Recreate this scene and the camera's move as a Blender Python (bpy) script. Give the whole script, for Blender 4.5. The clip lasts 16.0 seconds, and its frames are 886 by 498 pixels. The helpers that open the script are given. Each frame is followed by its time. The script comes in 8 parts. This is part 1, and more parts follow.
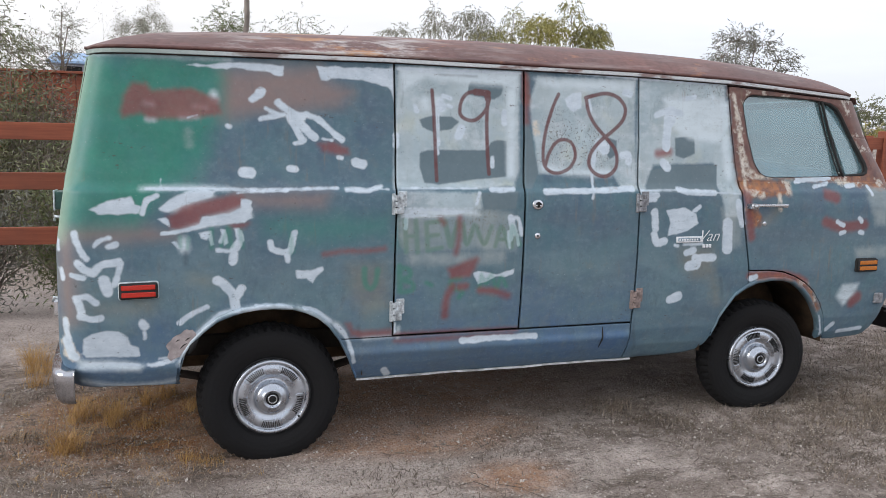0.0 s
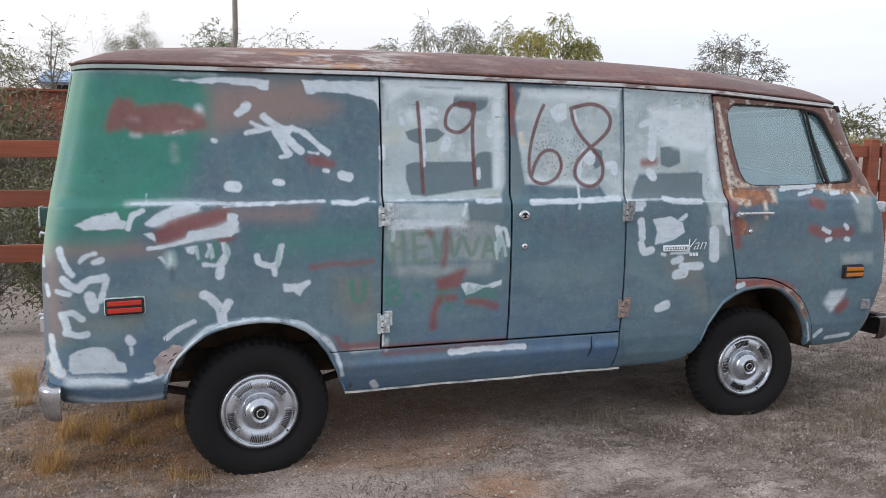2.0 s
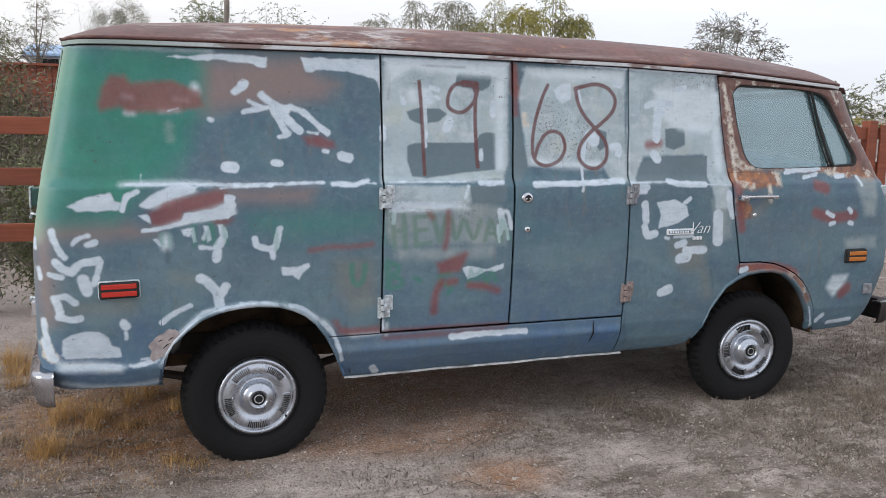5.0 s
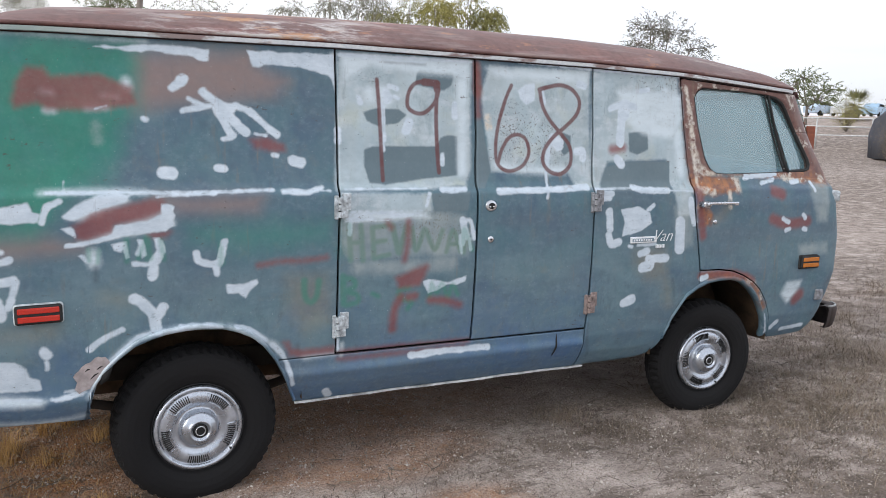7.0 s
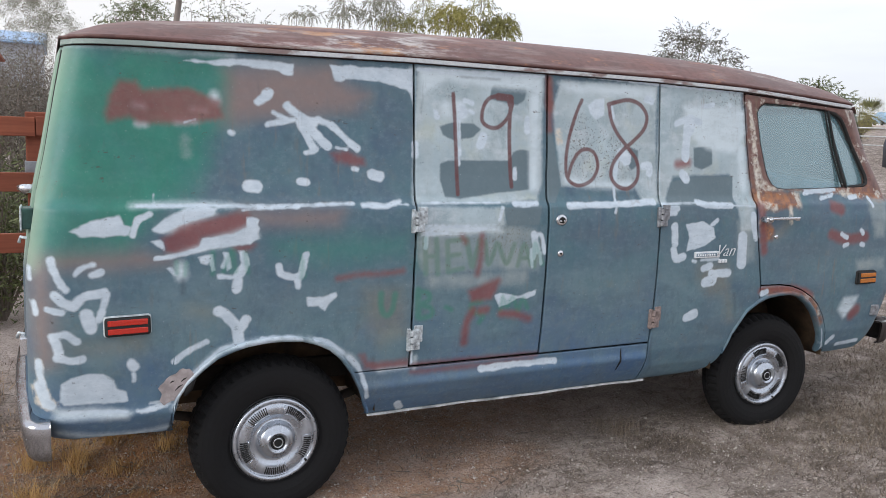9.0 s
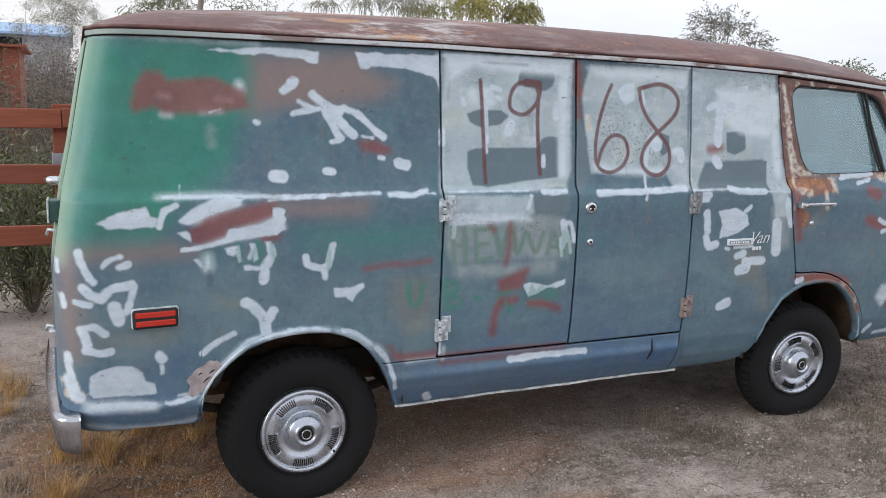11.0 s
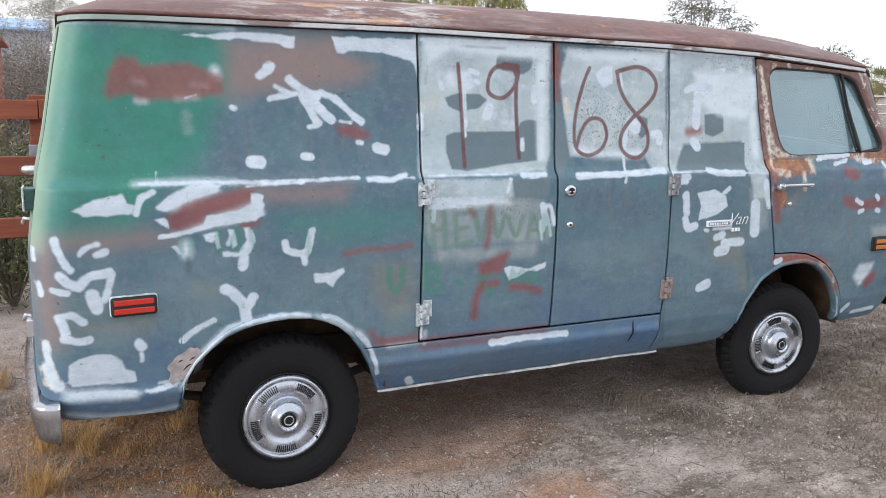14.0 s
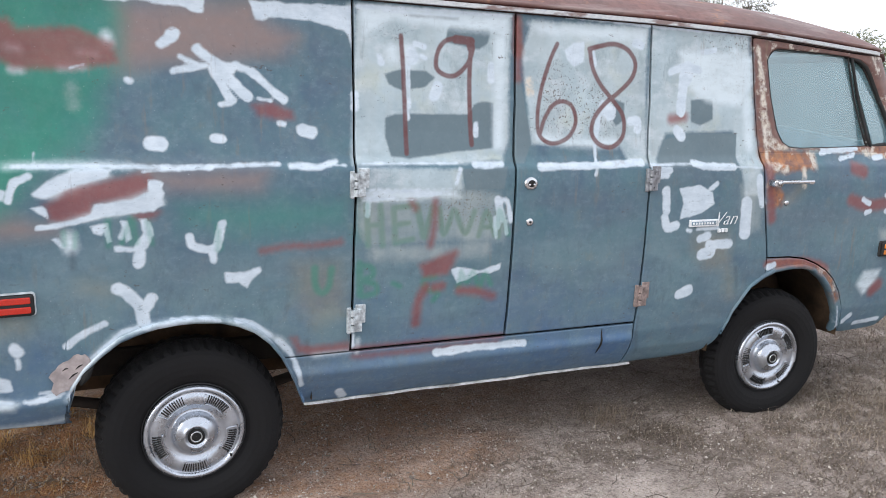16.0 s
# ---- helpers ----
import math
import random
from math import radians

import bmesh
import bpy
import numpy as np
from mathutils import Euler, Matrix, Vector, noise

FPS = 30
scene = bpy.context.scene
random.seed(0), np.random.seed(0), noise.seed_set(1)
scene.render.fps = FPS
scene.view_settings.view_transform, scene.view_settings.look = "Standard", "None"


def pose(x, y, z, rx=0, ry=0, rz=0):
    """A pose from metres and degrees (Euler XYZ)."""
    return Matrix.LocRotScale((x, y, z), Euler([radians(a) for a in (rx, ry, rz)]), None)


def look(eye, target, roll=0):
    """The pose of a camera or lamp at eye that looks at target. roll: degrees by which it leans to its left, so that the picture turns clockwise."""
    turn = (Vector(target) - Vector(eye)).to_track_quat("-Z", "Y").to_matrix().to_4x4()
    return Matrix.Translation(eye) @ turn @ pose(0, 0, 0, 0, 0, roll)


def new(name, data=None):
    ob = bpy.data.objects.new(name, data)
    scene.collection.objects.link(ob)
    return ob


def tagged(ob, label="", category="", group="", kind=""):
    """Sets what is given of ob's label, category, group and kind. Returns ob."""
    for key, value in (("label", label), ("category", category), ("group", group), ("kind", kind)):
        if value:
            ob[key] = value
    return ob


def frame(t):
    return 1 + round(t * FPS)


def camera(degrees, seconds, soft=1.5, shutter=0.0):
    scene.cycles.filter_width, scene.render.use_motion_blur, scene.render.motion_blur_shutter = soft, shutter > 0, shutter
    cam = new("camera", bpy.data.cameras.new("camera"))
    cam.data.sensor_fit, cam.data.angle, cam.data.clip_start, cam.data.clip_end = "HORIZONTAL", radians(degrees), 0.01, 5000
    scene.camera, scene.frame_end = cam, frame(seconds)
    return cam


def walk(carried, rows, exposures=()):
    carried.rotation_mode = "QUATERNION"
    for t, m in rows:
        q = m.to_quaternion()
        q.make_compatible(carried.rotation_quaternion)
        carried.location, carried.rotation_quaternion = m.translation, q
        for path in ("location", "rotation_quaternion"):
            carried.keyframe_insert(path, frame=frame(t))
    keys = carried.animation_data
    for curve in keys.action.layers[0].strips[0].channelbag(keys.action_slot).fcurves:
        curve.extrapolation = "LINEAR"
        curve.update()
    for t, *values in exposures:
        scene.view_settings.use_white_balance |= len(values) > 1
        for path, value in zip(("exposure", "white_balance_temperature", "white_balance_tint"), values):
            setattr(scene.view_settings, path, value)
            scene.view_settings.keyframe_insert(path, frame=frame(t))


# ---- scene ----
cam = camera(57.8, 16.0, soft=0.9)
PATH = [
    (0, (-0.444, -3.606, 1.512), (0.206, -1.732, 1.254), 1.2),
    (0.5, (-0.436, -3.595, 1.51), (0.23, -1.73, 1.23), 1.5),
    (1, (-0.42, -3.6, 1.501), (0.234, -1.73, 1.225), 0.9),
    (1.5, (-0.416, -3.606, 1.509), (0.241, -1.735, 1.25), 0.5),
    (2, (-0.419, -3.621, 1.501), (0.248, -1.748, 1.278), 0.5),
    (2.5, (-0.417, -3.629, 1.503), (0.281, -1.764, 1.309), 0.1),
    (3, (-0.41, -3.628, 1.494), (0.284, -1.766, 1.272), -0.1),
    (3.5, (-0.414, -3.633, 1.507), (0.262, -1.765, 1.275), 0.1),
    (4, (-0.409, -3.631, 1.507), (0.276, -1.768, 1.262), 0.6),
    (4.2, (-0.416, -3.629, 1.491), (0.273, -1.769, 1.242), 0.6),
    (6.3, (-0.462, -3.273, 1.572), (0.243, -1.428, 1.256), 1.8),
    (6.5, (-0.462, -3.251, 1.553), (0.292, -1.423, 1.254), 1.6),
    (7, (-0.535, -3.171, 1.567), (0.354, -1.404, 1.271), 1.6),
    (7.5, (-0.673, -3.083, 1.584), (0.278, -1.353, 1.264), 1.1),
    (8, (-0.765, -3.031, 1.596), (0.139, -1.279, 1.262), 2.2),
    (8.5, (-0.786, -3.046, 1.597), (0.095, -1.273, 1.315), 1.9),
    (9, (-0.802, -3.045, 1.599), (0.074, -1.27, 1.314), 2.1),
    (11.3, (-0.796, -2.99, 1.595), (0.024, -1.194, 1.278), 1.4),
    (11.5, (-0.794, -2.996, 1.58), (0.034, -1.201, 1.273), 1.3),
    (12, (-0.79, -3.004, 1.58), (0.062, -1.219, 1.282), 1.2),
    (12.5, (-0.786, -3.004, 1.593), (0.071, -1.223, 1.286), 1.3),
    (13, (-0.784, -3.01, 1.568), (0.061, -1.228, 1.233), 1.3),
    (13.5, (-0.782, -3.002, 1.567), (0.066, -1.225, 1.218), 1.2),
    (14, (-0.777, -3.011, 1.567), (0.075, -1.233, 1.231), 0.8),
    (14.5, (-0.778, -3.015, 1.574), (0.086, -1.238, 1.26), 0.9),
    (15, (-0.73, -2.992, 1.57), (0.143, -1.222, 1.245), 0.4),
    (15.5, (-0.553, -2.889, 1.571), (0.213, -1.074, 1.224), 0.7),
    (16, (-0.319, -2.764, 1.582), (0.487, -0.976, 1.191), 2.1),
]
EXPOSURES = [(0, 0.09), (2.0, 0.04), (3.5, -0.03), (4.2, 0.0), (6.3, 0.17), (7, 0.22), (8, 0.20), (8.5, 0.17), (9, 0.09), (12.5, 0.10), (13.1, 0.14), (13.5, 0.24), (14, 0.41), (14.5, 0.42), (15, 0.13), (15.5, 0.20), (16, 0.50)]
walk(cam, [(t, look(eye, target, roll)) for t, eye, target, roll in PATH], EXPOSURES)

# ---- light: an overcast evening, sky white with a thin grey bank low down ----
SUN_ELEV, SUN_TURN = 22.0, 262.0
world = bpy.data.worlds.new("world")
scene.world = world
world.use_nodes = True
wt = world.node_tree
wt.nodes.clear()


def wnode(kind, **values):
    n = wt.nodes.new(kind)
    for k, v in values.items():
        n.inputs[k].default_value = v
    return n


sky = wt.nodes.new("ShaderNodeTexSky")
sky.sky_type, sky.sun_disc = "NISHITA", False
sky.sun_elevation, sky.sun_rotation = radians(SUN_ELEV), radians(SUN_TURN)
sky_dim = wnode("ShaderNodeMix")
sky_dim.data_type = "RGBA"
sky_dim.blend_type = "MULTIPLY"
sky_dim.inputs[0].default_value = 1.0
sky_dim.inputs[7].default_value = (0.1, 0.1, 0.1, 1)
tc = wnode("ShaderNodeTexCoord")
sep = wnode("ShaderNodeSeparateXYZ")
ramp = wnode("ShaderNodeValToRGB")
ramp.color_ramp.elements[0].position, ramp.color_ramp.elements[0].color = 0.0, (0.73, 0.755, 0.825, 1)
ramp.color_ramp.elements[1].position, ramp.color_ramp.elements[1].color = 0.21, (1.125, 1.165, 1.272, 1)
stretch = wnode("ShaderNodeMapping")
stretch.inputs["Scale"].default_value = (1.5, 1.5, 9)
clouds = wnode("ShaderNodeTexNoise", Scale=2.2, Detail=6, Roughness=0.55)
cloud_ramp = wnode("ShaderNodeMapRange")
cloud_ramp.inputs[1].default_value, cloud_ramp.inputs[2].default_value = 0.3, 0.7
cloud_ramp.inputs[3].default_value, cloud_ramp.inputs[4].default_value = 0.93, 1.05
cloud_mul = wnode("ShaderNodeMix")
cloud_mul.data_type, cloud_mul.blend_type = "RGBA", "MULTIPLY"
cloud_mul.inputs[0].default_value = 1.0
cover = wnode("ShaderNodeMix")
cover.data_type = "RGBA"
cover.inputs[0].default_value = 0.9
back = wnode("ShaderNodeBackground", Strength=1.0)
wout = wnode("ShaderNodeOutputWorld")
wl = wt.links.new
wl(sky.outputs[0], sky_dim.inputs[6])
wl(tc.outputs["Generated"], sep.inputs[0])
wl(sep.outputs["Z"], ramp.inputs[0])
wl(tc.outputs["Generated"], stretch.inputs[0])
wl(stretch.outputs[0], clouds.inputs["Vector"])
wl(clouds.outputs[0], cloud_ramp.inputs[0])
wl(ramp.outputs[0], cloud_mul.inputs[6])
wl(cloud_ramp.outputs[0], cloud_mul.inputs[7])
wl(sky_dim.outputs[2], cover.inputs[6])
wl(cloud_mul.outputs[2], cover.inputs[7])
glow_dir = wnode("ShaderNodeVectorMath")
glow_dir.operation = "DOT_PRODUCT"
glow_dir.inputs[1].default_value = (-0.10, 0.97, 0.18)
glow_amount = wnode("ShaderNodeMapRange")
glow_amount.inputs[1].default_value, glow_amount.inputs[2].default_value = 0.80, 1.0
glow = wnode("ShaderNodeMix")
glow.data_type, glow.blend_type = "RGBA", "MULTIPLY"
glow.inputs[7].default_value = (1.04, 0.995, 0.93, 1)
wl(tc.outputs["Generated"], glow_dir.inputs[0])
wl(glow_dir.outputs["Value"], glow_amount.inputs[0])
wl(glow_amount.outputs[0], glow.inputs[0])
wl(cover.outputs[2], glow.inputs[6])
wl(glow.outputs[2], back.inputs[0])
wl(back.outputs[0], wout.inputs[0])

sun_data = bpy.data.lights.new("sun", "SUN")
sun_data.energy, sun_data.angle, sun_data.color = 1.5, radians(30), (1.0, 0.97, 0.92)
sun = new("sun", sun_data)
az = radians(SUN_TURN)
sun.matrix_world = look((0, 0, 0), (-math.sin(az) * math.cos(radians(SUN_ELEV)), -math.cos(az) * math.cos(radians(SUN_ELEV)), -math.sin(radians(SUN_ELEV))))


# ---- materials ----
class Mat:
    """A small wrapper that builds a node material step by step."""

    def __init__(self, name, rough=0.6, metal=0.0):
        self.m = bpy.data.materials.new(name)
        self.m.use_nodes = True
        self.t = self.m.node_tree
        self.b = self.t.nodes["Principled BSDF"]
        self.b.inputs["Roughness"].default_value = rough
        self.b.inputs["Metallic"].default_value = metal
        self.pos = self.t.nodes.new("ShaderNodeTexCoord").outputs["Object"]

    def node(self, kind):
        return self.t.nodes.new(kind)

    def put(self, value, socket):
        if isinstance(value, bpy.types.NodeSocket):
            self.t.links.new(value, socket)
        elif isinstance(value, tuple):
            socket.default_value = (*value, 1) if len(value) == 3 else value
        else:
            socket.default_value = value

    def noise(self, scale, detail=4, rough=0.55, stretch=(1, 1, 1), shift=0.0):
        mp = self.node("ShaderNodeMapping")
        mp.inputs["Scale"].default_value = stretch
        mp.inputs["Location"].default_value = (shift, shift * 0.7, shift * 1.3)
        self.t.links.new(self.pos, mp.inputs[0])
        n = self.node("ShaderNodeTexNoise")
        n.inputs["Scale"].default_value, n.inputs["Detail"].default_value, n.inputs["Roughness"].default_value = scale, detail, rough
        self.t.links.new(mp.outputs[0], n.inputs["Vector"])
        return n.outputs[0]

    def range(self, value, a, b, c=0.0, d=1.0, smooth=False):
        n = self.node("ShaderNodeMapRange")
        n.interpolation_type = "SMOOTHSTEP" if smooth else "LINEAR"
        self.put(value, n.inputs[0])
        for i, v in enumerate((a, b, c, d)):
            n.inputs[i + 1].default_value = v
        return n.outputs[0]

    def mix(self, fac, a, b, blend="MIX"):
        n = self.node("ShaderNodeMix")
        n.data_type, n.blend_type = "RGBA", blend
        self.put(fac, n.inputs[0])
        self.put(a, n.inputs[6])
        self.put(b, n.inputs[7])
        return n.outputs[2]

    def math(self, op, a, b=0.0, c=0.0):
        n = self.node("ShaderNodeMath")
        n.operation = op
        for i, v in enumerate((a, b, c)):
            self.put(v, n.inputs[i])
        return n.outputs[0]

    def attr(self, name):
        n = self.node("ShaderNodeAttribute")
        n.attribute_name = name
        return n.outputs["Fac"]

    def axis(self, which):
        n = self.node("ShaderNodeSeparateXYZ")
        self.t.links.new(self.pos, n.inputs[0])
        return n.outputs["XYZ".index(which)]

    def random(self):
        return self.node("ShaderNodeObjectInfo").outputs["Random"]

    def island(self):
        return self.node("ShaderNodeNewGeometry").outputs["Random Per Island"]

    def bump(self, height, strength=0.3, distance=0.01):
        n = self.node("ShaderNodeBump")
        n.inputs["Strength"].default_value, n.inputs["Distance"].default_value = strength, distance
        self.put(height, n.inputs["Height"])
        self.t.links.new(n.outputs[0], self.b.inputs["Normal"])

    def done(self, color, rough=None):
        self.put(color, self.b.inputs["Base Color"])
        if rough is not None:
            self.put(rough, self.b.inputs["Roughness"])
        return self.m


def simple(name, color, rough=0.6, metal=0.0, vary=0.25, scale=8.0, bump=0.0, fine=90.0):
    """A plain surface with wear at two scales."""
    m = Mat(name, rough, metal)
    big, small = m.noise(scale, 5), m.noise(fine, 3, shift=3.1)
    dark = tuple(c * (1 - vary) for c in color)
    light = tuple(min(1, c * (1 + vary)) for c in color)
    c = m.mix(m.range(big, 0.35, 0.65), dark, light)
    c = m.mix(m.range(small, 0.35, 0.7, 0, 0.35), c, dark)
    if bump:
        m.bump(small, bump, 0.004)
    return m.done(c, m.range(big, 0.3, 0.7, max(0, rough - 0.1), min(1, rough + 0.1)))


def van_paint():
    """Old primer with sprayed, brushed and sanded patches; each patch is a signed distance kept on the mesh."""
    m = Mat("patched_primer", 0.6)
    m.b.inputs["Specular IOR Level"].default_value = 0.38
    edge = m.math("ADD", m.math("MULTIPLY", m.noise(20, 5, 0.65), 0.6), m.math("MULTIPLY", m.noise(85, 4, 0.65, shift=2.5), 0.4))
    broad = m.noise(6, 4, 0.6, shift=2.0)
    streak = m.noise(9, 4, 0.6, (1, 1, 0.22), 5.0)
    brush = m.noise(26, 6, 0.7, (0.6, 1, 1.2), 1.0)
    specks = m.noise(150, 2, 0.5, shift=7.0)
    z = m.axis("Z")

    def mask(layer, soft, rag, wear=0.0, grain=None, grow=0.0):
        d = m.math("ADD", m.math("SUBTRACT", m.attr(layer), 0.12), m.math("MULTIPLY", m.math("SUBTRACT", grain or edge, 0.5), rag))
        f = m.range(m.math("ADD", d, grow), -soft, soft, smooth=True)
        if wear:
            f = m.math("MULTIPLY", f, m.range(brush, 0.25, 0.75, 1 - wear, 1.0))
        return f

    slate, teal, blue = (0.068, 0.120, 0.176), (0.080, 0.160, 0.196), (0.064, 0.135, 0.258)
    c = m.mix(m.range(broad, 0.35, 0.65), slate, teal)
    drift = m.math("ADD", z, m.math("MULTIPLY", m.math("SUBTRACT", broad, 0.5), 0.6))
    low = m.math("MULTIPLY", m.range(drift, 0.84, 0.50), m.range(m.axis("X"), 1.86, 1.92, 1.0, 0.22))
    c = m.mix(m.math("MULTIPLY", low, 0.92), c, blue)
    sage = m.math("MULTIPLY", m.range(drift, 1.12, 0.95), m.range(m.noise(3.1, 5, 0.65, (0.8, 1, 1.6), 21.0), 0.36, 0.60))
    c = m.mix(m.math("MULTIPLY", m.math("MULTIPLY", sage, 0.75), m.math("SUBTRACT", 1.0, m.math("MULTIPLY", low, 0.6))), c, (0.140, 0.222, 0.255))
    c = m.mix(m.range(streak, 0.48, 0.72, 0, 0.4), c, (0.135, 0.205, 0.235))
    c = m.mix(m.range(m.noise(2.2, 4, 0.6, (0.5, 1, 2.5), 15.0), 0.5, 0.66, 0, 0.5), c, (0.09, 0.125, 0.165))
    c = m.mix(m.range(m.noise(14, 5, 0.6, shift=9.0), 0.58, 0.74, 0, 0.28), c, (0.19, 0.19, 0.16))
    c = m.mix(m.range(m.noise(30, 6, 0.75, (0.7, 1, 1), 17.0), 0.50, 0.72, 0, 0.45), c, (0.18, 0.26, 0.30))
    c = m.mix(m.range(m.noise(24, 6, 0.75, (0.9, 1, 0.5), 19.0), 0.52, 0.74, 0, 0.5), c, (0.055, 0.088, 0.125))
    c = m.mix(mask("brown", 0.06, 0.06, 0.2, broad), c, (0.235, 0.175, 0.165))
    c = m.mix(m.math("MULTIPLY", mask("moss", 0.07, 0.06, 0.0, broad), 0.62), c, (0.05, 0.215, 0.185))
    g = mask("green", 0.075, 0.06, 0.0, broad)
    gcol = m.mix(m.range(broad, 0.35, 0.7), (0.021, 0.160, 0.122), (0.033, 0.222, 0.166))
    gcol = m.mix(m.range(m.noise(3.4, 4, 0.6, shift=51.0), 0.48, 0.68, 0, 0.55), gcol, (0.045, 0.185, 0.190))
    c = m.mix(g, c, gcol)
    # worn corner paint with its pale sky reflection put into the colour
    c = m.mix(m.math("MULTIPLY", mask("pale", 0.035, 0.02, 0.0, broad), 0.62), c, (0.36, 0.47, 0.35))
    c = m.mix(m.math("MULTIPLY", mask("ochre", 0.05, 0.05, 0.4, edge), 0.27), c, (0.36, 0.26, 0.11))
    c = m.mix(m.math("MULTIPLY", mask("letter", 0.010, 0.015, 0.2, broad), 0.8), c, (0.045, 0.205, 0.155))
    lcol = m.mix(m.range(broad, 0.3, 0.7), (0.31, 0.395, 0.435), (0.475, 0.575, 0.62))
    lcol = m.mix(m.range(streak, 0.45, 0.7, 0, 0.5), lcol, (0.42, 0.47, 0.48))
    lcol = m.mix(m.range(m.noise(11, 6, 0.72, (0.6, 1, 1), 23.0), 0.50, 0.62, 0, 0.55), lcol, (0.58, 0.64, 0.675))
    lcol = m.mix(m.range(m.noise(8, 6, 0.72, (1, 1, 0.6), 25.0), 0.54, 0.66, 0, 0.65), lcol, (0.27, 0.335, 0.36))
    lcol = m.mix(m.range(m.noise(5, 4, 0.6, shift=27.0), 0.56, 0.70, 0, 0.5), lcol, (0.50, 0.55, 0.47))
    thin_coat = m.math("MULTIPLY", mask("thin", 0.026, 0.06, 0.25), m.range(m.noise(13, 6, 0.7, (0.6, 1, 1), 61.0), 0.28, 0.62, 0.45, 0.9))
    c = m.mix(thin_coat, c, m.mix(m.range(streak, 0.4, 0.65), (0.25, 0.315, 0.335), (0.34, 0.39, 0.39)))
    light = mask("light", 0.012, 0.03, 0.18)
    c = m.mix(light, c, lcol)
    pit = m.math("MULTIPLY", m.range(m.noise(105, 4, 0.65, shift=7.5), 0.575, 0.61), mask("pits", 0.05, 0.08, 0.0, broad))
    c = m.mix(m.math("MULTIPLY", pit, 0.8), c, (0.12, 0.105, 0.095))
    c = m.mix(m.math("MULTIPLY", mask("letter", 0.008, 0.012, 0.3), m.math("MULTIPLY", m.math("MAXIMUM", light, thin_coat), 1.0)), c, (0.095, 0.180, 0.135))
    c = m.mix(mask("dark", 0.006, 0.016), c, m.mix(m.range(broad, 0.3, 0.7), (0.100, 0.150, 0.178), (0.130, 0.185, 0.212)))
    rcol = m.mix(m.range(m.noise(22, 6, 0.7, shift=1.7), 0.35, 0.68), (0.115, 0.058, 0.052), (0.20, 0.10, 0.08))
    orange = m.math("MULTIPLY", m.range(m.noise(16, 6, 0.7, shift=3.3), 0.42, 0.62), m.range(m.math("ADD", z, m.math("MULTIPLY", broad, 0.2)), 1.52, 1.42))
    rcol = m.mix(orange, rcol, (0.42, 0.17, 0.06))
    rcol = m.mix(m.range(m.noise(9, 6, 0.7, shift=8.0), 0.56, 0.62), rcol, (0.52, 0.48, 0.42))
    rust = mask("rust", 0.02, 0.06, 0.0, m.noise(15, 5, 0.6))
    c = m.mix(rust, c, rcol)
    c = m.mix(m.math("MULTIPLY", mask("cream", 0.010, 0.05, 0.0), m.range(m.noise(22, 6, 0.7, shift=29.0), 0.36, 0.54)), c, m.mix(m.range(brush, 0.3, 0.7), (0.52, 0.46, 0.36), (0.66, 0.64, 0.60)))
    haze = m.math("MULTIPLY", mask("haze", 0.022, 0.03, 0.0), m.range(m.noise(18, 6, 0.7, (0.45, 1, 1.3), 31.0), 0.26, 0.58, 0.45, 1.0))
    c = m.mix(haze, c, (0.58, 0.67, 0.72))
    c = m.mix(m.math("MULTIPLY", mask("stain", 0.012, 0.02, 0.2), 0.7), c, (0.055, 0.085, 0.115))
    c = m.mix(m.math("MULTIPLY", mask("red", 0.020, 0.03, 0.15), 0.90), c, m.mix(m.range(broad, 0.35, 0.65), (0.180, 0.052, 0.054), (0.235, 0.076, 0.074)))
    wcol = m.mix(m.range(brush, 0.35, 0.7), (0.46, 0.545, 0.62), (0.62, 0.70, 0.77))
    white = mask("white", 0.0055, 0.017, 0.0, m.noise(24, 3, 0.5, shift=35.0))
    thin = m.range(m.noise(34, 6, 0.75, (0.55, 1, 1.3), 33.0), 0.60, 0.72, 1.0, 0.35)
    c = m.mix(m.math("MULTIPLY", white, thin), c, wcol)
    c = m.mix(m.math("MULTIPLY", mask("letter", 0.010, 0.02, 0.2), m.math("ADD", m.math("MULTIPLY", white, 0.55), m.math("MULTIPLY", haze, 0.8))), c, (0.10, 0.30, 0.25))
    c = m.mix(mask("script", 0.0045, 0.006, 0.25), c, (0.120, 0.040, 0.042))
    c = m.mix(m.range(specks, 0.71, 0.74, 0, 0.5), c, (0.09, 0.08, 0.075))
    c = m.mix(m.range(m.noise(130, 3, 0.6, shift=11.0), 0.70, 0.74, 0, 0.4), c, (0.55, 0.6, 0.64))
    c = m.mix(m.range(m.noise(45, 5, 0.7, (1.0, 1, 0.12), 12.0), 0.60, 0.72, 0, 0.22), c, (0.08, 0.10, 0.12))
    c = m.mix(m.range(m.noise(40, 5, 0.75, shift=13.0), 0.45, 0.75, 0, 0.06), c, (0.40, 0.43, 0.44))
    c = m.mix(m.range(m.noise(3, 3, shift=6), 0.4, 0.75, 0, 0.06), c, (0.3, 0.27, 0.23))
    m.bump(m.math("ADD", m.math("MULTIPLY", brush, 0.3), m.math("MULTIPLY", edge, 0.6)), 0.08, 0.003)
    chip = m.math("MULTIPLY", m.range(m.noise(55, 5, 0.7, (0.5, 1, 1), 41.0), 0.64, 0.67), m.range(m.noise(5, 3, 0.6, shift=43.0), 0.48, 0.6))
    c = m.mix(m.math("MULTIPLY", chip, 0.75), c, (0.075, 0.06, 0.055))
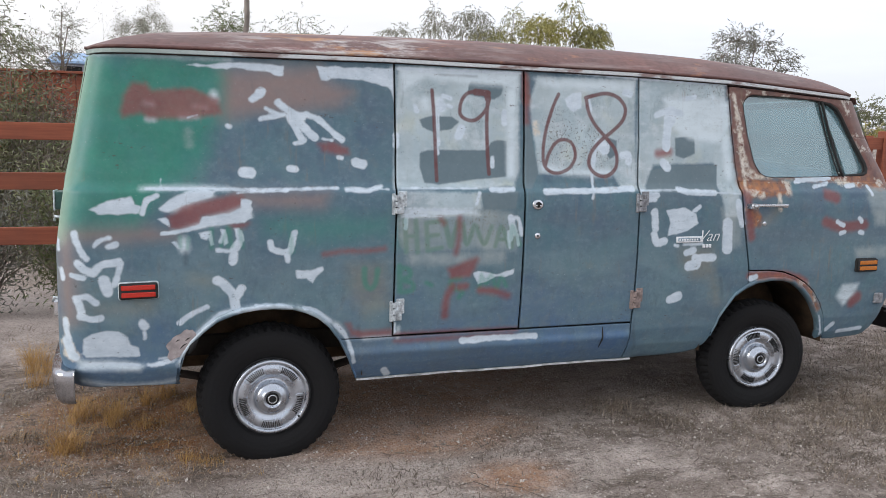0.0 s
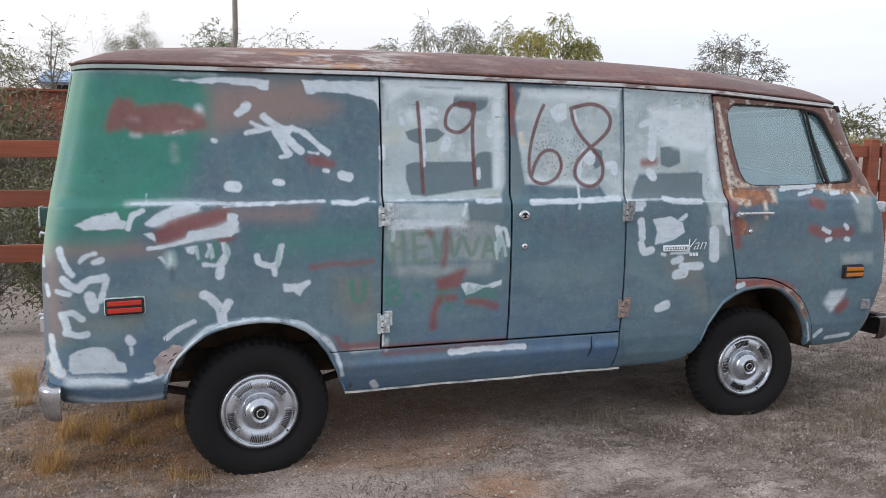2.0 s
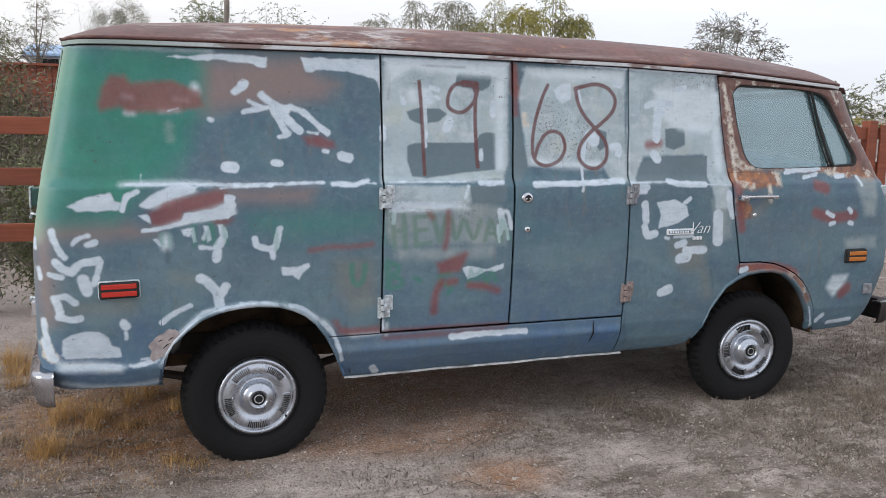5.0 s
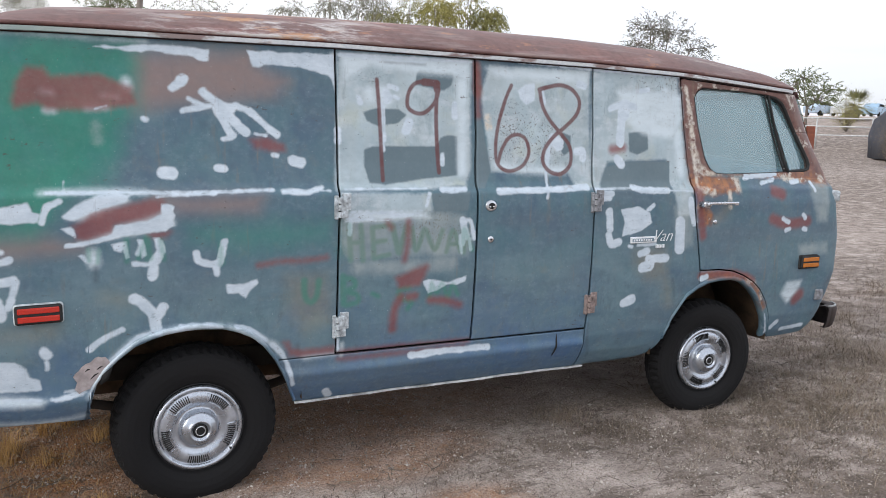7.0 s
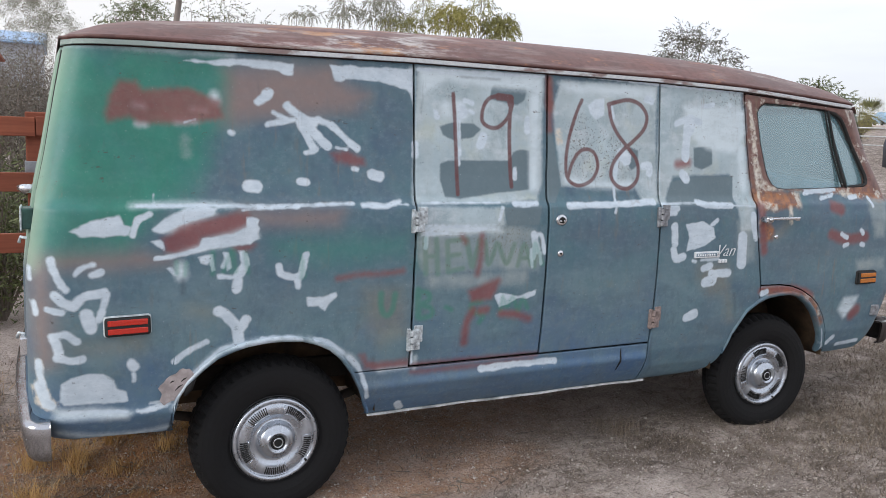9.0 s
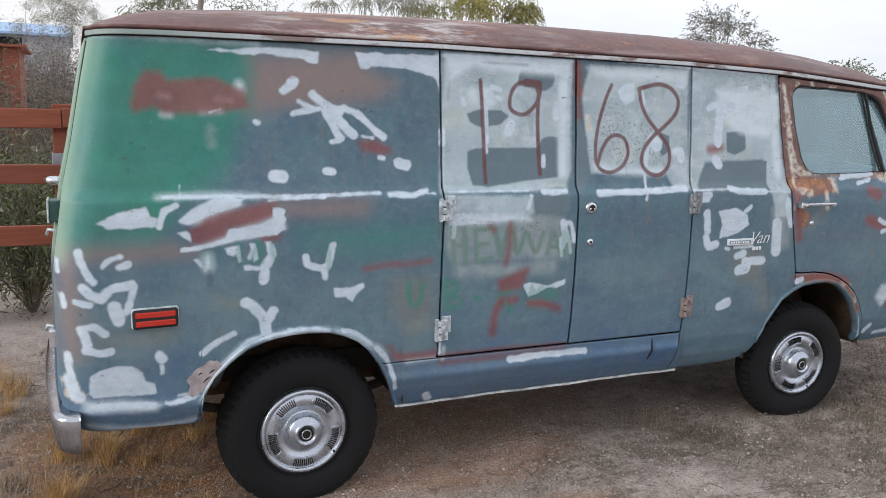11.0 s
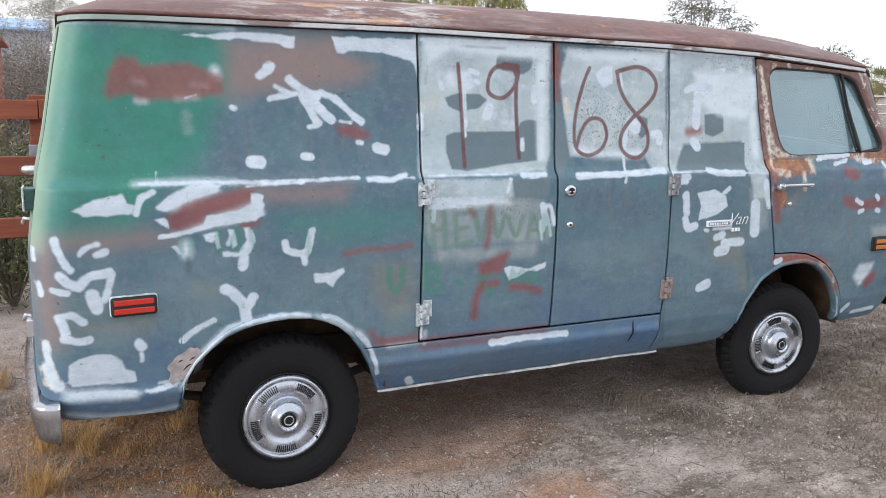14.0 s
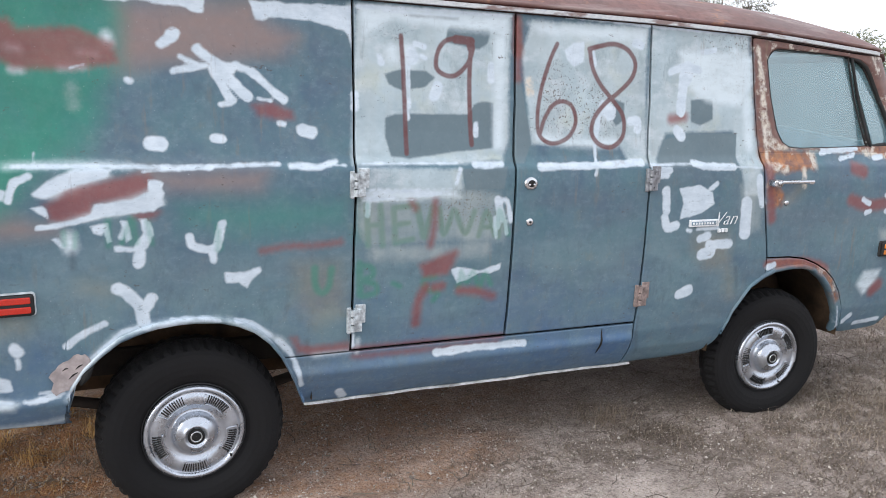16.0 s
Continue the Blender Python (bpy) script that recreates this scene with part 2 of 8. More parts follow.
    drip = m.math("MULTIPLY", m.range(m.noise(28, 4, 0.6, (1, 1, 0.10), 45.0), 0.60, 0.70), m.range(m.noise(2.5, 3, 0.6, shift=47.0), 0.50, 0.64))
    c = m.mix(m.math("MULTIPLY", drip, 0.35), c, (0.23, 0.165, 0.11))
    matt = m.range(broad, 0.3, 0.7, 0.44, 0.60)
    return m.done(c, m.math("SUBTRACT", matt, m.math("MULTIPLY", g, 0.04)))


def rust_paint():
    m = Mat("rusted_roof", 0.75)
    a, b, s = m.noise(5, 6, 0.65, (0.4, 1, 1)), m.noise(28, 5, 0.65, shift=2), m.noise(10, 5, 0.6, (0.25, 1, 1.6), 4)
    c = m.mix(m.range(a, 0.35, 0.65), (0.120, 0.060, 0.054), (0.215, 0.110, 0.098))
    c = m.mix(m.range(b, 0.45, 0.7, 0, 0.6), c, (0.07, 0.036, 0.034))
    c = m.mix(m.range(s, 0.52, 0.66, 0, 0.6), c, (0.31, 0.235, 0.215))
    c = m.mix(m.range(m.noise(7, 6, 0.75, (0.22, 1, 1), 14), 0.60, 0.68, 0, 0.8), c, (0.52, 0.46, 0.43))
    c = m.mix(m.range(m.noise(12, 6, 0.7, (0.5, 1, 1), 8), 0.60, 0.68, 0, 0.6), c, (0.42, 0.19, 0.09))
    x = m.axis("X")
    scuff = m.math("MULTIPLY", m.range(x, -0.35, 0.25), m.range(x, 1.0, 0.55))
    c = m.mix(m.math("MULTIPLY", scuff, m.range(m.noise(6, 6, 0.75, (0.45, 1, 2.2), 24), 0.50, 0.60)), c, (0.50, 0.46, 0.44))
    c = m.mix(m.math("MULTIPLY", scuff, m.range(m.noise(9, 6, 0.75, (0.4, 1, 2.0), 28), 0.53, 0.62, 0, 0.8)), c, (0.46, 0.23, 0.10))
    c = m.mix(m.range(m.noise(4, 6, 0.7, (0.10, 1, 3.0), 34), 0.55, 0.66, 0, 0.5), c, (0.30, 0.21, 0.19))
    m.bump(b, 0.25, 0.004)
    return m.done(c, m.range(a, 0.3, 0.7, 0.45, 0.7))


def gutter_paint():
    m = Mat("flaked_gutter_paint", 0.55)
    a = m.noise(9, 5, 0.6, (0.35, 1, 1))
    b = m.noise(60, 4, 0.6)
    c = m.mix(m.range(b, 0.3, 0.7), (0.55, 0.60, 0.63), (0.72, 0.75, 0.77))
    c = m.mix(m.range(a, 0.56, 0.62, 0, 0.8), c, (0.20, 0.105, 0.09))
    c = m.mix(m.range(m.axis("X"), 0.0, -0.55, 0, 0.85), c, (0.28, 0.37, 0.34))
    m.bump(b, 0.2, 0.003)
    return m.done(c)


def chrome(name, tint=(0.62, 0.64, 0.67), rough=0.22):
    m = Mat(name, rough, 1.0)
    a, b = m.noise(14, 5, 0.6), m.noise(160, 3, 0.6, shift=2)
    c = m.mix(m.range(a, 0.5, 0.75, 0, 0.6), tint, tuple(v * 0.6 for v in tint))
    c = m.mix(m.range(b, 0.62, 0.7, 0, 0.4), c, (0.3, 0.24, 0.2))
    return m.done(c, m.range(a, 0.3, 0.7, rough - 0.06, rough + 0.12))


def sky_toned_glass(name, sky_tone, sky_amount):
    """A thin pane: clear tinted glass with a sheen, under a diffuse coat that paints in reflected sky."""
    m = Mat(name, 0.06)
    link = m.t.links.new
    # the diffuse coat's teal imitates bright sky mirrored in the pane
    clear, sheen, dirt = m.node("ShaderNodeBsdfTransparent"), m.node("ShaderNodeBsdfGlossy"), m.node("ShaderNodeBsdfDiffuse")
    clear.inputs[0].default_value = (0.66, 0.80, 0.82, 1)
    sheen.inputs["Roughness"].default_value = 0.05
    n = m.noise(4, 5, 0.6)
    m.put(m.mix(m.range(n, 0.35, 0.65), tuple(v * 0.9 for v in sky_tone), sky_tone), dirt.inputs[0])
    pane_mix, coat = m.node("ShaderNodeMixShader"), m.node("ShaderNodeMixShader")
    pane_mix.inputs[0].default_value = 0.24
    link(clear.outputs[0], pane_mix.inputs[1])
    link(sheen.outputs[0], pane_mix.inputs[2])
    m.put(m.range(m.noise(7, 5, 0.6, shift=3), 0.3, 0.7, sky_amount - 0.05, sky_amount + 0.05), coat.inputs[0])
    link(pane_mix.outputs[0], coat.inputs[1])
    link(dirt.outputs[0], coat.inputs[2])
    link(coat.outputs[0], m.t.nodes["Material Output"].inputs[0])
    m.t.nodes.remove(m.b)
    return m.m


def lens_plastic(name, color):
    m = Mat(name, 0.2)
    a = m.noise(200, 2)
    m.b.inputs["Transmission Weight"].default_value = 0.15
    return m.done(m.mix(m.range(a, 0.3, 0.7), tuple(v * 0.75 for v in color), color))


def dirt_ground():
    m = Mat("gravelly_dirt", 0.95)
    a, b, g = m.noise(0.9, 6, 0.6), m.noise(5, 6, 0.7, shift=3), m.noise(75, 6, 0.85, shift=1)
    c = m.mix(m.range(a, 0.35, 0.65), (0.505, 0.415, 0.365), (0.635, 0.54, 0.485))
    c = m.mix(m.range(b, 0.50, 0.70, 0, 0.45), c, (0.31, 0.25, 0.215))
    c = m.mix(m.range(g, 0.53, 0.62, 0, 0.8), c, (0.66, 0.605, 0.57))
    c = m.mix(m.range(g, 0.49, 0.39, 0, 0.9), c, (0.10, 0.078, 0.066))
    worn = m.noise(1.7, 6, 0.68, shift=11)
    c = m.mix(m.range(worn, 0.52, 0.66, 0, 0.34), c, m.mix(m.range(g, 0.4, 0.6), (0.15, 0.115, 0.095), (0.33, 0.27, 0.23)))
    litter = m.math("MULTIPLY", m.attr("litter"), m.range(m.math("ADD", b, m.math("MULTIPLY", g, 0.5)), 0.60, 0.80))
    c = m.mix(litter, c, m.mix(m.range(g, 0.38, 0.62), (0.075, 0.056, 0.045), (0.22, 0.17, 0.135)))
    tint = m.mix(m.range(m.noise(22, 5, 0.7, shift=5), 0.35, 0.65), (0.25, 0.095, 0.032), (0.48, 0.225, 0.085))
    tint = m.mix(m.range(g, 0.52, 0.66, 0, 0.7), tint, (0.52, 0.30, 0.15))
    c = m.mix(m.math("MULTIPLY", m.attr("rusty"), m.range(b, 0.3, 0.6, 0.6, 1.0)), c, tint)
    vor = m.node("ShaderNodeTexVoronoi")
    vor.inputs["Scale"].default_value = 70
    m.t.links.new(m.pos, vor.inputs["Vector"])
    c = m.mix(m.math("MULTIPLY", m.range(vor.outputs["Distance"], 0.05, 0.28, 0.6, 0), m.range(b, 0.35, 0.6, 1, 0.2)), c, (0.70, 0.655, 0.62))
    clump = m.math("ADD", m.math("MULTIPLY", m.noise(6.5, 6, 0.72, (0.5, 1.15, 1), 71), 0.65), m.math("MULTIPLY", m.noise(24, 5, 0.75, (0.6, 1.2, 1), 73), 0.35))
    c = m.mix(m.math("MULTIPLY", m.range(clump, 0.525, 0.565, 0, 0.85), m.range(m.attr("litter"), 0.05, 0.75)), c, m.mix(m.range(g, 0.36, 0.62), (0.060, 0.046, 0.038), (0.20, 0.155, 0.125)))
    m.bump(m.math("ADD", g, m.math("MULTIPLY", vor.outputs["Distance"], -0.8)), 0.8, 0.012)
    return m.done(c)


def island_mix(name, colors, rough=0.8, bump=0.0, translucent=0.0):
    """Each loose piece takes its own shade between the colours."""
    m = Mat(name, rough)
    r = m.node("ShaderNodeValToRGB")
    r.color_ramp.interpolation = "LINEAR"
    m.put(m.island(), r.inputs[0])
    while len(r.color_ramp.elements) < len(colors):
        r.color_ramp.elements.new(0.5)
    for i, col in enumerate(colors):
        r.color_ramp.elements[i].position = i / (len(colors) - 1)
        r.color_ramp.elements[i].color = (*col, 1)
    g = m.noise(120, 3)
    c = m.mix(m.range(g, 0.35, 0.7, 0, 0.3), r.outputs[0], tuple(v * 0.5 for v in colors[0]))
    if bump:
        m.bump(g, bump, 0.003)
    if translucent:
        m.b.inputs["Subsurface Weight"].default_value = 0.0
    return m.done(c)


def board_paint():
    m = Mat("rust_red_fence_paint", 0.8)
    grain = m.noise(30, 5, 0.6, (0.08, 1, 1.6))
    a = m.noise(3, 4, 0.6, shift=2)
    c = m.mix(m.range(grain, 0.3, 0.7), (0.22, 0.055, 0.028), (0.34, 0.10, 0.05))
    c = m.mix(m.range(a, 0.45, 0.7, 0, 0.5), c, (0.16, 0.055, 0.035))
    c = m.mix(m.math("MULTIPLY", m.random(), 0.35), c, (0.15, 0.05, 0.03))
    m.bump(grain, 0.35, 0.006)
    return m.done(c)


M_PAINT, M_ROOF, M_GUTTER = van_paint(), rust_paint(), gutter_paint()
M_CHROME = chrome("weathered_chrome")
M_CAP = simple("hubcap_metal", (0.49, 0.525, 0.58), 0.28, 0.85, 0.16, 14)
M_HINGE = simple("painted_hinge", (0.50, 0.55, 0.58), 0.4, 0.3, 0.45, 45, 0.4)
M_FLANGE = simple("chipped_flange_paint", (0.46, 0.47, 0.47), 0.6, 0.0, 0.5, 18, 0.4)
M_HINGE_GREY = simple("greasy_grey_hinge", (0.24, 0.25, 0.27), 0.45, 0.3, 0.45, 45, 0.4)
M_MUD = simple("dusty_wheel_housing", (0.11, 0.07, 0.042), 0.95, 0.0, 0.5, 9, 0.4)
M_HINGE_RUST = simple("rusty_hinge", (0.245, 0.19, 0.175), 0.7, 0.0, 0.4, 50, 0.4)
M_SEAM = simple("dark_rusty_seam", (0.045, 0.026, 0.024), 0.85, 0.0, 0.4, 14, 0.3)
M_FLANGE_RED = simple("maroon_roof_flange", (0.15, 0.062, 0.056), 0.7, 0.0, 0.4, 14, 0.3)
M_RUBBER = simple("worn_tyre_rubber", (0.0085, 0.0084, 0.0092), 0.85, 0.0, 0.35, 20, 0.3)
M_RUBBER.node_tree.nodes["Principled BSDF"].inputs["Specular IOR Level"].default_value = 0.3
M_SEAL = simple("black_rubber_seal", (0.012, 0.012, 0.012), 0.7, 0.0, 0.2)
M_UNDER = simple("dusty_underbody", (0.035, 0.028, 0.024), 0.9, 0.0, 0.4, 12, 0.3)
M_WHEEL = simple("dark_steel_rim", (0.03, 0.03, 0.032), 0.6, 0.3)
M_SLOT = simple("black_slot", (0.008, 0.008, 0.008), 0.8)
M_GLASS = sky_toned_glass("sky_toned_side_glass", (0.31, 0.475, 0.525), 0.33)
M_RED_LENS = lens_plastic("red_lens", (0.62, 0.035, 0.02))
M_AMBER = lens_plastic("amber_lens", (0.62, 0.20, 0.03))
M_ROAD = dirt_ground()
M_STONE = island_mix("gravel_stone", [(0.20, 0.17, 0.145), (0.38, 0.33, 0.29), (0.64, 0.585, 0.53), (0.36, 0.29, 0.235)], 0.9, 0.3)
M_GOLD = island_mix("golden_dry_grass", [(0.34, 0.18, 0.055), (0.60, 0.38, 0.14), (0.47, 0.28, 0.11)], 0.75)
M_TAN = island_mix("tan_dry_weed", [(0.15, 0.11, 0.08), (0.28, 0.215, 0.16), (0.42, 0.34, 0.255)], 0.8)
M_MAT = island_mix("dark_weed_mat", [(0.085, 0.065, 0.052), (0.16, 0.125, 0.098), (0.27, 0.215, 0.17)], 0.9)
M_GREY = island_mix("grey_dry_weed", [(0.12, 0.09, 0.07), (0.27, 0.215, 0.165), (0.46, 0.39, 0.31)], 0.8)
M_BOARD = board_paint()
M_WOOD = simple("grey_pole_wood", (0.22, 0.19, 0.165), 0.85, 0, 0.3, 6, 0.4, 40)
M_BARK = simple("dark_bark", (0.19, 0.16, 0.135), 0.9, 0, 0.35, 12, 0.5)
M_LEAF = {
    "olive": island_mix("olive_leaves", [(0.075, 0.085, 0.035), (0.14, 0.15, 0.065), (0.22, 0.22, 0.11)], 0.6),
    "yellow": island_mix("yellow_green_leaves", [(0.17, 0.16, 0.035), (0.33, 0.30, 0.07), (0.48, 0.43, 0.15)], 0.6),
    "grey": island_mix("grey_green_leaves", [(0.085, 0.085, 0.065), (0.17, 0.17, 0.135), (0.27, 0.265, 0.22)], 0.65),
    "green": island_mix("green_leaves", [(0.07, 0.09, 0.03), (0.13, 0.155, 0.055), (0.20, 0.22, 0.09)], 0.6),
    "lime": island_mix("lime_green_leaves", [(0.15, 0.15, 0.045), (0.28, 0.27, 0.085), (0.42, 0.39, 0.15)], 0.6),
    "pale": island_mix("pale_grey_green_leaves", [(0.14, 0.14, 0.10), (0.25, 0.245, 0.185), (0.37, 0.36, 0.29)], 0.65),
    "twig": island_mix("pale_grey_twigs", [(0.15, 0.125, 0.10), (0.25, 0.215, 0.18), (0.37, 0.33, 0.28)], 0.8),
    "dry": island_mix("dry_twigs", [(0.09, 0.07, 0.055), (0.14, 0.11, 0.09), (0.2, 0.17, 0.13)], 0.8),
}


# ---- small builders ----
def mesh_of(name, verts, faces, mats, smooth=True, index=None):
    me = bpy.data.meshes.new(name)
    me.from_pydata([tuple(map(float, v)) for v in verts], [], faces)
    for m in mats if isinstance(mats, (list, tuple)) else [mats]:
        me.materials.append(m)
    if smooth:
        me.polygons.foreach_set("use_smooth", [True] * len(me.polygons))
    if index is not None:
        me.polygons.foreach_set("material_index", index)
    me.update()
    return me


def part(name, shape, material, parent, label="", smooth=False):
    """Links a bmesh or a mesh as one object under a thing or part."""
    if isinstance(shape, bmesh.types.BMesh):
        me = bpy.data.meshes.new(name)
        bmesh.ops.recalc_face_normals(shape, faces=shape.faces[:])
        shape.to_mesh(me)
        shape.free()
        me.materials.append(material)
        if smooth:
            me.polygons.foreach_set("use_smooth", [True] * len(me.polygons))
    else:
        me = shape
    ob = new(name, me)
    ob.parent = parent
    if label:
        ob["label"] = label
    return ob


def thing(name, label, category, at=(0, 0, 0), group="", kind=""):
    ob = new(name)
    ob.location = at
    ob.matrix_world = Matrix.Translation(at)
    ob.empty_display_size = 0.1
    return tagged(ob, label, category, group, kind)


def add_box(bm, x0, x1, y0, y1, z0, z1, bevel=0.0, m=None):
    r = bmesh.ops.create_cube(bm, size=1.0)
    vs = r["verts"]
    mat = Matrix.Translation(((x0 + x1) / 2, (y0 + y1) / 2, (z0 + z1) / 2)) @ Matrix.Diagonal((abs(x1 - x0), abs(y1 - y0), abs(z1 - z0), 1))
    bmesh.ops.transform(bm, matrix=mat, verts=vs)
    if bevel:
        es = list({e for v in vs for e in v.link_edges})
        res = bmesh.ops.bevel(bm, geom=es, offset=bevel, segments=2, affect="EDGES", profile=0.5)
        vs = list({v for f in res["faces"] for v in f.verts} | {v for v in vs if v.is_valid})
    if m is not None:
        bmesh.ops.transform(bm, matrix=m, verts=vs)
    return bm


def box(x0, x1, y0, y1, z0, z1, bevel=0.0, m=None):
    return add_box(bmesh.new(), x0, x1, y0, y1, z0, z1, bevel, m)


def tube(points, radii, sides=8, cap=True):
    """A tapered tube along points: vertices and faces."""
    pts = [Vector(p) for p in points]
    verts, faces = [], []
    side = None
    for i, p in enumerate(pts):
        d = (pts[min(i + 1, len(pts) - 1)] - pts[max(i - 1, 0)]).normalized()
        if side is None:
            side = d.orthogonal().normalized()
        side = (side - d * side.dot(d)).normalized()
        up = d.cross(side)
        r = radii[i] if isinstance(radii, (list, tuple)) else radii
        for k in range(sides):
            a = 2 * math.pi * k / sides
            verts.append(p + (side * math.cos(a) + up * math.sin(a)) * r)
    for i in range(len(pts) - 1):
        for k in range(sides):
            a, b = i * sides + k, i * sides + (k + 1) % sides
            faces.append((a, b, b + sides, a + sides))
    if cap:
        faces.append(tuple(reversed(range(sides))))
        faces.append(tuple(range((len(pts) - 1) * sides, len(pts) * sides)))
    return verts, faces


def lathe(profile, segments=64, start=0.0):
    """Turns a profile of (radius, y) about the y axis."""
    verts, faces, n = [], [], len(profile)
    for s in range(segments):
        a = start + 2 * math.pi * s / segments
        for r, y in profile:
            verts.append((r * math.cos(a), y, r * math.sin(a)))
    for s in range(segments):
        t = (s + 1) % segments
        for i in range(n - 1):
            faces.append((s * n + i, s * n + i + 1, t * n + i + 1, t * n + i))
    return verts, faces


# ---- the van's skin ----
# x runs from the rear axle forward, y from the near side to the far side, z up
WIDTH = 1.88
STEP = 0.0065


def curve(xs, ys):
    xs, ys = np.array(xs, float), np.array(ys, float)
    fine = np.linspace(xs[0], xs[-1], 400)
    v = np.interp(fine, xs, ys)
    k = np.hanning(9)
    v = np.convolve(np.pad(v, 4, mode="edge"), k / k.sum(), mode="valid")
    return lambda q: np.interp(q, fine, v)


inset = curve([0.36, 0.40, 0.46, 0.50, 0.515, 0.53, 0.55, 0.58, 0.72, 0.95, 1.22, 1.29, 1.305, 1.33, 1.42, 1.60, 1.88], [0.125, 0.085, 0.045, 0.025, 0.016, 0.016, 0.023, 0.022, 0.008, 0.0, 0.0, 0.006, 0.022, 0.036, 0.052, 0.072, 0.09])
inset_front = curve([0.36, 0.40, 0.46, 0.55, 0.66, 0.80, 0.95, 1.22, 1.29, 1.305, 1.33, 1.42, 1.60, 1.88], [0.125, 0.085, 0.050, 0.024, 0.010, 0.002, 0.0, 0.0, 0.006, 0.022, 0.036, 0.052, 0.072, 0.09])
rear_x = curve([0.36, 0.45, 0.58, 1.04, 1.12, 1.34, 1.48, 1.70, 1.88], [-0.82, -0.86, -0.895, -0.89, -0.88, -0.847, -0.816, -0.776, -0.74])
front_x = curve([0.36, 0.42, 0.50, 0.78, 1.0, 1.22, 1.39, 1.84, 1.9], [3.66, 3.69, 3.74, 3.83, 3.83, 3.785, 3.73, 3.49, 3.45])
R_REAR, R_FRONT = 0.13, 0.24


def skin_y(x, z):
    """How far the side lies inside the van's widest plane."""
    y = inset(z) + (inset_front(z) - inset(z)) * np.clip((x - 1.87) / 0.02, 0, 1)
    d = np.clip(rear_x(z) + R_REAR - x, 0, R_REAR)
    y = y + R_REAR - np.sqrt(np.maximum(R_REAR**2 - d**2, 0))
    d = np.clip(x - (front_x(z) - R_FRONT), 0, R_FRONT)
    y = y + R_FRONT - np.sqrt(np.maximum(R_FRONT**2 - d**2, 0))
    return y + np.clip(x - 2.6, 0, 1) * 0.045 * np.clip((z - 1.2) / 0.4, 0, 1)


# the old paint: strokes and filled fields of each layer, in x and z on the side
LAYERS = ("green", "brown", "light", "dark", "red", "white", "script", "letter", "rust", "ochre", "haze", "cream", "stain", "moss", "thin", "pits", "pale")
PAINT = {k: [] for k in LAYERS}


def stroke(layer, r, *xz):
    p = np.array(xz).reshape(-1, 2)
    if len(p) > 2:
        q = np.concatenate([2 * p[:1] - p[1:2], p, 2 * p[-1:] - p[-2:-1]])
        out = []
        for i in range(1, len(q) - 2):
            for t in (0, 0.25, 0.5, 0.75):
                a, b, c, d = q[i - 1], q[i], q[i + 1], q[i + 2]
                out.append(0.5 * (2 * b + (c - a) * t + (2 * a - 5 * b + 4 * c - d) * t * t + (3 * b - a - 3 * c + d) * t**3))
        p = np.array(out + [q[-2]])
    PAINT[layer].append((r, p))


def field(layer, *xz):
    PAINT[layer].append((None, np.array(xz).reshape(-1, 2)))


def segment_distance(p, pts, closed):
    d = np.full(len(p), 9.0)
    n = len(pts)
    if n == 1:
        return np.hypot(*(p - pts[0]).T)
    for i in range(n if closed else n - 1):
        a, b = pts[i], pts[(i + 1) % n]
        ab = b - a
        t = np.clip(((p - a) @ ab) / max(ab @ ab, 1e-9), 0, 1)
        d = np.minimum(d, np.hypot(*(p - a - t[:, None] * ab).T))
    return d


def inside(p, pts):
    c = np.zeros(len(p), bool)
    for i in range(len(pts)):
        a, b = pts[i], pts[i - 1]
        if a[1] == b[1]:
            continue
        cross = ((a[1] > p[:, 1]) != (b[1] > p[:, 1])) & (p[:, 0] < (b[0] - a[0]) * (p[:, 1] - a[1]) / (b[1] - a[1]) + a[0])
        c ^= cross
    return c


def paint_on(me, xz):
    """Keeps for each layer the signed distance to its nearest patch, inside positive."""
    for layer in LAYERS:
        v = np.full(len(xz), -0.12)
        for r, pts in PAINT[layer]:
            lo, hi = pts.min(0) - 0.13, pts.max(0) + 0.13
            near = np.nonzero(((xz > lo) & (xz < hi)).all(1))[0]
            if not len(near):
                continue
            p = xz[near]
            d = segment_distance(p, pts, r is None)
            s = r - d if r is not None else np.where(inside(p, pts), d, -d)
            v[near] = np.maximum(v[near], np.clip(s, -0.12, 0.12))
        me.attributes.new(layer, "FLOAT", "POINT").data.foreach_set("value", (v + 0.12).astype(np.float32))


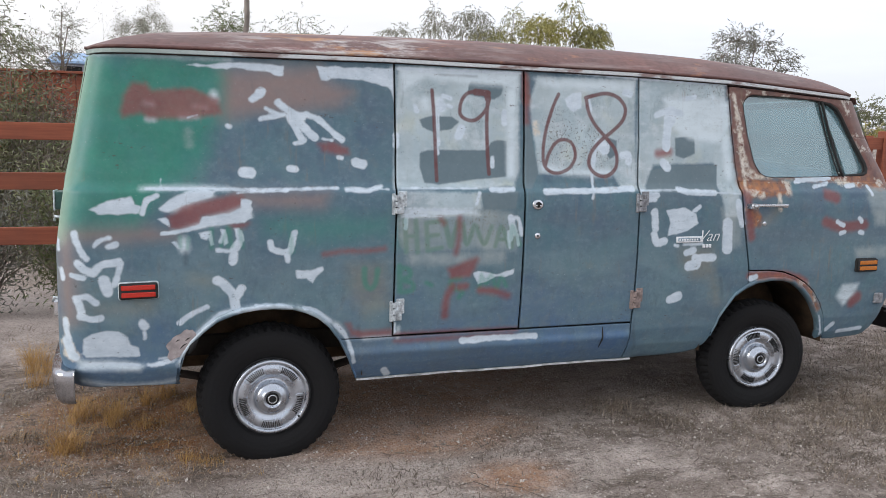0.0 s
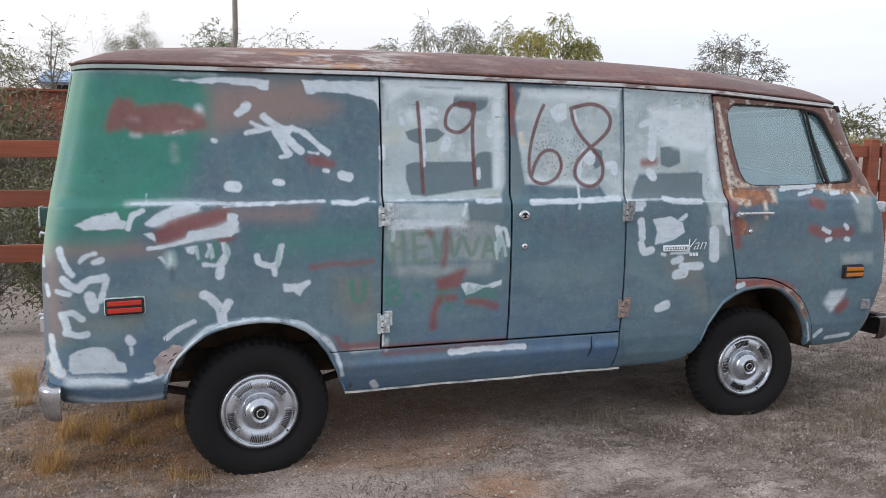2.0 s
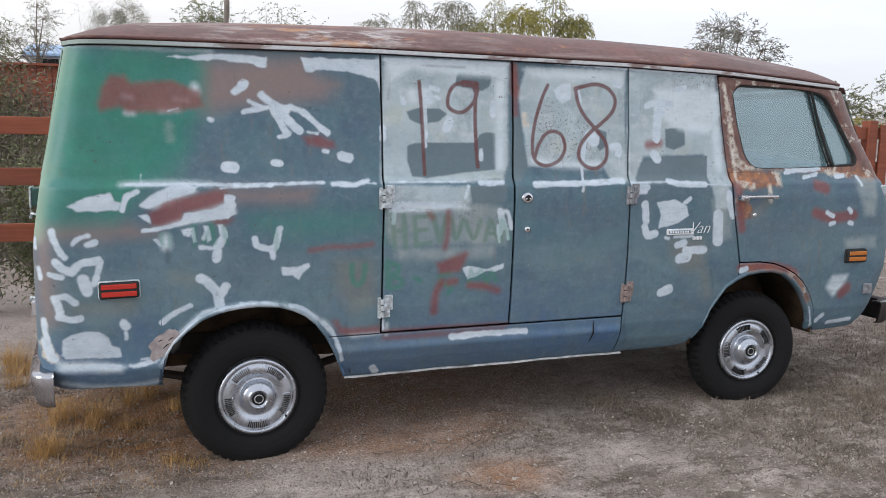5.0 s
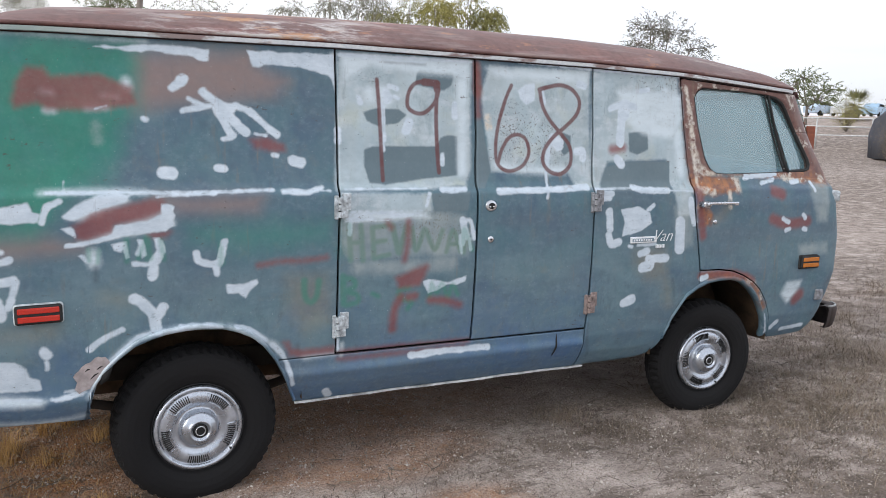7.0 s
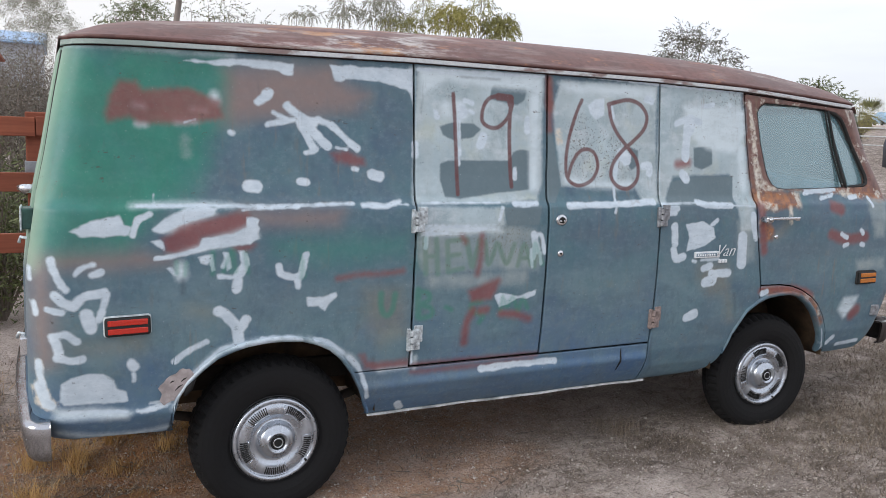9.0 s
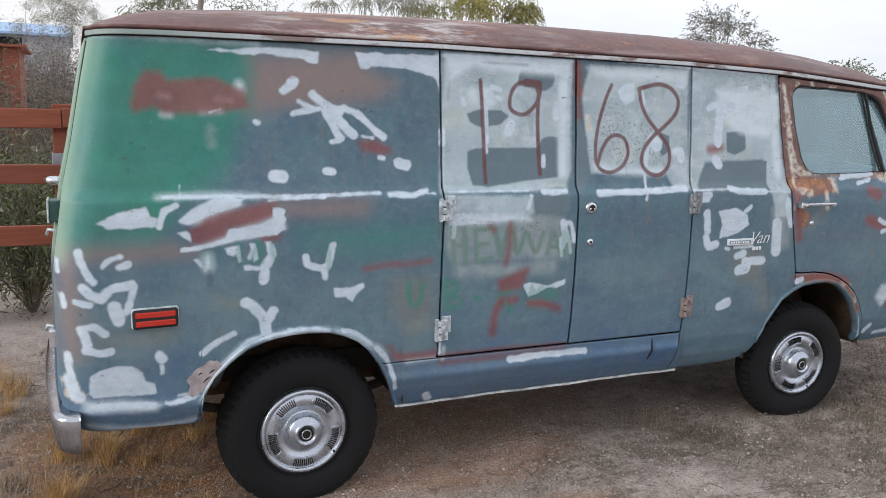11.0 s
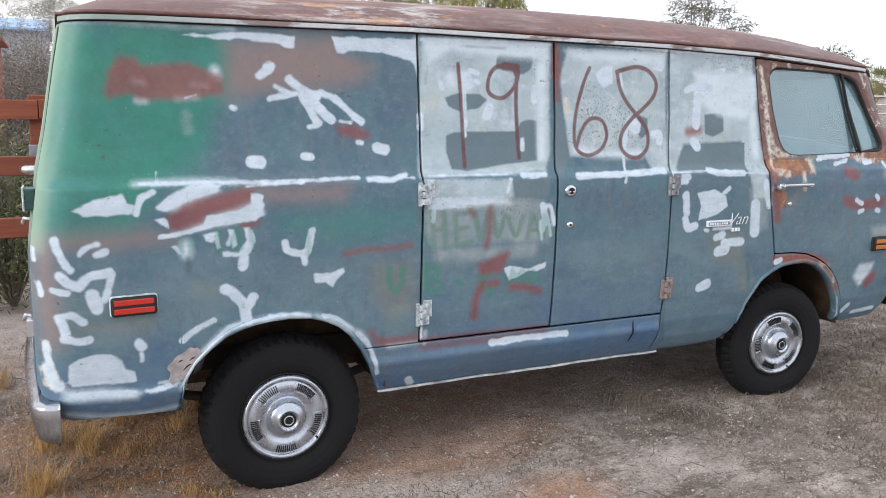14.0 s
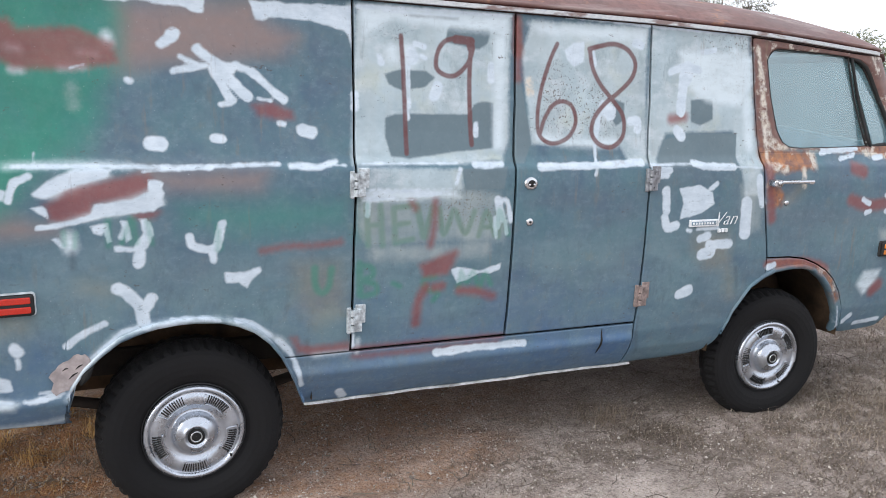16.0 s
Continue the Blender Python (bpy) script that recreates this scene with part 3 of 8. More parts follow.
def sheet(name, X, Z, parent, near=True, label="", thick=0.016, material=None, lift=0.0, Y=None):
    """A curved body panel with turned-in edges from grids of x and z."""
    rows, cols = X.shape
    Y = (skin_y(X, Z) if Y is None else Y) - lift
    ring = [(0, j) for j in range(cols)] + [(i, cols - 1) for i in range(1, rows)] + [(rows - 1, j) for j in range(cols - 2, -1, -1)] + [(i, 0) for i in range(rows - 2, 0, -1)]
    P = np.stack([X, Y, Z], -1).reshape(-1, 3)
    idx = [i * cols + j for i, j in ring]
    back = P[idx] + np.array([0, thick, 0])
    n0 = len(P)
    V = np.concatenate([P, back])
    if not near:
        V[:, 1] = WIDTH - V[:, 1]
    i, j = np.meshgrid(np.arange(rows - 1), np.arange(cols - 1), indexing="ij")
    a = (i * cols + j).ravel()
    F = np.stack([a, a + 1, a + 1 + cols, a + cols], -1)
    k = np.arange(len(idx))
    nxt = (k + 1) % len(idx)
    ida = np.array(idx)
    E = np.stack([ida, n0 + k, n0 + nxt, ida[nxt]], -1)
    F = np.concatenate([F, E])
    if not near:
        F = F[:, ::-1]
    me = mesh_of(name, V, F.tolist(), material or M_PAINT)
    me.polygons.foreach_set("use_smooth", [True] * (len(F) - len(E)) + [False] * len(E))
    if near and (material is None or material is M_PAINT):
        paint_on(me, V[:, [0, 2]])
    return part(name, me, None, parent, label)


def panel_grid(left, right, low, high, step, lead=None, tail=None, mid=None):
    """Grids of x and z between two side edges (functions of z) and two level edges (functions of x). lead, tail: rounded corner widths."""
    xm0, xm1 = float(left(1.0)), float(right(1.0))
    nu = max(6, int((xm1 - xm0) / step))
    nv = max(4, int((float(high((xm0 + xm1) / 2)) - 0.38) / step))
    u, v = np.linspace(0, 1, nu), np.linspace(0, 1, nv)
    X = np.zeros((nv, nu))
    Z = np.zeros((nv, nu))
    for it in range(3):
        for i in range(nv):
            if it == 0:
                zz = np.full(nu, 0.5 + v[i] * 1.2)
            else:
                zz = Z[i]
            L, Rr = left(zz), right(zz)
            x = L + (Rr - L) * u
            if lead:
                t = np.clip(u / 0.16, 0, 1)
                w = lead * 1.2
                x = np.where(u < 0.16, L + w * (1 - np.cos(t * math.pi / 2)), L + w + (Rr - L - w) * (u - 0.16) / 0.84)
            if tail:
                t = np.clip((1 - u) / 0.22, 0, 1)
                w = tail * 1.2
                x = np.where(u > 0.78, Rr - w * (1 - np.cos(t * math.pi / 2)), L + (Rr - w - L) * u / 0.78)
            X[i] = x
            if mid is None:
                Z[i] = low(x) + (high(x) - low(x)) * v[i]
            else:
                share = (mid - 0.42) / (float(high(xm0)) - 0.42)
                Z[i] = low(x) + (mid - low(x)) * v[i] / share if v[i] < share else mid + (high(x) - mid) * (v[i] - share) / (1 - share)
    return X, Z


def const(c):
    return lambda q: np.zeros_like(np.asarray(q, float)) + c


arch_rear = lambda x: np.interp(x, [-0.412, -0.400, -0.356, -0.30, -0.24, -0.18, -0.124, -0.06, 0.0, 0.089, 0.15, 0.207, 0.26, 0.31, 0.36, 0.392, 0.403], [0.43, 0.545, 0.613, 0.668, 0.714, 0.737, 0.752, 0.760, 0.762, 0.755, 0.736, 0.707, 0.66, 0.592, 0.49, 0.41, 0.385])
arch_front = lambda x: np.interp(x, [2.385, 2.392, 2.434, 2.48, 2.525, 2.60, 2.668, 2.75, 2.843, 2.92, 2.992, 3.05, 3.10, 3.145, 3.172, 3.18], [0.38, 0.45, 0.587, 0.655, 0.713, 0.757, 0.782, 0.792, 0.792, 0.772, 0.727, 0.672, 0.604, 0.53, 0.46, 0.42])
door_low = lambda x: np.interp(x, [2.60, 2.668, 2.75, 2.85, 2.93, 3.01, 3.075, 3.13, 3.175, 3.205, 3.225, 3.24, 3.30, 3.7], [0.858, 0.856, 0.855, 0.842, 0.815, 0.775, 0.725, 0.655, 0.575, 0.49, 0.43, 0.412, 0.41, 0.43])
door_seam = lambda z: np.interp(z, [0.84, 1.17, 1.414, 1.865], [2.612, 2.545, 2.516, 2.456])
rail_z = curve([-0.8, -0.5, 0.57, 1.88, 2.45, 2.9, 3.2, 3.4], [1.862, 1.872, 1.888, 1.885, 1.872, 1.848, 1.83, 1.822])
quarter_low = lambda x: np.where(x < -0.4, np.interp(x, [-0.9, -0.82, -0.43, -0.412], [0.475, 0.445, 0.425, 0.425]), np.where(x < 0.308, arch_rear(x), 0.598))
top_edge = lambda x: rail_z(x) - 0.007
flat_low = lambda x: np.where(x > 2.40, arch_front(x), np.interp(x, [2.15, 2.27, 2.34, 2.38, 2.40], [0.38, 0.386, 0.405, 0.438, 0.477]))
window_low = 1.345


# patches, back to front
field("white", -0.747, 1.215, -0.683, 1.248, -0.582, 1.27, -0.569, 1.235, -0.543, 1.228, -0.557, 1.199, -0.641, 1.192, -0.712, 1.196)
stroke("white", 0.012, -0.539, 1.198, -0.523, 1.249, -0.484, 1.27)
# belt crease: its highlight painted on as a thin white line
stroke("white", 0.006, -0.524, 1.3, -0.369, 1.301, -0.187, 1.299, 0.028, 1.299, 0.296, 1.305)
stroke("white", 0.010, 0.34, 1.298, 0.424, 1.294, 0.463, 1.3, 0.504, 1.313)
stroke("white", 0.003, -0.464, 1.34, -0.464, 1.306)
field("white", 0.213, 1.853, 0.572, 1.858, 0.577, 1.707, 0.565, 1.752, 0.54, 1.774, 0.421, 1.8, 0.278, 1.802, 0.263, 1.791, 0.233, 1.789)
stroke("white", 0.021, -0.035, 1.728, -0.042, 1.721)
stroke("white", 0.015, -0.053, 1.71, -0.077, 1.692)
stroke("white", 0.017, 0.038, 1.684, 0.068, 1.661, 0.108, 1.634, 0.148, 1.622)
stroke("white", 0.015, 0.085, 1.625, 0.115, 1.571, 0.136, 1.53, 0.15, 1.517)
stroke("white", 0.011, -0.039, 1.609, 0.001, 1.618, 0.067, 1.631)
stroke("white", 0.008, -0.016, 1.656, 0.012, 1.64, 0.045, 1.63)
stroke("white", 0.018, 0.112, 1.615, 0.161, 1.57, 0.201, 1.531)
stroke("white", 0.014, 0.163, 1.634, 0.215, 1.615, 0.272, 1.568, 0.326, 1.524)
stroke("white", 0.012, 0.113, 1.504, 0.145, 1.511)
stroke("white", 0.013, -0.18, 1.574, -0.176, 1.572)
stroke("white", 0.023, -0.12, 1.371, -0.087, 1.371)
stroke("white", 0.014, 0.083, 1.391, 0.112, 1.388)
stroke("white", 0.023, 0.39, 1.42, 0.422, 1.414)
stroke("white", 0.011, 0.309, 1.443, 0.325, 1.441)
stroke("white", 0.006, 0.238, 1.527, 0.28, 1.519)
stroke("white", 0.016, 0.585, 1.55, 0.583, 1.504)
stroke("white", 0.014, -0.008, 1.064, 0.003, 1.033, 0.043, 1.02, 0.079, 1.024, 0.09, 1.07, 0.1, 1.104)
stroke("white", 0.014, 0.065, 1.02, 0.068, 0.982)
field("white", 0.104, 0.934, 0.169, 0.932, 0.227, 0.949, 0.232, 0.932, 0.2, 0.904, 0.181, 0.871, 0.153, 0.896, 0.111, 0.895)
stroke("white", 0.020, -0.239, 0.9, -0.208, 0.879, -0.172, 0.832, -0.16, 0.772)
stroke("white", 0.018, -0.155, 0.826, -0.133, 0.86)
stroke("white", 0.013, -0.808, 1.116, -0.796, 1.071, -0.777, 1.026, -0.763, 1.009)
stroke("white", 0.016, -0.799, 0.992, -0.772, 0.962, -0.741, 0.947)
stroke("white", 0.012, -0.823, 0.94, -0.777, 0.928)
stroke("white", 0.016, -0.737, 0.951, -0.704, 0.981, -0.639, 0.993)
stroke("white", 0.012, -0.63, 0.988, -0.647, 0.926, -0.659, 0.896)
stroke("white", 0.023, -0.697, 0.915, -0.686, 0.865)
stroke("white", 0.010, -0.731, 1.063, -0.708, 1.085, -0.672, 1.095)
stroke("white", 0.013, -0.679, 1.058, -0.649, 1.066)
stroke("white", 0.013, -0.81, 0.843, -0.767, 0.848, -0.732, 0.819)
stroke("white", 0.017, -0.803, 0.831, -0.791, 0.784)
stroke("white", 0.015, -0.794, 0.764, -0.749, 0.751, -0.716, 0.753)
stroke("white", 0.008, -0.875, 1.081, -0.875, 1.042)
stroke("white", 0.010, -0.867, 0.963, -0.86, 0.923)
stroke("white", 0.012, -0.857, 0.746, -0.852, 0.687, -0.836, 0.621)
stroke("white", 0.020, -0.55, 0.72, -0.544, 0.711)
stroke("white", 0.008, -0.545, 0.682, -0.544, 0.655)
stroke("white", 0.011, -0.402, 0.715, -0.345, 0.755, -0.286, 0.782)
stroke("white", 0.010, -0.517, 0.531, -0.469, 0.541, -0.424, 0.554)
stroke("white", 0.006, -0.404, 0.534, -0.377, 0.587, -0.341, 0.647, -0.294, 0.694, -0.237, 0.744)
stroke("white", 0.012, 1.056, 1.3, 1.11, 1.297, 1.174, 1.303)
stroke("white", 0.022, 0.912, 1.589, 0.897, 1.555)
stroke("white", 0.015, 1.138, 1.677, 1.138, 1.623)
stroke("white", 0.012, 1.071, 1.454, 1.07, 1.414)
stroke("white", 0.010, 0.781, 1.667, 0.788, 1.472)
stroke("white", 0.024, 0.803, 1.71, 0.808, 1.691)
stroke("white", 0.011, 0.822, 1.742, 0.855, 1.733)
stroke("white", 0.012, 0.678, 1.692, 0.688, 1.669)
stroke("white", 0.017, 1.156, 1.162, 1.175, 1.092)
stroke("white", 0.008, 1.145, 1.093, 1.155, 1.016)
stroke("white", 0.006, 1.193, 1.079, 1.202, 1.027)
stroke("white", 0.015, 1.345, 1.29, 1.427, 1.292, 1.589, 1.294, 1.847, 1.306)
stroke("white", 0.008, 1.623, 1.403, 1.617, 1.299, 1.609, 1.258)
field("white", 1.464, 1.751, 1.512, 1.786, 1.56, 1.788, 1.567, 1.711, 1.513, 1.688, 1.481, 1.718)
stroke("white", 0.016, 1.596, 1.753, 1.61, 1.702)
stroke("white", 0.032, 1.67, 1.529, 1.696, 1.508)
stroke("white", 0.013, 1.639, 1.495, 1.627, 1.413)
stroke("white", 0.019, 1.801, 1.477, 1.839, 1.477, 1.838, 1.44)
stroke("white", 0.019, 1.816, 1.798, 1.844, 1.789)
stroke("white", 0.015, 0.922, 0.554, 1.015, 0.555, 1.134, 0.558, 1.321, 0.554)
stroke("white", 0.017, 2.008, 1.689, 2.076, 1.71, 2.16, 1.704)
stroke("white", 0.036, 2.098, 1.7, 2.088, 1.664)
stroke("white", 0.025, 2.078, 1.636, 2.067, 1.525)
stroke("white", 0.025, 2.051, 1.44, 2.073, 1.418)
stroke("white", 0.012, 2.173, 1.782, 2.248, 1.791)
stroke("white", 0.016, 2.125, 1.302, 2.199, 1.287, 2.35, 1.285)
stroke("white", 0.014, 1.909, 1.279, 1.994, 1.272)
stroke("white", 0.015, 1.923, 1.251, 1.975, 1.251)
stroke("white", 0.021, 1.978, 1.183, 1.987, 1.097)
stroke("white", 0.021, 1.982, 1.067, 2.002, 1.022, 2.047, 1.03)
field("white", 2.05, 1.195, 2.166, 1.206, 2.235, 1.175, 2.254, 1.123, 2.182, 1.079, 2.066, 1.056, 2.076, 1.126)
stroke("white", 0.012, 2.22, 1.187, 2.255, 1.211)
stroke("white", 0.033, 2.444, 1.118, 2.451, 0.981)
stroke("white", 0.019, 2.505, 1.234, 2.522, 1.167, 2.541, 1.114)
stroke("white", 0.009, 2.116, 1.007, 2.133, 1.004)
stroke("white", 0.008, 2.169, 1.009, 2.284, 1.01)
stroke("white", 0.019, 2.19, 0.963, 2.235, 0.977)
stroke("white", 0.022, 2.246, 0.934, 2.363, 0.934)
stroke("white", 0.028, 2.211, 0.891, 2.261, 0.899)
stroke("white", 0.025, 2.108, 0.712, 2.159, 0.728)
stroke("white", 0.012, 2.918, 1.345, 3.008, 1.358, 3.171, 1.366)
stroke("white", 0.009, 3.042, 1.314, 3.119, 1.333)
stroke("white", 0.013, 3.283, 1.321, 3.343, 1.328)
stroke("white", 0.010, 3.444, 1.322, 3.46, 1.274)
stroke("white", 0.013, 3.203, 1.119, 3.251, 1.098)
stroke("white", 0.013, 3.235, 1.053, 3.264, 1.059)
stroke("white", 0.013, 3.364, 1.14, 3.383, 1.12)
stroke("white", 0.014, 3.377, 1.057, 3.399, 1.053)
field("haze", 3.248, 0.681, 3.286, 0.745, 3.404, 0.75, 3.39, 0.689, 3.312, 0.623)
stroke("white", 0.015, 3.23, 0.478, 3.267, 0.512)
stroke("white", 0.012, 3.323, 0.458, 3.492, 0.47)
stroke("white", 0.016, 2.622, 0.808, 2.659, 0.817)
stroke("white", 0.011, 3.144, 0.562, 3.194, 0.451)
field("light", 0.597, 1.868, 1.221, 1.873, 1.214, 1.404, 1.185, 1.317, 0.996, 1.303, 0.564, 1.301, 0.581, 1.638)
field("light", 0.569, 1.292, 0.999, 1.284, 1.003, 1.205, 0.86, 1.186, 0.72, 1.184, 0.60, 1.17)
field("thin", 0.585, 1.205, 1.0, 1.21, 1.16, 1.19, 1.205, 1.06, 1.185, 1.0, 0.84, 1.012, 0.624, 1.0, 0.585, 1.08)
stroke("thin", 0.03, 0.66, 0.975, 0.85, 0.965, 1.10, 0.97)
field("pits", 0.86, 1.15, 1.0, 1.20, 1.18, 1.16, 1.16, 1.05, 0.90, 1.07)
field("pits", 1.33, 1.66, 1.46, 1.70, 1.60, 1.62, 1.78, 1.58, 1.74, 1.42, 1.40, 1.38)
field("pits", 2.16, 1.86, 2.42, 1.86, 2.46, 1.68, 2.40, 1.56, 2.28, 1.62)
field("pits", 0.64, 1.80, 0.80, 1.80, 0.76, 1.74)
stroke("haze", 0.030, 0.79, 1.715, 0.80, 1.69)
field("haze", 0.60, 1.865, 1.215, 1.868, 1.20, 1.78, 1.14, 1.80, 0.90, 1.81, 0.74, 1.825, 0.62, 1.76)
field("haze", 1.145, 1.80, 1.205, 1.80, 1.19, 1.36, 1.15, 1.36)
field("haze", 1.30, 1.845, 1.87, 1.855, 1.86, 1.80, 1.62, 1.80, 1.36, 1.81)
stroke("haze", 0.016, 1.35, 1.41, 1.50, 1.385, 1.72, 1.385)
for z, x0, x1 in ((1.205, 0.61, 0.96), (1.192, 0.63, 0.90), (1.178, 0.60, 0.80)):
    for k in range(26):
        u = (k * 0.618034 + z * 37) % 1.0
        x = x0 + (x1 - x0) * u
        stroke("white", 0.0045 + 0.003 * math.sin(k * 2.4), x, z + 0.006 * math.sin(k * 5.1), x + 0.012, z + 0.006 * math.sin(k * 5.1 + 0.6))
stroke("white", 0.010, 0.622, 1.175, 0.618, 1.12)
# rear corner: worn edge plus a sky reflection painted on as a pale band
stroke("pale", 0.030, -0.76, 1.84, -0.80, 1.65, -0.83, 1.5, -0.855, 1.3, -0.88, 1.1)
field("light", 1.317, 1.858, 1.877, 1.865, 1.883, 1.3, 1.793, 1.301, 1.739, 1.381, 1.318, 1.378, 1.294, 1.581, 1.269, 1.731)
field("light", 1.898, 1.866, 2.429, 1.874, 2.532, 1.271, 2.386, 1.273, 2.367, 1.443, 1.986, 1.429, 1.922, 1.294, 1.88, 1.295)
field("light", 2.39, 1.295, 2.512, 1.289, 2.53, 1.16, 2.43, 1.15)
field("thin", 2.40, 1.20, 2.535, 1.20, 2.54, 1.0, 2.43, 0.96)
field("thin", 3.346, 0.961, 3.585, 0.973, 3.596, 0.905, 3.368, 0.901)
field("thin", 3.471, 1.42, 3.582, 1.322, 3.571, 1.091, 3.493, 1.092, 3.417, 1.257)
field("light", 0.559, 1.866, 0.584, 1.868, 0.582, 1.707, 0.565, 1.752)
field("dark", 0.698, 1.629, 0.765, 1.648, 0.865, 1.645, 0.901, 1.622, 0.859, 1.585, 0.764, 1.572, 0.716, 1.59)
field("dark", 0.70, 1.47, 0.74, 1.485, 0.80, 1.487, 1.04, 1.49, 1.062, 1.528, 1.10, 1.54, 1.15, 1.535, 1.146, 1.362, 1.05, 1.352, 0.99, 1.348, 0.79, 1.322, 0.72, 1.33, 0.698, 1.40)
field("dark", 0.95, 1.80, 0.965, 1.826, 1.01, 1.822, 1.04, 1.838, 1.12, 1.842, 1.132, 1.80, 1.12, 1.76, 1.085, 1.735, 1, 1.746, 0.944, 1.756)
field("dark", 1.721, 1.567, 1.771, 1.549, 1.763, 1.477, 1.726, 1.455, 1.693, 1.503)
field("dark", 2.122, 1.573, 2.245, 1.586, 2.249, 1.491, 2.177, 1.465, 2.125, 1.479)
field("dark", 1.977, 1.401, 2.132, 1.429, 2.39, 1.434, 2.376, 1.282, 1.927, 1.289)
stroke("dark", 0.017, 2.154, 1.679, 2.183, 1.691, 2.191, 1.664)
field("dark", 0.999, 1.284, 1.197, 1.293, 1.181, 1.206, 1.015, 1.206)
field("dark", 1.248, 1.731, 1.287, 1.556, 1.318, 1.378, 1.277, 1.304, 1.234, 1.304)
field("red", -0.62, 1.622, -0.604, 1.685, -0.569, 1.745, -0.513, 1.746, -0.489, 1.715, -0.33, 1.732, -0.22, 1.687, -0.208, 1.628, -0.334, 1.6, -0.509, 1.595, -0.537, 1.619, -0.608, 1.597)
field("red", 0.214, 1.505, 0.283, 1.517, 0.353, 1.486, 0.36, 1.461, 0.316, 1.454, 0.234, 1.47)
stroke("red", 0.009, 0.232, 1.004, 0.322, 1.015, 0.445, 1.015, 0.516, 1.023)
field("red", 0.832, 0.921, 0.981, 0.975, 0.996, 0.961, 0.953, 0.875, 0.852, 0.869)
stroke("red", 0.018, 0.862, 0.83, 0.832, 0.769, 0.827, 0.687)
stroke("red", 0.018, 0.899, 0.827, 0.927, 0.83)
stroke("red", 0.016, 1.006, 0.806, 1.08, 0.798, 1.156, 0.773)
stroke("red", 0.010, 0.791, 1.164, 0.808, 1.139)
stroke("red", 0.012, 0.889, 1.166, 0.887, 1.067, 0.873, 0.993)
field("red", 0.335, 0.675, 0.36, 0.672, 0.375, 0.642, 0.42, 0.632, 0.565, 0.632, 0.565, 0.602, 0.40, 0.600, 0.365, 0.612)
stroke("haze", 0.007, 0.43, 0.598, 0.56, 0.600)
stroke("stain", 0.006, 0.398, 0.655, 0.40, 0.632)
stroke("red", 0.010, 0.578, 0.603, 0.866, 0.603, 1.215, 0.596)
stroke("red", 0.008, 0.58, 0.572, 0.869, 0.571, 1.194, 0.568)
stroke("red", 0.013, 1.245, 1.86, 1.254, 1.756, 1.258, 1.631)
stroke("red", 0.020, 2.016, 1.489, 2.088, 1.498)
stroke("red", 0.032, 3.126, 1.274, 3.187, 1.258)
stroke("red", 0.030, 3.121, 1.119, 3.24, 1.089, 3.407, 1.1)
stroke("red", 0.024, 2.565, 1.274, 2.608, 1.041)
stroke("red", 0.032, 3.372, 0.638, 3.407, 0.671)
stroke("red", 0.016, 2.612, 0.825, 2.865, 0.826, 3.011, 0.782)
field("rust", 2.448, 1.867, 2.966, 1.865, 3.418, 1.877, 3.644, 1.621, 3.723, 1.322, 3.54, 1.306, 3.458, 1.315, 3.211, 1.347, 2.654, 1.356, 2.653, 1.274, 2.528, 1.274)
field("rust", 2.563, 1.396, 2.674, 1.366, 2.887, 1.351, 2.866, 1.274, 2.671, 1.259, 2.55, 1.259)
stroke("rust", 0.016, 2.624, 0.821, 2.747, 0.824, 2.887, 0.809, 3.015, 0.755, 3.124, 0.615)
stroke("rust", 0.019, 1.248, 1.855, 1.257, 1.731)
stroke("rust", 0.012, 2.584, 1.104, 2.659, 1.109)
stroke("rust", 0.032, 2.597, 1.166, 2.638, 1.134)
field("ochre", 2.152, 0.988, 2.358, 0.99, 2.386, 0.826, 2.241, 0.816, 2.16, 0.896)
field("ochre", 0.347, 0.953, 0.522, 0.953, 0.543, 0.744, 0.429, 0.705, 0.351, 0.81)
field("ochre", -0.607, 0.849, -0.493, 0.818, -0.514, 0.766, -0.59, 0.78)
stroke("ochre", 0.018, -0.342, 0.912, -0.281, 0.896)
field("ochre", 1.325, 1.657, 1.387, 1.646, 1.37, 1.531, 1.33, 1.556)
field("ochre", 2.609, 1.356, 2.693, 1.357, 2.664, 1.274, 2.595, 1.259)
stroke("ochre", 0.019, 2.685, 1.118, 2.768, 1.18)
field("brown", -0.216, 1.813, 0.232, 1.848, 0.254, 1.794, 0.372, 1.744, 0.323, 1.687, 0.135, 1.648, -0.064, 1.632, -0.223, 1.607)
field("brown", -0.147, 1.28, 0.253, 1.281, 0.227, 1.221, -0.065, 1.219)
field("brown", -0.872, 1.145, -0.531, 1.133, -0.417, 1.096, -0.663, 1.079, -0.874, 1.095)
field("brown", -0.633, 1.742, -0.578, 1.748, -0.542, 1.717, -0.62, 1.626)
field("green", -0.872, 1.861, -0.214, 1.864, -0.203, 1.762, -0.22, 1.617, -0.259, 1.461, -0.336, 1.332, -0.426, 1.319, -0.505, 1.223, -0.577, 1.159, -0.906, 1.141)
field("moss", -0.044, 1.176, 0.531, 1.166, 0.532, 1.095, 0.203, 1.076, -0.023, 1.12)
stroke("moss", 0.024, 0.596, 1.128, 0.597, 1.057)
stroke("letter", 0.009, 0.084, 1.082, 0.083, 1.015)
stroke("script", 0.009, 0.763, 1.768, 0.773, 1.643, 0.778, 1.501, 0.781, 1.341)
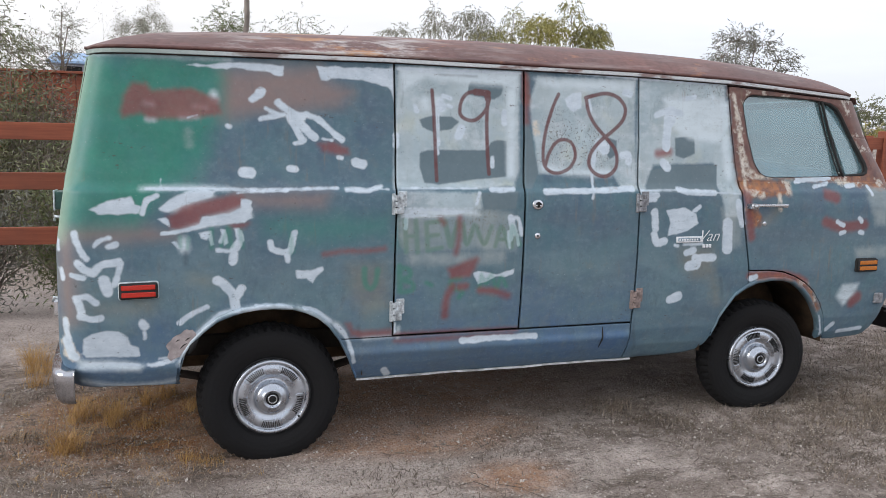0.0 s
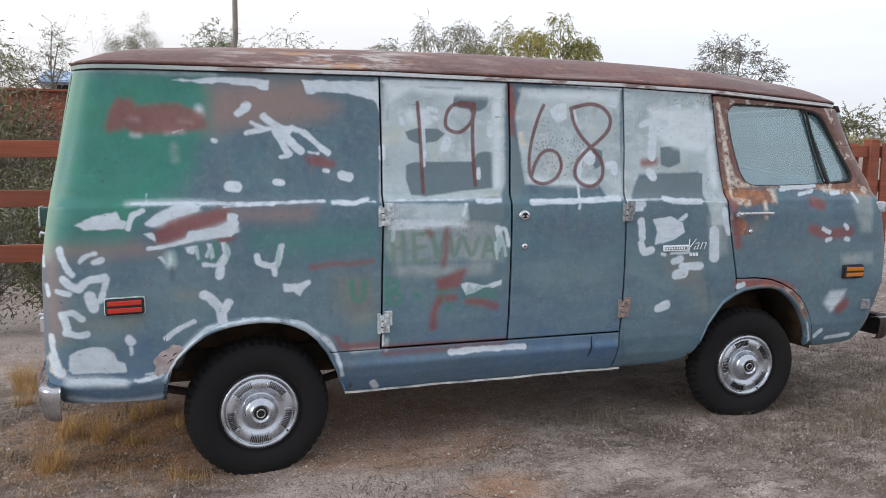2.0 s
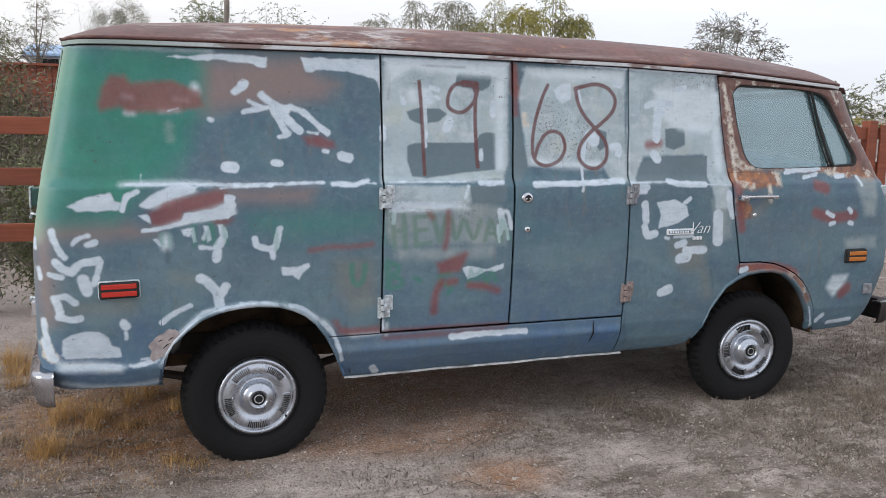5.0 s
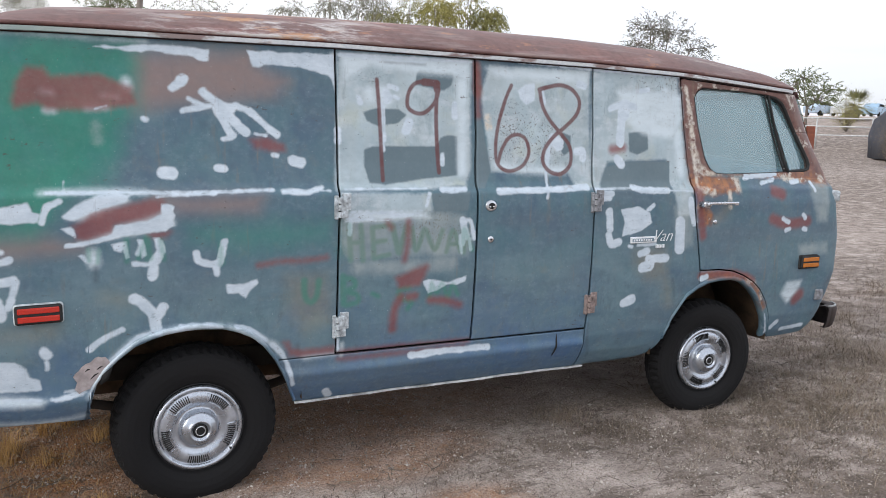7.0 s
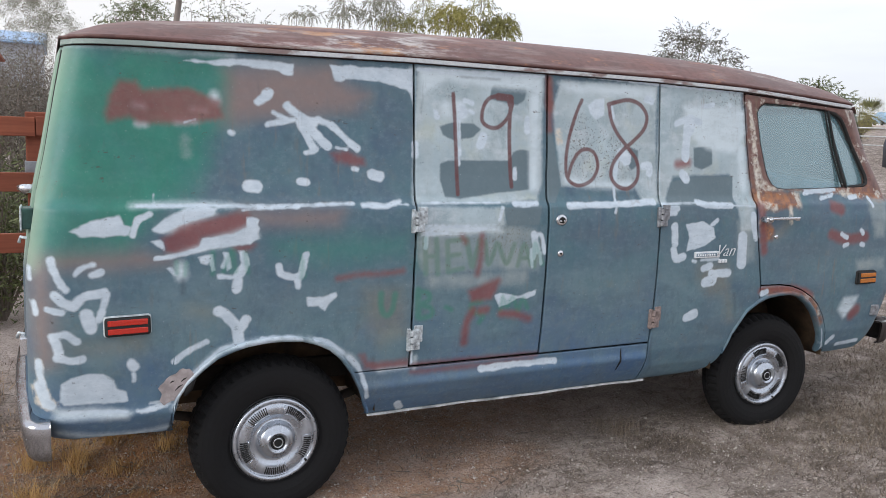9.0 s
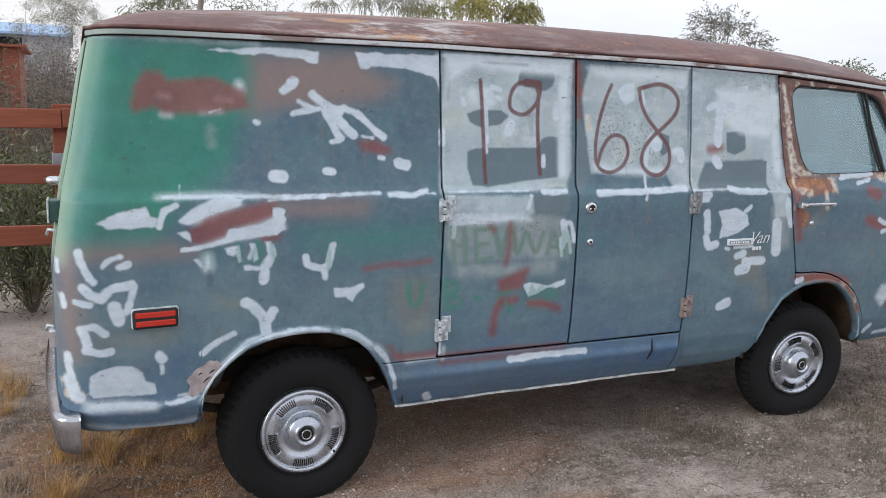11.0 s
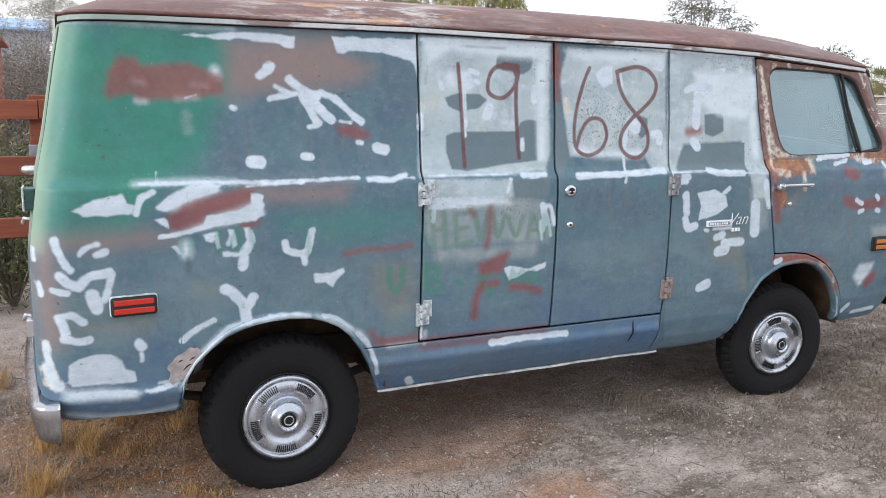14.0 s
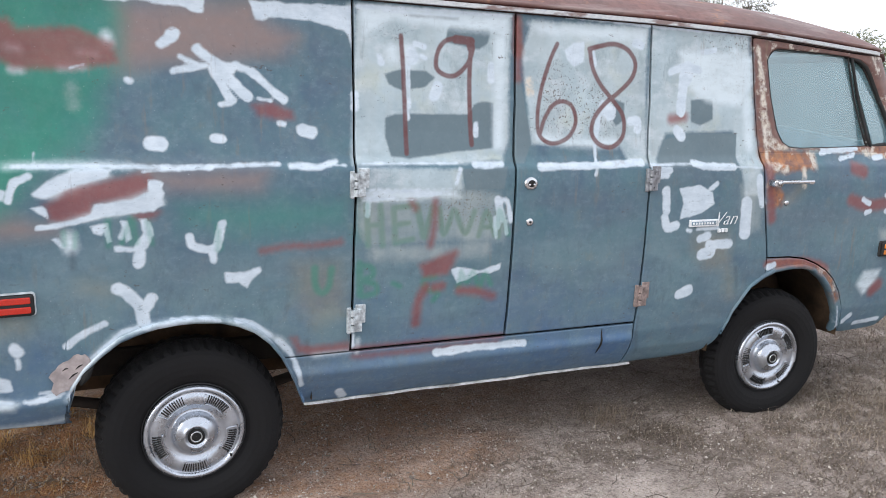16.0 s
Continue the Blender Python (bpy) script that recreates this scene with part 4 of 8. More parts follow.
stroke("script", 0.009, 1.043, 1.76, 0.986, 1.77, 0.938, 1.756, 0.91, 1.714, 0.907, 1.659, 0.943, 1.633, 0.985, 1.634, 1.028, 1.669, 1.054, 1.719, 1.054, 1.758)
stroke("script", 0.010, 1.051, 1.758, 1.045, 1.65, 1.046, 1.503, 1.052, 1.375)
stroke("script", 0.016, 0.985, 1.768, 1.05, 1.764)
stroke("script", 0.017, 1.045, 1.762, 1.05, 1.738)
stroke("white", 0.006, 0.795, 1.655, 0.797, 1.51)
stroke("haze", 0.022, 0.728, 1.715, 0.732, 1.69)
stroke("white", 0.009, 0.845, 1.70, 0.862, 1.69)
# panel fold drawn in colour: a white line with a dark line under it
stroke("white", 0.004, 0.70, 1.852, 0.99, 1.853)
stroke("stain", 0.0035, 0.80, 1.843, 0.99, 1.844)
stroke("cream", 0.020, 1.31, 1.62, 1.315, 1.585)
stroke("stain", 0.005, 1.895, 0.62, 1.897, 0.56, 1.893, 0.49)
stroke("stain", 0.005, 1.905, 0.53, 1.93, 0.45)
stroke("stain", 0.004, 1.885, 0.70, 1.888, 0.66)
stroke("script", 0.009, 1.433, 1.775, 1.402, 1.71, 1.368, 1.608, 1.348, 1.506, 1.352, 1.424, 1.387, 1.388, 1.437, 1.383, 1.497, 1.411, 1.528, 1.468, 1.512, 1.528, 1.465, 1.55, 1.417, 1.532, 1.378, 1.475, 1.358, 1.416)
stroke("script", 0.010, 1.586, 1.763, 1.642, 1.778, 1.708, 1.789, 1.776, 1.77, 1.818, 1.719, 1.805, 1.657, 1.745, 1.599, 1.67, 1.545, 1.619, 1.487, 1.605, 1.429, 1.638, 1.382, 1.704, 1.368, 1.762, 1.413, 1.764, 1.493, 1.717, 1.554, 1.651, 1.619, 1.607, 1.686, 1.59, 1.755)
# more of the belt crease highlight, put on as thin white strokes
stroke("white", 0.004, -0.147, 1.284, -0.082, 1.289, 0.071, 1.292)
stroke("white", 0.003, 0.342, 1.307, 0.538, 1.299)
stroke("white", 0.003, 0.604, 1.305, 0.983, 1.306)
stroke("white", 0.005, 1.894, 1.294, 2.112, 1.299)
stroke("white", 0.003, 2.354, 1.285, 2.517, 1.28)
stroke("light", 0.008, 0.593, 0.586, 0.594, 0.638)
stroke("white", 0.010, 0.571, 0.661, 0.574, 0.619)
stroke("white", 0.016, 0.541, 0.423, 0.559, 0.39)
stroke("white", 0.007, 0.973, 1.231, 0.991, 1.284)
stroke("ochre", 0.024, 0.621, 1.175, 0.636, 1.079)
stroke("ochre", 0.022, 2.149, 1.735, 2.243, 1.71)
field("ochre", 3.444, 1.361, 3.548, 1.322, 3.524, 1.251, 3.439, 1.274)
field("white", -0.477, 1.219, -0.428, 1.255, -0.38, 1.28, -0.321, 1.3, -0.239, 1.293, -0.255, 1.267, -0.324, 1.248, -0.383, 1.229, -0.435, 1.202, -0.468, 1.208)
field("haze", -0.46, 1.215, -0.36, 1.285, -0.25, 1.27, -0.40, 1.20)
field("haze", -0.30, 1.17, -0.11, 1.235, -0.09, 1.18, -0.20, 1.15, -0.42, 1.12)
stroke("stain", 0.006, 2.10, 1.155, 2.15, 1.168, 2.19, 1.15)
stroke("stain", 0.007, 2.10, 1.118, 2.13, 1.108)
stroke("stain", 0.004, 2.16, 1.172, 2.21, 1.158)
stroke("stain", 0.004, -0.66, 1.252, -0.60, 1.262, -0.57, 1.248)
stroke("stain", 0.003, -0.65, 1.198, -0.60, 1.194)
stroke("stain", 0.0025, -0.215, 0.885, -0.18, 0.84)
field("white", -0.133, 1.258, -0.109, 1.256, -0.086, 1.246, -0.092, 1.228, -0.084, 1.21, -0.09, 1.195, -0.084, 1.176, -0.121, 1.155, -0.199, 1.147, -0.276, 1.137, -0.351, 1.119, -0.426, 1.104, -0.469, 1.104, -0.467, 1.118, -0.425, 1.122, -0.365, 1.131, -0.314, 1.147, -0.297, 1.18, -0.243, 1.187, -0.182, 1.195, -0.135, 1.218)
field("white", -0.485, 1.175, -0.446, 1.181, -0.435, 1.167, -0.431, 1.135, -0.449, 1.15)
field("red", -0.441, 1.185, -0.418, 1.193, -0.383, 1.228, -0.324, 1.246, -0.24, 1.261, -0.17, 1.275, -0.13, 1.276, -0.119, 1.251, -0.124, 1.227, -0.182, 1.199, -0.243, 1.189, -0.297, 1.181, -0.305, 1.152, -0.395, 1.123, -0.428, 1.133, -0.439, 1.16)
field("red", -0.182, 1.145, -0.137, 1.155, -0.098, 1.154, -0.12, 1.132, -0.159, 1.126)
field("white", -0.285, 1.118, -0.262, 1.118, -0.252, 1.06, -0.262, 1.052)
field("white", -0.222, 1.124, -0.200, 1.126, -0.192, 1.065, -0.205, 1.055)
field("white", -0.165, 1.128, -0.142, 1.13, -0.134, 1.07, -0.146, 1.06)
field("white", -0.318, 1.113, -0.262, 1.118, -0.266, 1.089, -0.283, 1.078, -0.303, 1.088)
field("white", -0.246, 1.043, -0.186, 1.036, -0.164, 1.07, -0.139, 1.099, -0.129, 1.068, -0.141, 1.031, -0.159, 1.012, -0.187, 1.021, -0.243, 1.024)
stroke("white", 0.019, -0.166, 1.017, -0.171, 0.983)
stroke("white", 0.008, -0.138, 1.114, -0.129, 1.076)
stroke("white", 0.007, -0.207, 1.116, -0.223, 1.072)
stroke("letter", 0.007, -0.258, 1.129, -0.258, 1.047)
stroke("letter", 0.007, -0.189, 1.134, -0.191, 1.048)
stroke("letter", 0.008, -0.138, 1.117, -0.126, 1.049)
field("white", -0.426, 1.073, -0.412, 1.076, -0.387, 1.046, -0.4, 1.043)
stroke("haze", 0.018, -0.376, 1.075, -0.373, 1.045)
stroke("letter", 0.006, -0.391, 1.094, -0.39, 1.053)
stroke("letter", 0.006, -0.356, 1.088, -0.361, 1.045)
stroke("stain", 0.008, -0.369, 1.027, -0.369, 0.979)
stroke("letter", 0.006, 0.082, 1.098, 0.095, 1.019)
field("white", -0.346, 1.828, -0.316, 1.836, -0.256, 1.835, -0.163, 1.849, -0.058, 1.853, 0.066, 1.845, 0.061, 1.8, 0.028, 1.801, 0.006, 1.814, -0.101, 1.821, -0.143, 1.827, -0.205, 1.819, -0.266, 1.824)
stroke("haze", 0.002, -0.752, 1.865, -0.628, 1.865, -0.48, 1.863, -0.345, 1.86, -0.163, 1.859)
stroke("thin", 0.010, -0.347, 1.545, -0.343, 1.49)
# faint painted highlight on the belt crease at the tail
stroke("haze", 0.004, -0.543, 1.3, -0.368, 1.308, -0.186, 1.301)
stroke("haze", 0.012, -0.514, 1.661, -0.492, 1.656)
stroke("haze", 0.006, -0.322, 1.653, -0.272, 1.65)
stroke("white", 0.003, -0.346, 1.605, -0.31, 1.617)
stroke("haze", 0.014, -0.238, 1.707, -0.236, 1.687)
stroke("haze", 0.006, -0.509, 1.595, -0.487, 1.594)
stroke("haze", 0.006, -0.374, 1.607, -0.31, 1.613)
field("white", -0.79, 0.60, -0.787, 0.662, -0.757, 0.686, -0.70, 0.694, -0.648, 0.690, -0.612, 0.664, -0.60, 0.63, -0.572, 0.612, -0.565, 0.577, -0.66, 0.576, -0.78, 0.582)
field("white", -0.875, 0.66, -0.858, 0.69, -0.838, 0.628, -0.803, 0.588, -0.815, 0.567, -0.85, 0.575)
field("haze", -0.811, 0.57, -0.682, 0.565, -0.552, 0.532, -0.568, 0.51, -0.683, 0.518, -0.809, 0.533)
# lower crease highlights painted as two thin white lines
stroke("white", 0.007, -0.785, 0.601, -0.7, 0.589, -0.576, 0.586)
stroke("white", 0.005, -0.794, 0.558, -0.683, 0.551, -0.568, 0.536)
field("cream", -0.883, 0.648, -0.86, 0.684, -0.834, 0.633, -0.8, 0.59, -0.808, 0.569, -0.833, 0.564, -0.868, 0.591)
stroke("cream", 0.010, -0.857, 0.746, -0.852, 0.687, -0.836, 0.621)
stroke("white", 0.006, -0.856, 0.754, -0.844, 0.643)
stroke("white", 0.006, -0.532, 0.534, -0.497, 0.533, -0.469, 0.534)
stroke("white", 0.004, -0.488, 0.558, -0.424, 0.563)
stroke("white", 0.005, -0.424, 0.563, -0.428, 0.542)
stroke("haze", 0.004, -0.797, 0.472, -0.647, 0.442, -0.528, 0.436, -0.423, 0.446)
field("white", 0.966, 0.894, 0.994, 0.9, 1.029, 0.895, 1.089, 0.883, 1.185, 0.908, 1.181, 0.882, 1.134, 0.87, 1.089, 0.873, 1.061, 0.864, 1.033, 0.846, 0.995, 0.838)
stroke("letter", 0.010, 1.002, 0.822, 1.01, 0.884)
stroke("letter", 0.009, 1.01, 0.884, 1.036, 0.84, 1.062, 0.88, 1.091, 0.815)
stroke("letter", 0.010, 1.096, 0.815, 1.116, 0.871, 1.144, 0.822)
stroke("letter", 0.014, 0.422, 0.929, 0.426, 0.866, 0.452, 0.835, 0.477, 0.862, 0.485, 0.924)
stroke("letter", 0.015, 0.592, 0.937, 0.597, 0.819)
stroke("letter", 0.012, 0.592, 0.932, 0.637, 0.921, 0.644, 0.889, 0.603, 0.877)
stroke("letter", 0.013, 0.603, 0.872, 0.656, 0.854, 0.658, 0.821, 0.605, 0.813)
stroke("letter", 0.010, 0.726, 0.853, 0.754, 0.841)
stroke("letter", 0.013, 0.896, 0.871, 0.852, 0.859, 0.865, 0.822, 0.912, 0.803, 0.896, 0.774)
stroke("letter", 0.012, 0.616, 1.156, 0.624, 1.007)
stroke("letter", 0.010, 0.618, 1.08, 0.675, 1.082)
stroke("letter", 0.012, 0.668, 1.154, 0.68, 1.004)
stroke("letter", 0.012, 0.721, 1.142, 0.73, 1.011)
stroke("letter", 0.011, 0.721, 1.142, 0.791, 1.149)
stroke("letter", 0.010, 0.726, 1.079, 0.782, 1.084)
stroke("letter", 0.011, 0.73, 1.011, 0.8, 1.022)
stroke("letter", 0.013, 0.813, 1.149, 0.844, 1.03)
stroke("letter", 0.013, 0.85, 1.029, 0.879, 1.141)
stroke("letter", 0.011, 0.907, 1.135, 0.928, 1.035, 0.964, 1.128)
stroke("letter", 0.011, 0.975, 1.123, 1.019, 1.036, 1.056, 1.12)
stroke("letter", 0.011, 1.078, 1.023, 1.108, 1.118, 1.148, 1.024)
stroke("letter", 0.010, 1.088, 1.058, 1.135, 1.056)
stroke("letter", 0.013, 1.166, 1.018, 1.164, 1.121, 1.208, 1.026)
stroke("white", 0.010, 1.159, 1.054, 1.166, 1.146, 1.195, 1.16, 1.218, 1.077)
field("haze", 0.569, 1.195, 0.699, 1.205, 0.972, 1.202, 0.99, 1.177, 0.834, 1.172, 0.673, 1.173)
field("haze", 2.045, 1.78, 2.463, 1.777, 2.472, 1.652, 2.41, 1.549, 2.213, 1.569, 2.099, 1.639)
stroke("haze", 0.020, 2.362, 1.792, 2.391, 1.749)
stroke("haze", 0.025, 2.443, 1.575, 2.463, 1.373)
field("cream", 2.482, 1.828, 2.506, 1.824, 2.545, 1.68, 2.568, 1.527, 2.6, 1.425, 2.654, 1.384, 2.761, 1.369, 2.724, 1.358, 2.625, 1.363, 2.556, 1.378, 2.542, 1.476, 2.519, 1.653)
stroke("cream", 0.017, 2.592, 1.285, 2.667, 1.272)
stroke("cream", 0.013, 2.782, 1.271, 2.793, 1.191)
stroke("cream", 0.010, 2.569, 1.353, 2.564, 1.195)
stroke("white", 0.010, 2.927, 1.359, 3.022, 1.354, 3.146, 1.362)
stroke("white", 0.009, 3.05, 1.321, 3.117, 1.327, 3.153, 1.343)
stroke("cream", 0.016, 3.236, 1.343, 3.304, 1.332)
stroke("cream", 0.008, 3.245, 1.864, 3.312, 1.763)
# paint smears round the arch, their gloss highlight painted in with them
stroke("haze", 0.006, -0.403, 0.529, -0.377, 0.582, -0.341, 0.642, -0.294, 0.689, -0.237, 0.74, -0.156, 0.763, -0.024, 0.768, 0.085, 0.763)
stroke("white", 0.007, -0.23, 0.75, -0.155, 0.765, -0.068, 0.768)
stroke("white", 0.005, -0.156, 0.749, -0.024, 0.762)
stroke("white", 0.007, -0.073, 0.778, -0.024, 0.778, 0.055, 0.775)
stroke("white", 0.006, 0.055, 0.775, 0.085, 0.763)
stroke("white", 0.008, 0.141, 0.76, 0.183, 0.749, 0.222, 0.724, 0.262, 0.69)
stroke("haze", 0.007, 0.113, 0.76, 0.282, 0.676, 0.321, 0.635)
stroke("white", 0.010, 0.292, 0.665, 0.321, 0.635, 0.356, 0.575, 0.381, 0.479)
stroke("cream", 0.007, -0.387, 0.56, -0.356, 0.621, -0.325, 0.667)
field("white", 1.468, 1.896, 1.978, 1.882, 2.455, 1.878, 2.456, 1.861, 1.979, 1.864, 1.469, 1.879)
stroke("white", 0.006, 0.597, 1.861, 0.889, 1.866, 1.221, 1.868)
field("brown", -0.869, 1.125, -0.818, 1.123, -0.807, 0.908, -0.811, 0.745, -0.85, 0.729, -0.877, 0.834)
stroke("stain", 0.006, 2.42, 0.817, 2.443, 0.724)
stroke("ochre", 0.022, 2.365, 0.831, 2.409, 0.691)
stroke("ochre", 0.019, -0.729, 0.794, -0.561, 0.79)
stroke("letter", 0.009, -0.261, 1.125, -0.261, 1.044)
stroke("letter", 0.009, -0.22, 1.053, -0.19, 1.13)
stroke("letter", 0.009, -0.141, 1.121, -0.127, 1.045)
stroke("letter", 0.009, -0.186, 1.13, -0.175, 1.051)

# ---- the van ----
van = thing("van", "old panel van in patched blue-grey primer with rusted roof", "van")

# near side, from the tail forward
seam_a = lambda z: np.interp(z, [0.6, 1.0, 1.28, 1.52, 1.87], [0.567, 0.569, 0.576, 0.582, 0.578])
seam_b = lambda z: np.interp(z, [0.6, 1.0, 1.28, 1.55, 1.88], [1.226, 1.231, 1.233, 1.245, 1.241])
seam_c = lambda z: np.interp(z, [0.58, 0.94, 1.28, 1.56, 1.87], [1.880, 1.886, 1.886, 1.902, 1.896])


def beside(seam, gap):
    return lambda z: seam(z) + gap


X, Z = panel_grid(rear_x, beside(seam_a, -0.005), quarter_low, top_edge, STEP, lead=R_REAR, mid=0.80)
quarter = sheet("rear_quarter", X, Z, van, label="green and slate primer with white filler smears")
X, Z = panel_grid(beside(seam_a, 0.005), beside(seam_b, -0.0055), const(0.603), top_edge, STEP)
cargo_door = sheet("cargo_door", X, Z, van, label="sanded cargo door leaf with painted year figures")
X, Z = panel_grid(beside(seam_b, 0.0055), beside(seam_c, -0.005), const(0.600), top_edge, STEP)
cargo_door_b = sheet("cargo_door", X, Z, van, label="cargo door leaf with lock and pull")
sill_tail = lambda z: np.interp(z, [0.378, 0.386, 0.41, 0.49, 0.592], [0.404, 0.403, 0.392, 0.36, 0.31])
X, Z = panel_grid(sill_tail, const(1.877), const(0.378), lambda x: np.interp(x, [0.56, 1.87], [0.593, 0.590]), STEP)
sheet("sill", X, Z, van, label="dented blue-grey sill")
X, Z = panel_grid(beside(seam_c, 0.005), lambda z: door_seam(z) - 0.0055, flat_low, top_edge, STEP, mid=0.84)
sheet("front_quarter", X, Z, van, label="sanded panel with flaking white patches")

# the strip round the front wheel opening, between it and the door
q = np.linspace(0, 1, 90)
ax = 2.612 + (3.182 - 2.612) * (1 - (1 - q) ** 1.7)
bx = 2.612 + (3.222 - 2.612) * (1 - (1 - q) ** 1.7)
v = np.linspace(0, 1, 8)[:, None]
X = ax + (bx - ax) * v
Z = arch_front(ax) + (np.minimum(door_low(bx) - 0.008, 0.85) - arch_front(ax)) * v
sheet("wheel_arch_strip", X, Z, van, label="rusty wheel arch strip")

X, Z = panel_grid(lambda z: door_seam(z) + 0.0055, lambda z: front_x(z) - 0.02, door_low, const(window_low), STEP, tail=R_FRONT, mid=0.90)
cab_door = sheet("cab_door", X, Z, van, label="cab door with rusty window frame and orange rust")

# window frame of the cab door: a ring between the door's outline and the glass
WINDOW = [(2.565, 1.765), (2.585, 1.80), (2.625, 1.818), (2.85, 1.815), (3.09, 1.806), (3.19, 1.792), (3.25, 1.762), (3.285, 1.72), (3.38, 1.58), (3.465, 1.44), (3.47, 1.405), (3.44, 1.385), (3.10, 1.372), (2.80, 1.366), (2.725, 1.37), (2.68, 1.395), (2.645, 1.45), (2.60, 1.60)]
OUTER = [(2.523, window_low), (2.462, 1.858), (2.9, 1.834), (3.2, 1.818), (3.44, 1.814), (3.505, 1.76), (3.685, 1.44), (3.73, window_low)]
CENTRE = np.array([3.0, 1.60])


def cast(poly, angle):
    """Where a ray from the window's centre meets an outline."""
    d = np.array([math.cos(angle), math.sin(angle)])
    best = 0.0
    for i in range(len(poly)):
        a, b = np.array(poly[i - 1]) - CENTRE, np.array(poly[i]) - CENTRE
        e = b - a
        den = d[0] * e[1] - d[1] * e[0]
        if abs(den) < 1e-9:
            continue
        t = (a[0] * e[1] - a[1] * e[0]) / den
        s = (a[0] * d[1] - a[1] * d[0]) / den
        if t > 0 and -1e-6 <= s <= 1 + 1e-6:
            best = max(best, t)
    return CENTRE + best * d


angles = np.linspace(0, 2 * math.pi, 361)
inner = np.array([cast(WINDOW, a) for a in angles])
outer = np.array([cast(OUTER, a) for a in angles])


def window_frame(near, parent):
    v = np.linspace(0, 1, 22)[:, None]
    X = inner[:, 0] + (outer[:, 0] - inner[:, 0]) * v
    Z = inner[:, 1] + (outer[:, 1] - inner[:, 1]) * v
    return sheet("window_frame", X, Z, parent, near, "rust-brown window frame", thick=0.03, Y=skin_y(X, Z) + 0.012 * np.clip(1 - v * 6, 0, 1))


def pane(name, outline, near, parent, depth=0.03):
    pts = np.array(outline)
    y = skin_y(pts[:, 0], pts[:, 1]) + depth
    A = np.column_stack([pts, np.ones(len(pts))])
    y = A @ np.linalg.lstsq(A, y, rcond=None)[0]
    V = [(x, yy, z) for (x, z), yy in zip(pts, y)] + [(x, yy + 0.005, z) for (x, z), yy in zip(pts, y)]
    n = len(pts)
    F = [tuple(range(n)), tuple(range(2 * n - 1, n - 1, -1))] + [(i, i + n, (i + 1) % n + n, (i + 1) % n) for i in range(n)]
    if not near:
        V = [(a, WIDTH - b, c) for a, b, c in V]
    ob = part(name, mesh_of(name, V, F, M_GLASS, smooth=False), None, parent, "blue-green glass with reflected sky put into its colour")
    ob.visible_shadow = False
    return ob


def grown(p, k):
    return [tuple(CENTRE + (np.array(q) - CENTRE) * k) for q in p]


def bar_xz(a, b, near, r=0.009, depth=0.012):
    pts = [(a[0] + (b[0] - a[0]) * t, 0, a[1] + (b[1] - a[1]) * t) for t in np.linspace(0, 1, 9)]
    pts = [(x, (float(skin_y(x, z)) + depth), z) for x, _, z in pts]
    if not near:
        pts = [(x, WIDTH - y, z) for x, y, z in pts]
    return tube(pts, r, 6)


DIV_TOP, DIV_LOW = (3.130, 1.812), (3.282, 1.372)


def split_window(k=1.03):
    """The window outline cut by the divider: the sliding pane and the vent pane."""
    d = np.subtract(DIV_LOW, DIV_TOP)
    dense = []
    pts = grown(WINDOW, k)
    for i in range(len(pts)):
        a, b = np.array(pts[i - 1]), np.array(pts[i])
        for t in np.linspace(0, 1, 8, endpoint=False):
            dense.append(a + (b - a) * t)
    side = [d[0] * (p[1] - DIV_TOP[1]) - d[1] * (p[0] - DIV_TOP[0]) for p in dense]
    return [tuple(p) for p, s in zip(dense, side) if s < 0], [tuple(p) for p, s in zip(dense, side) if s >= 0]


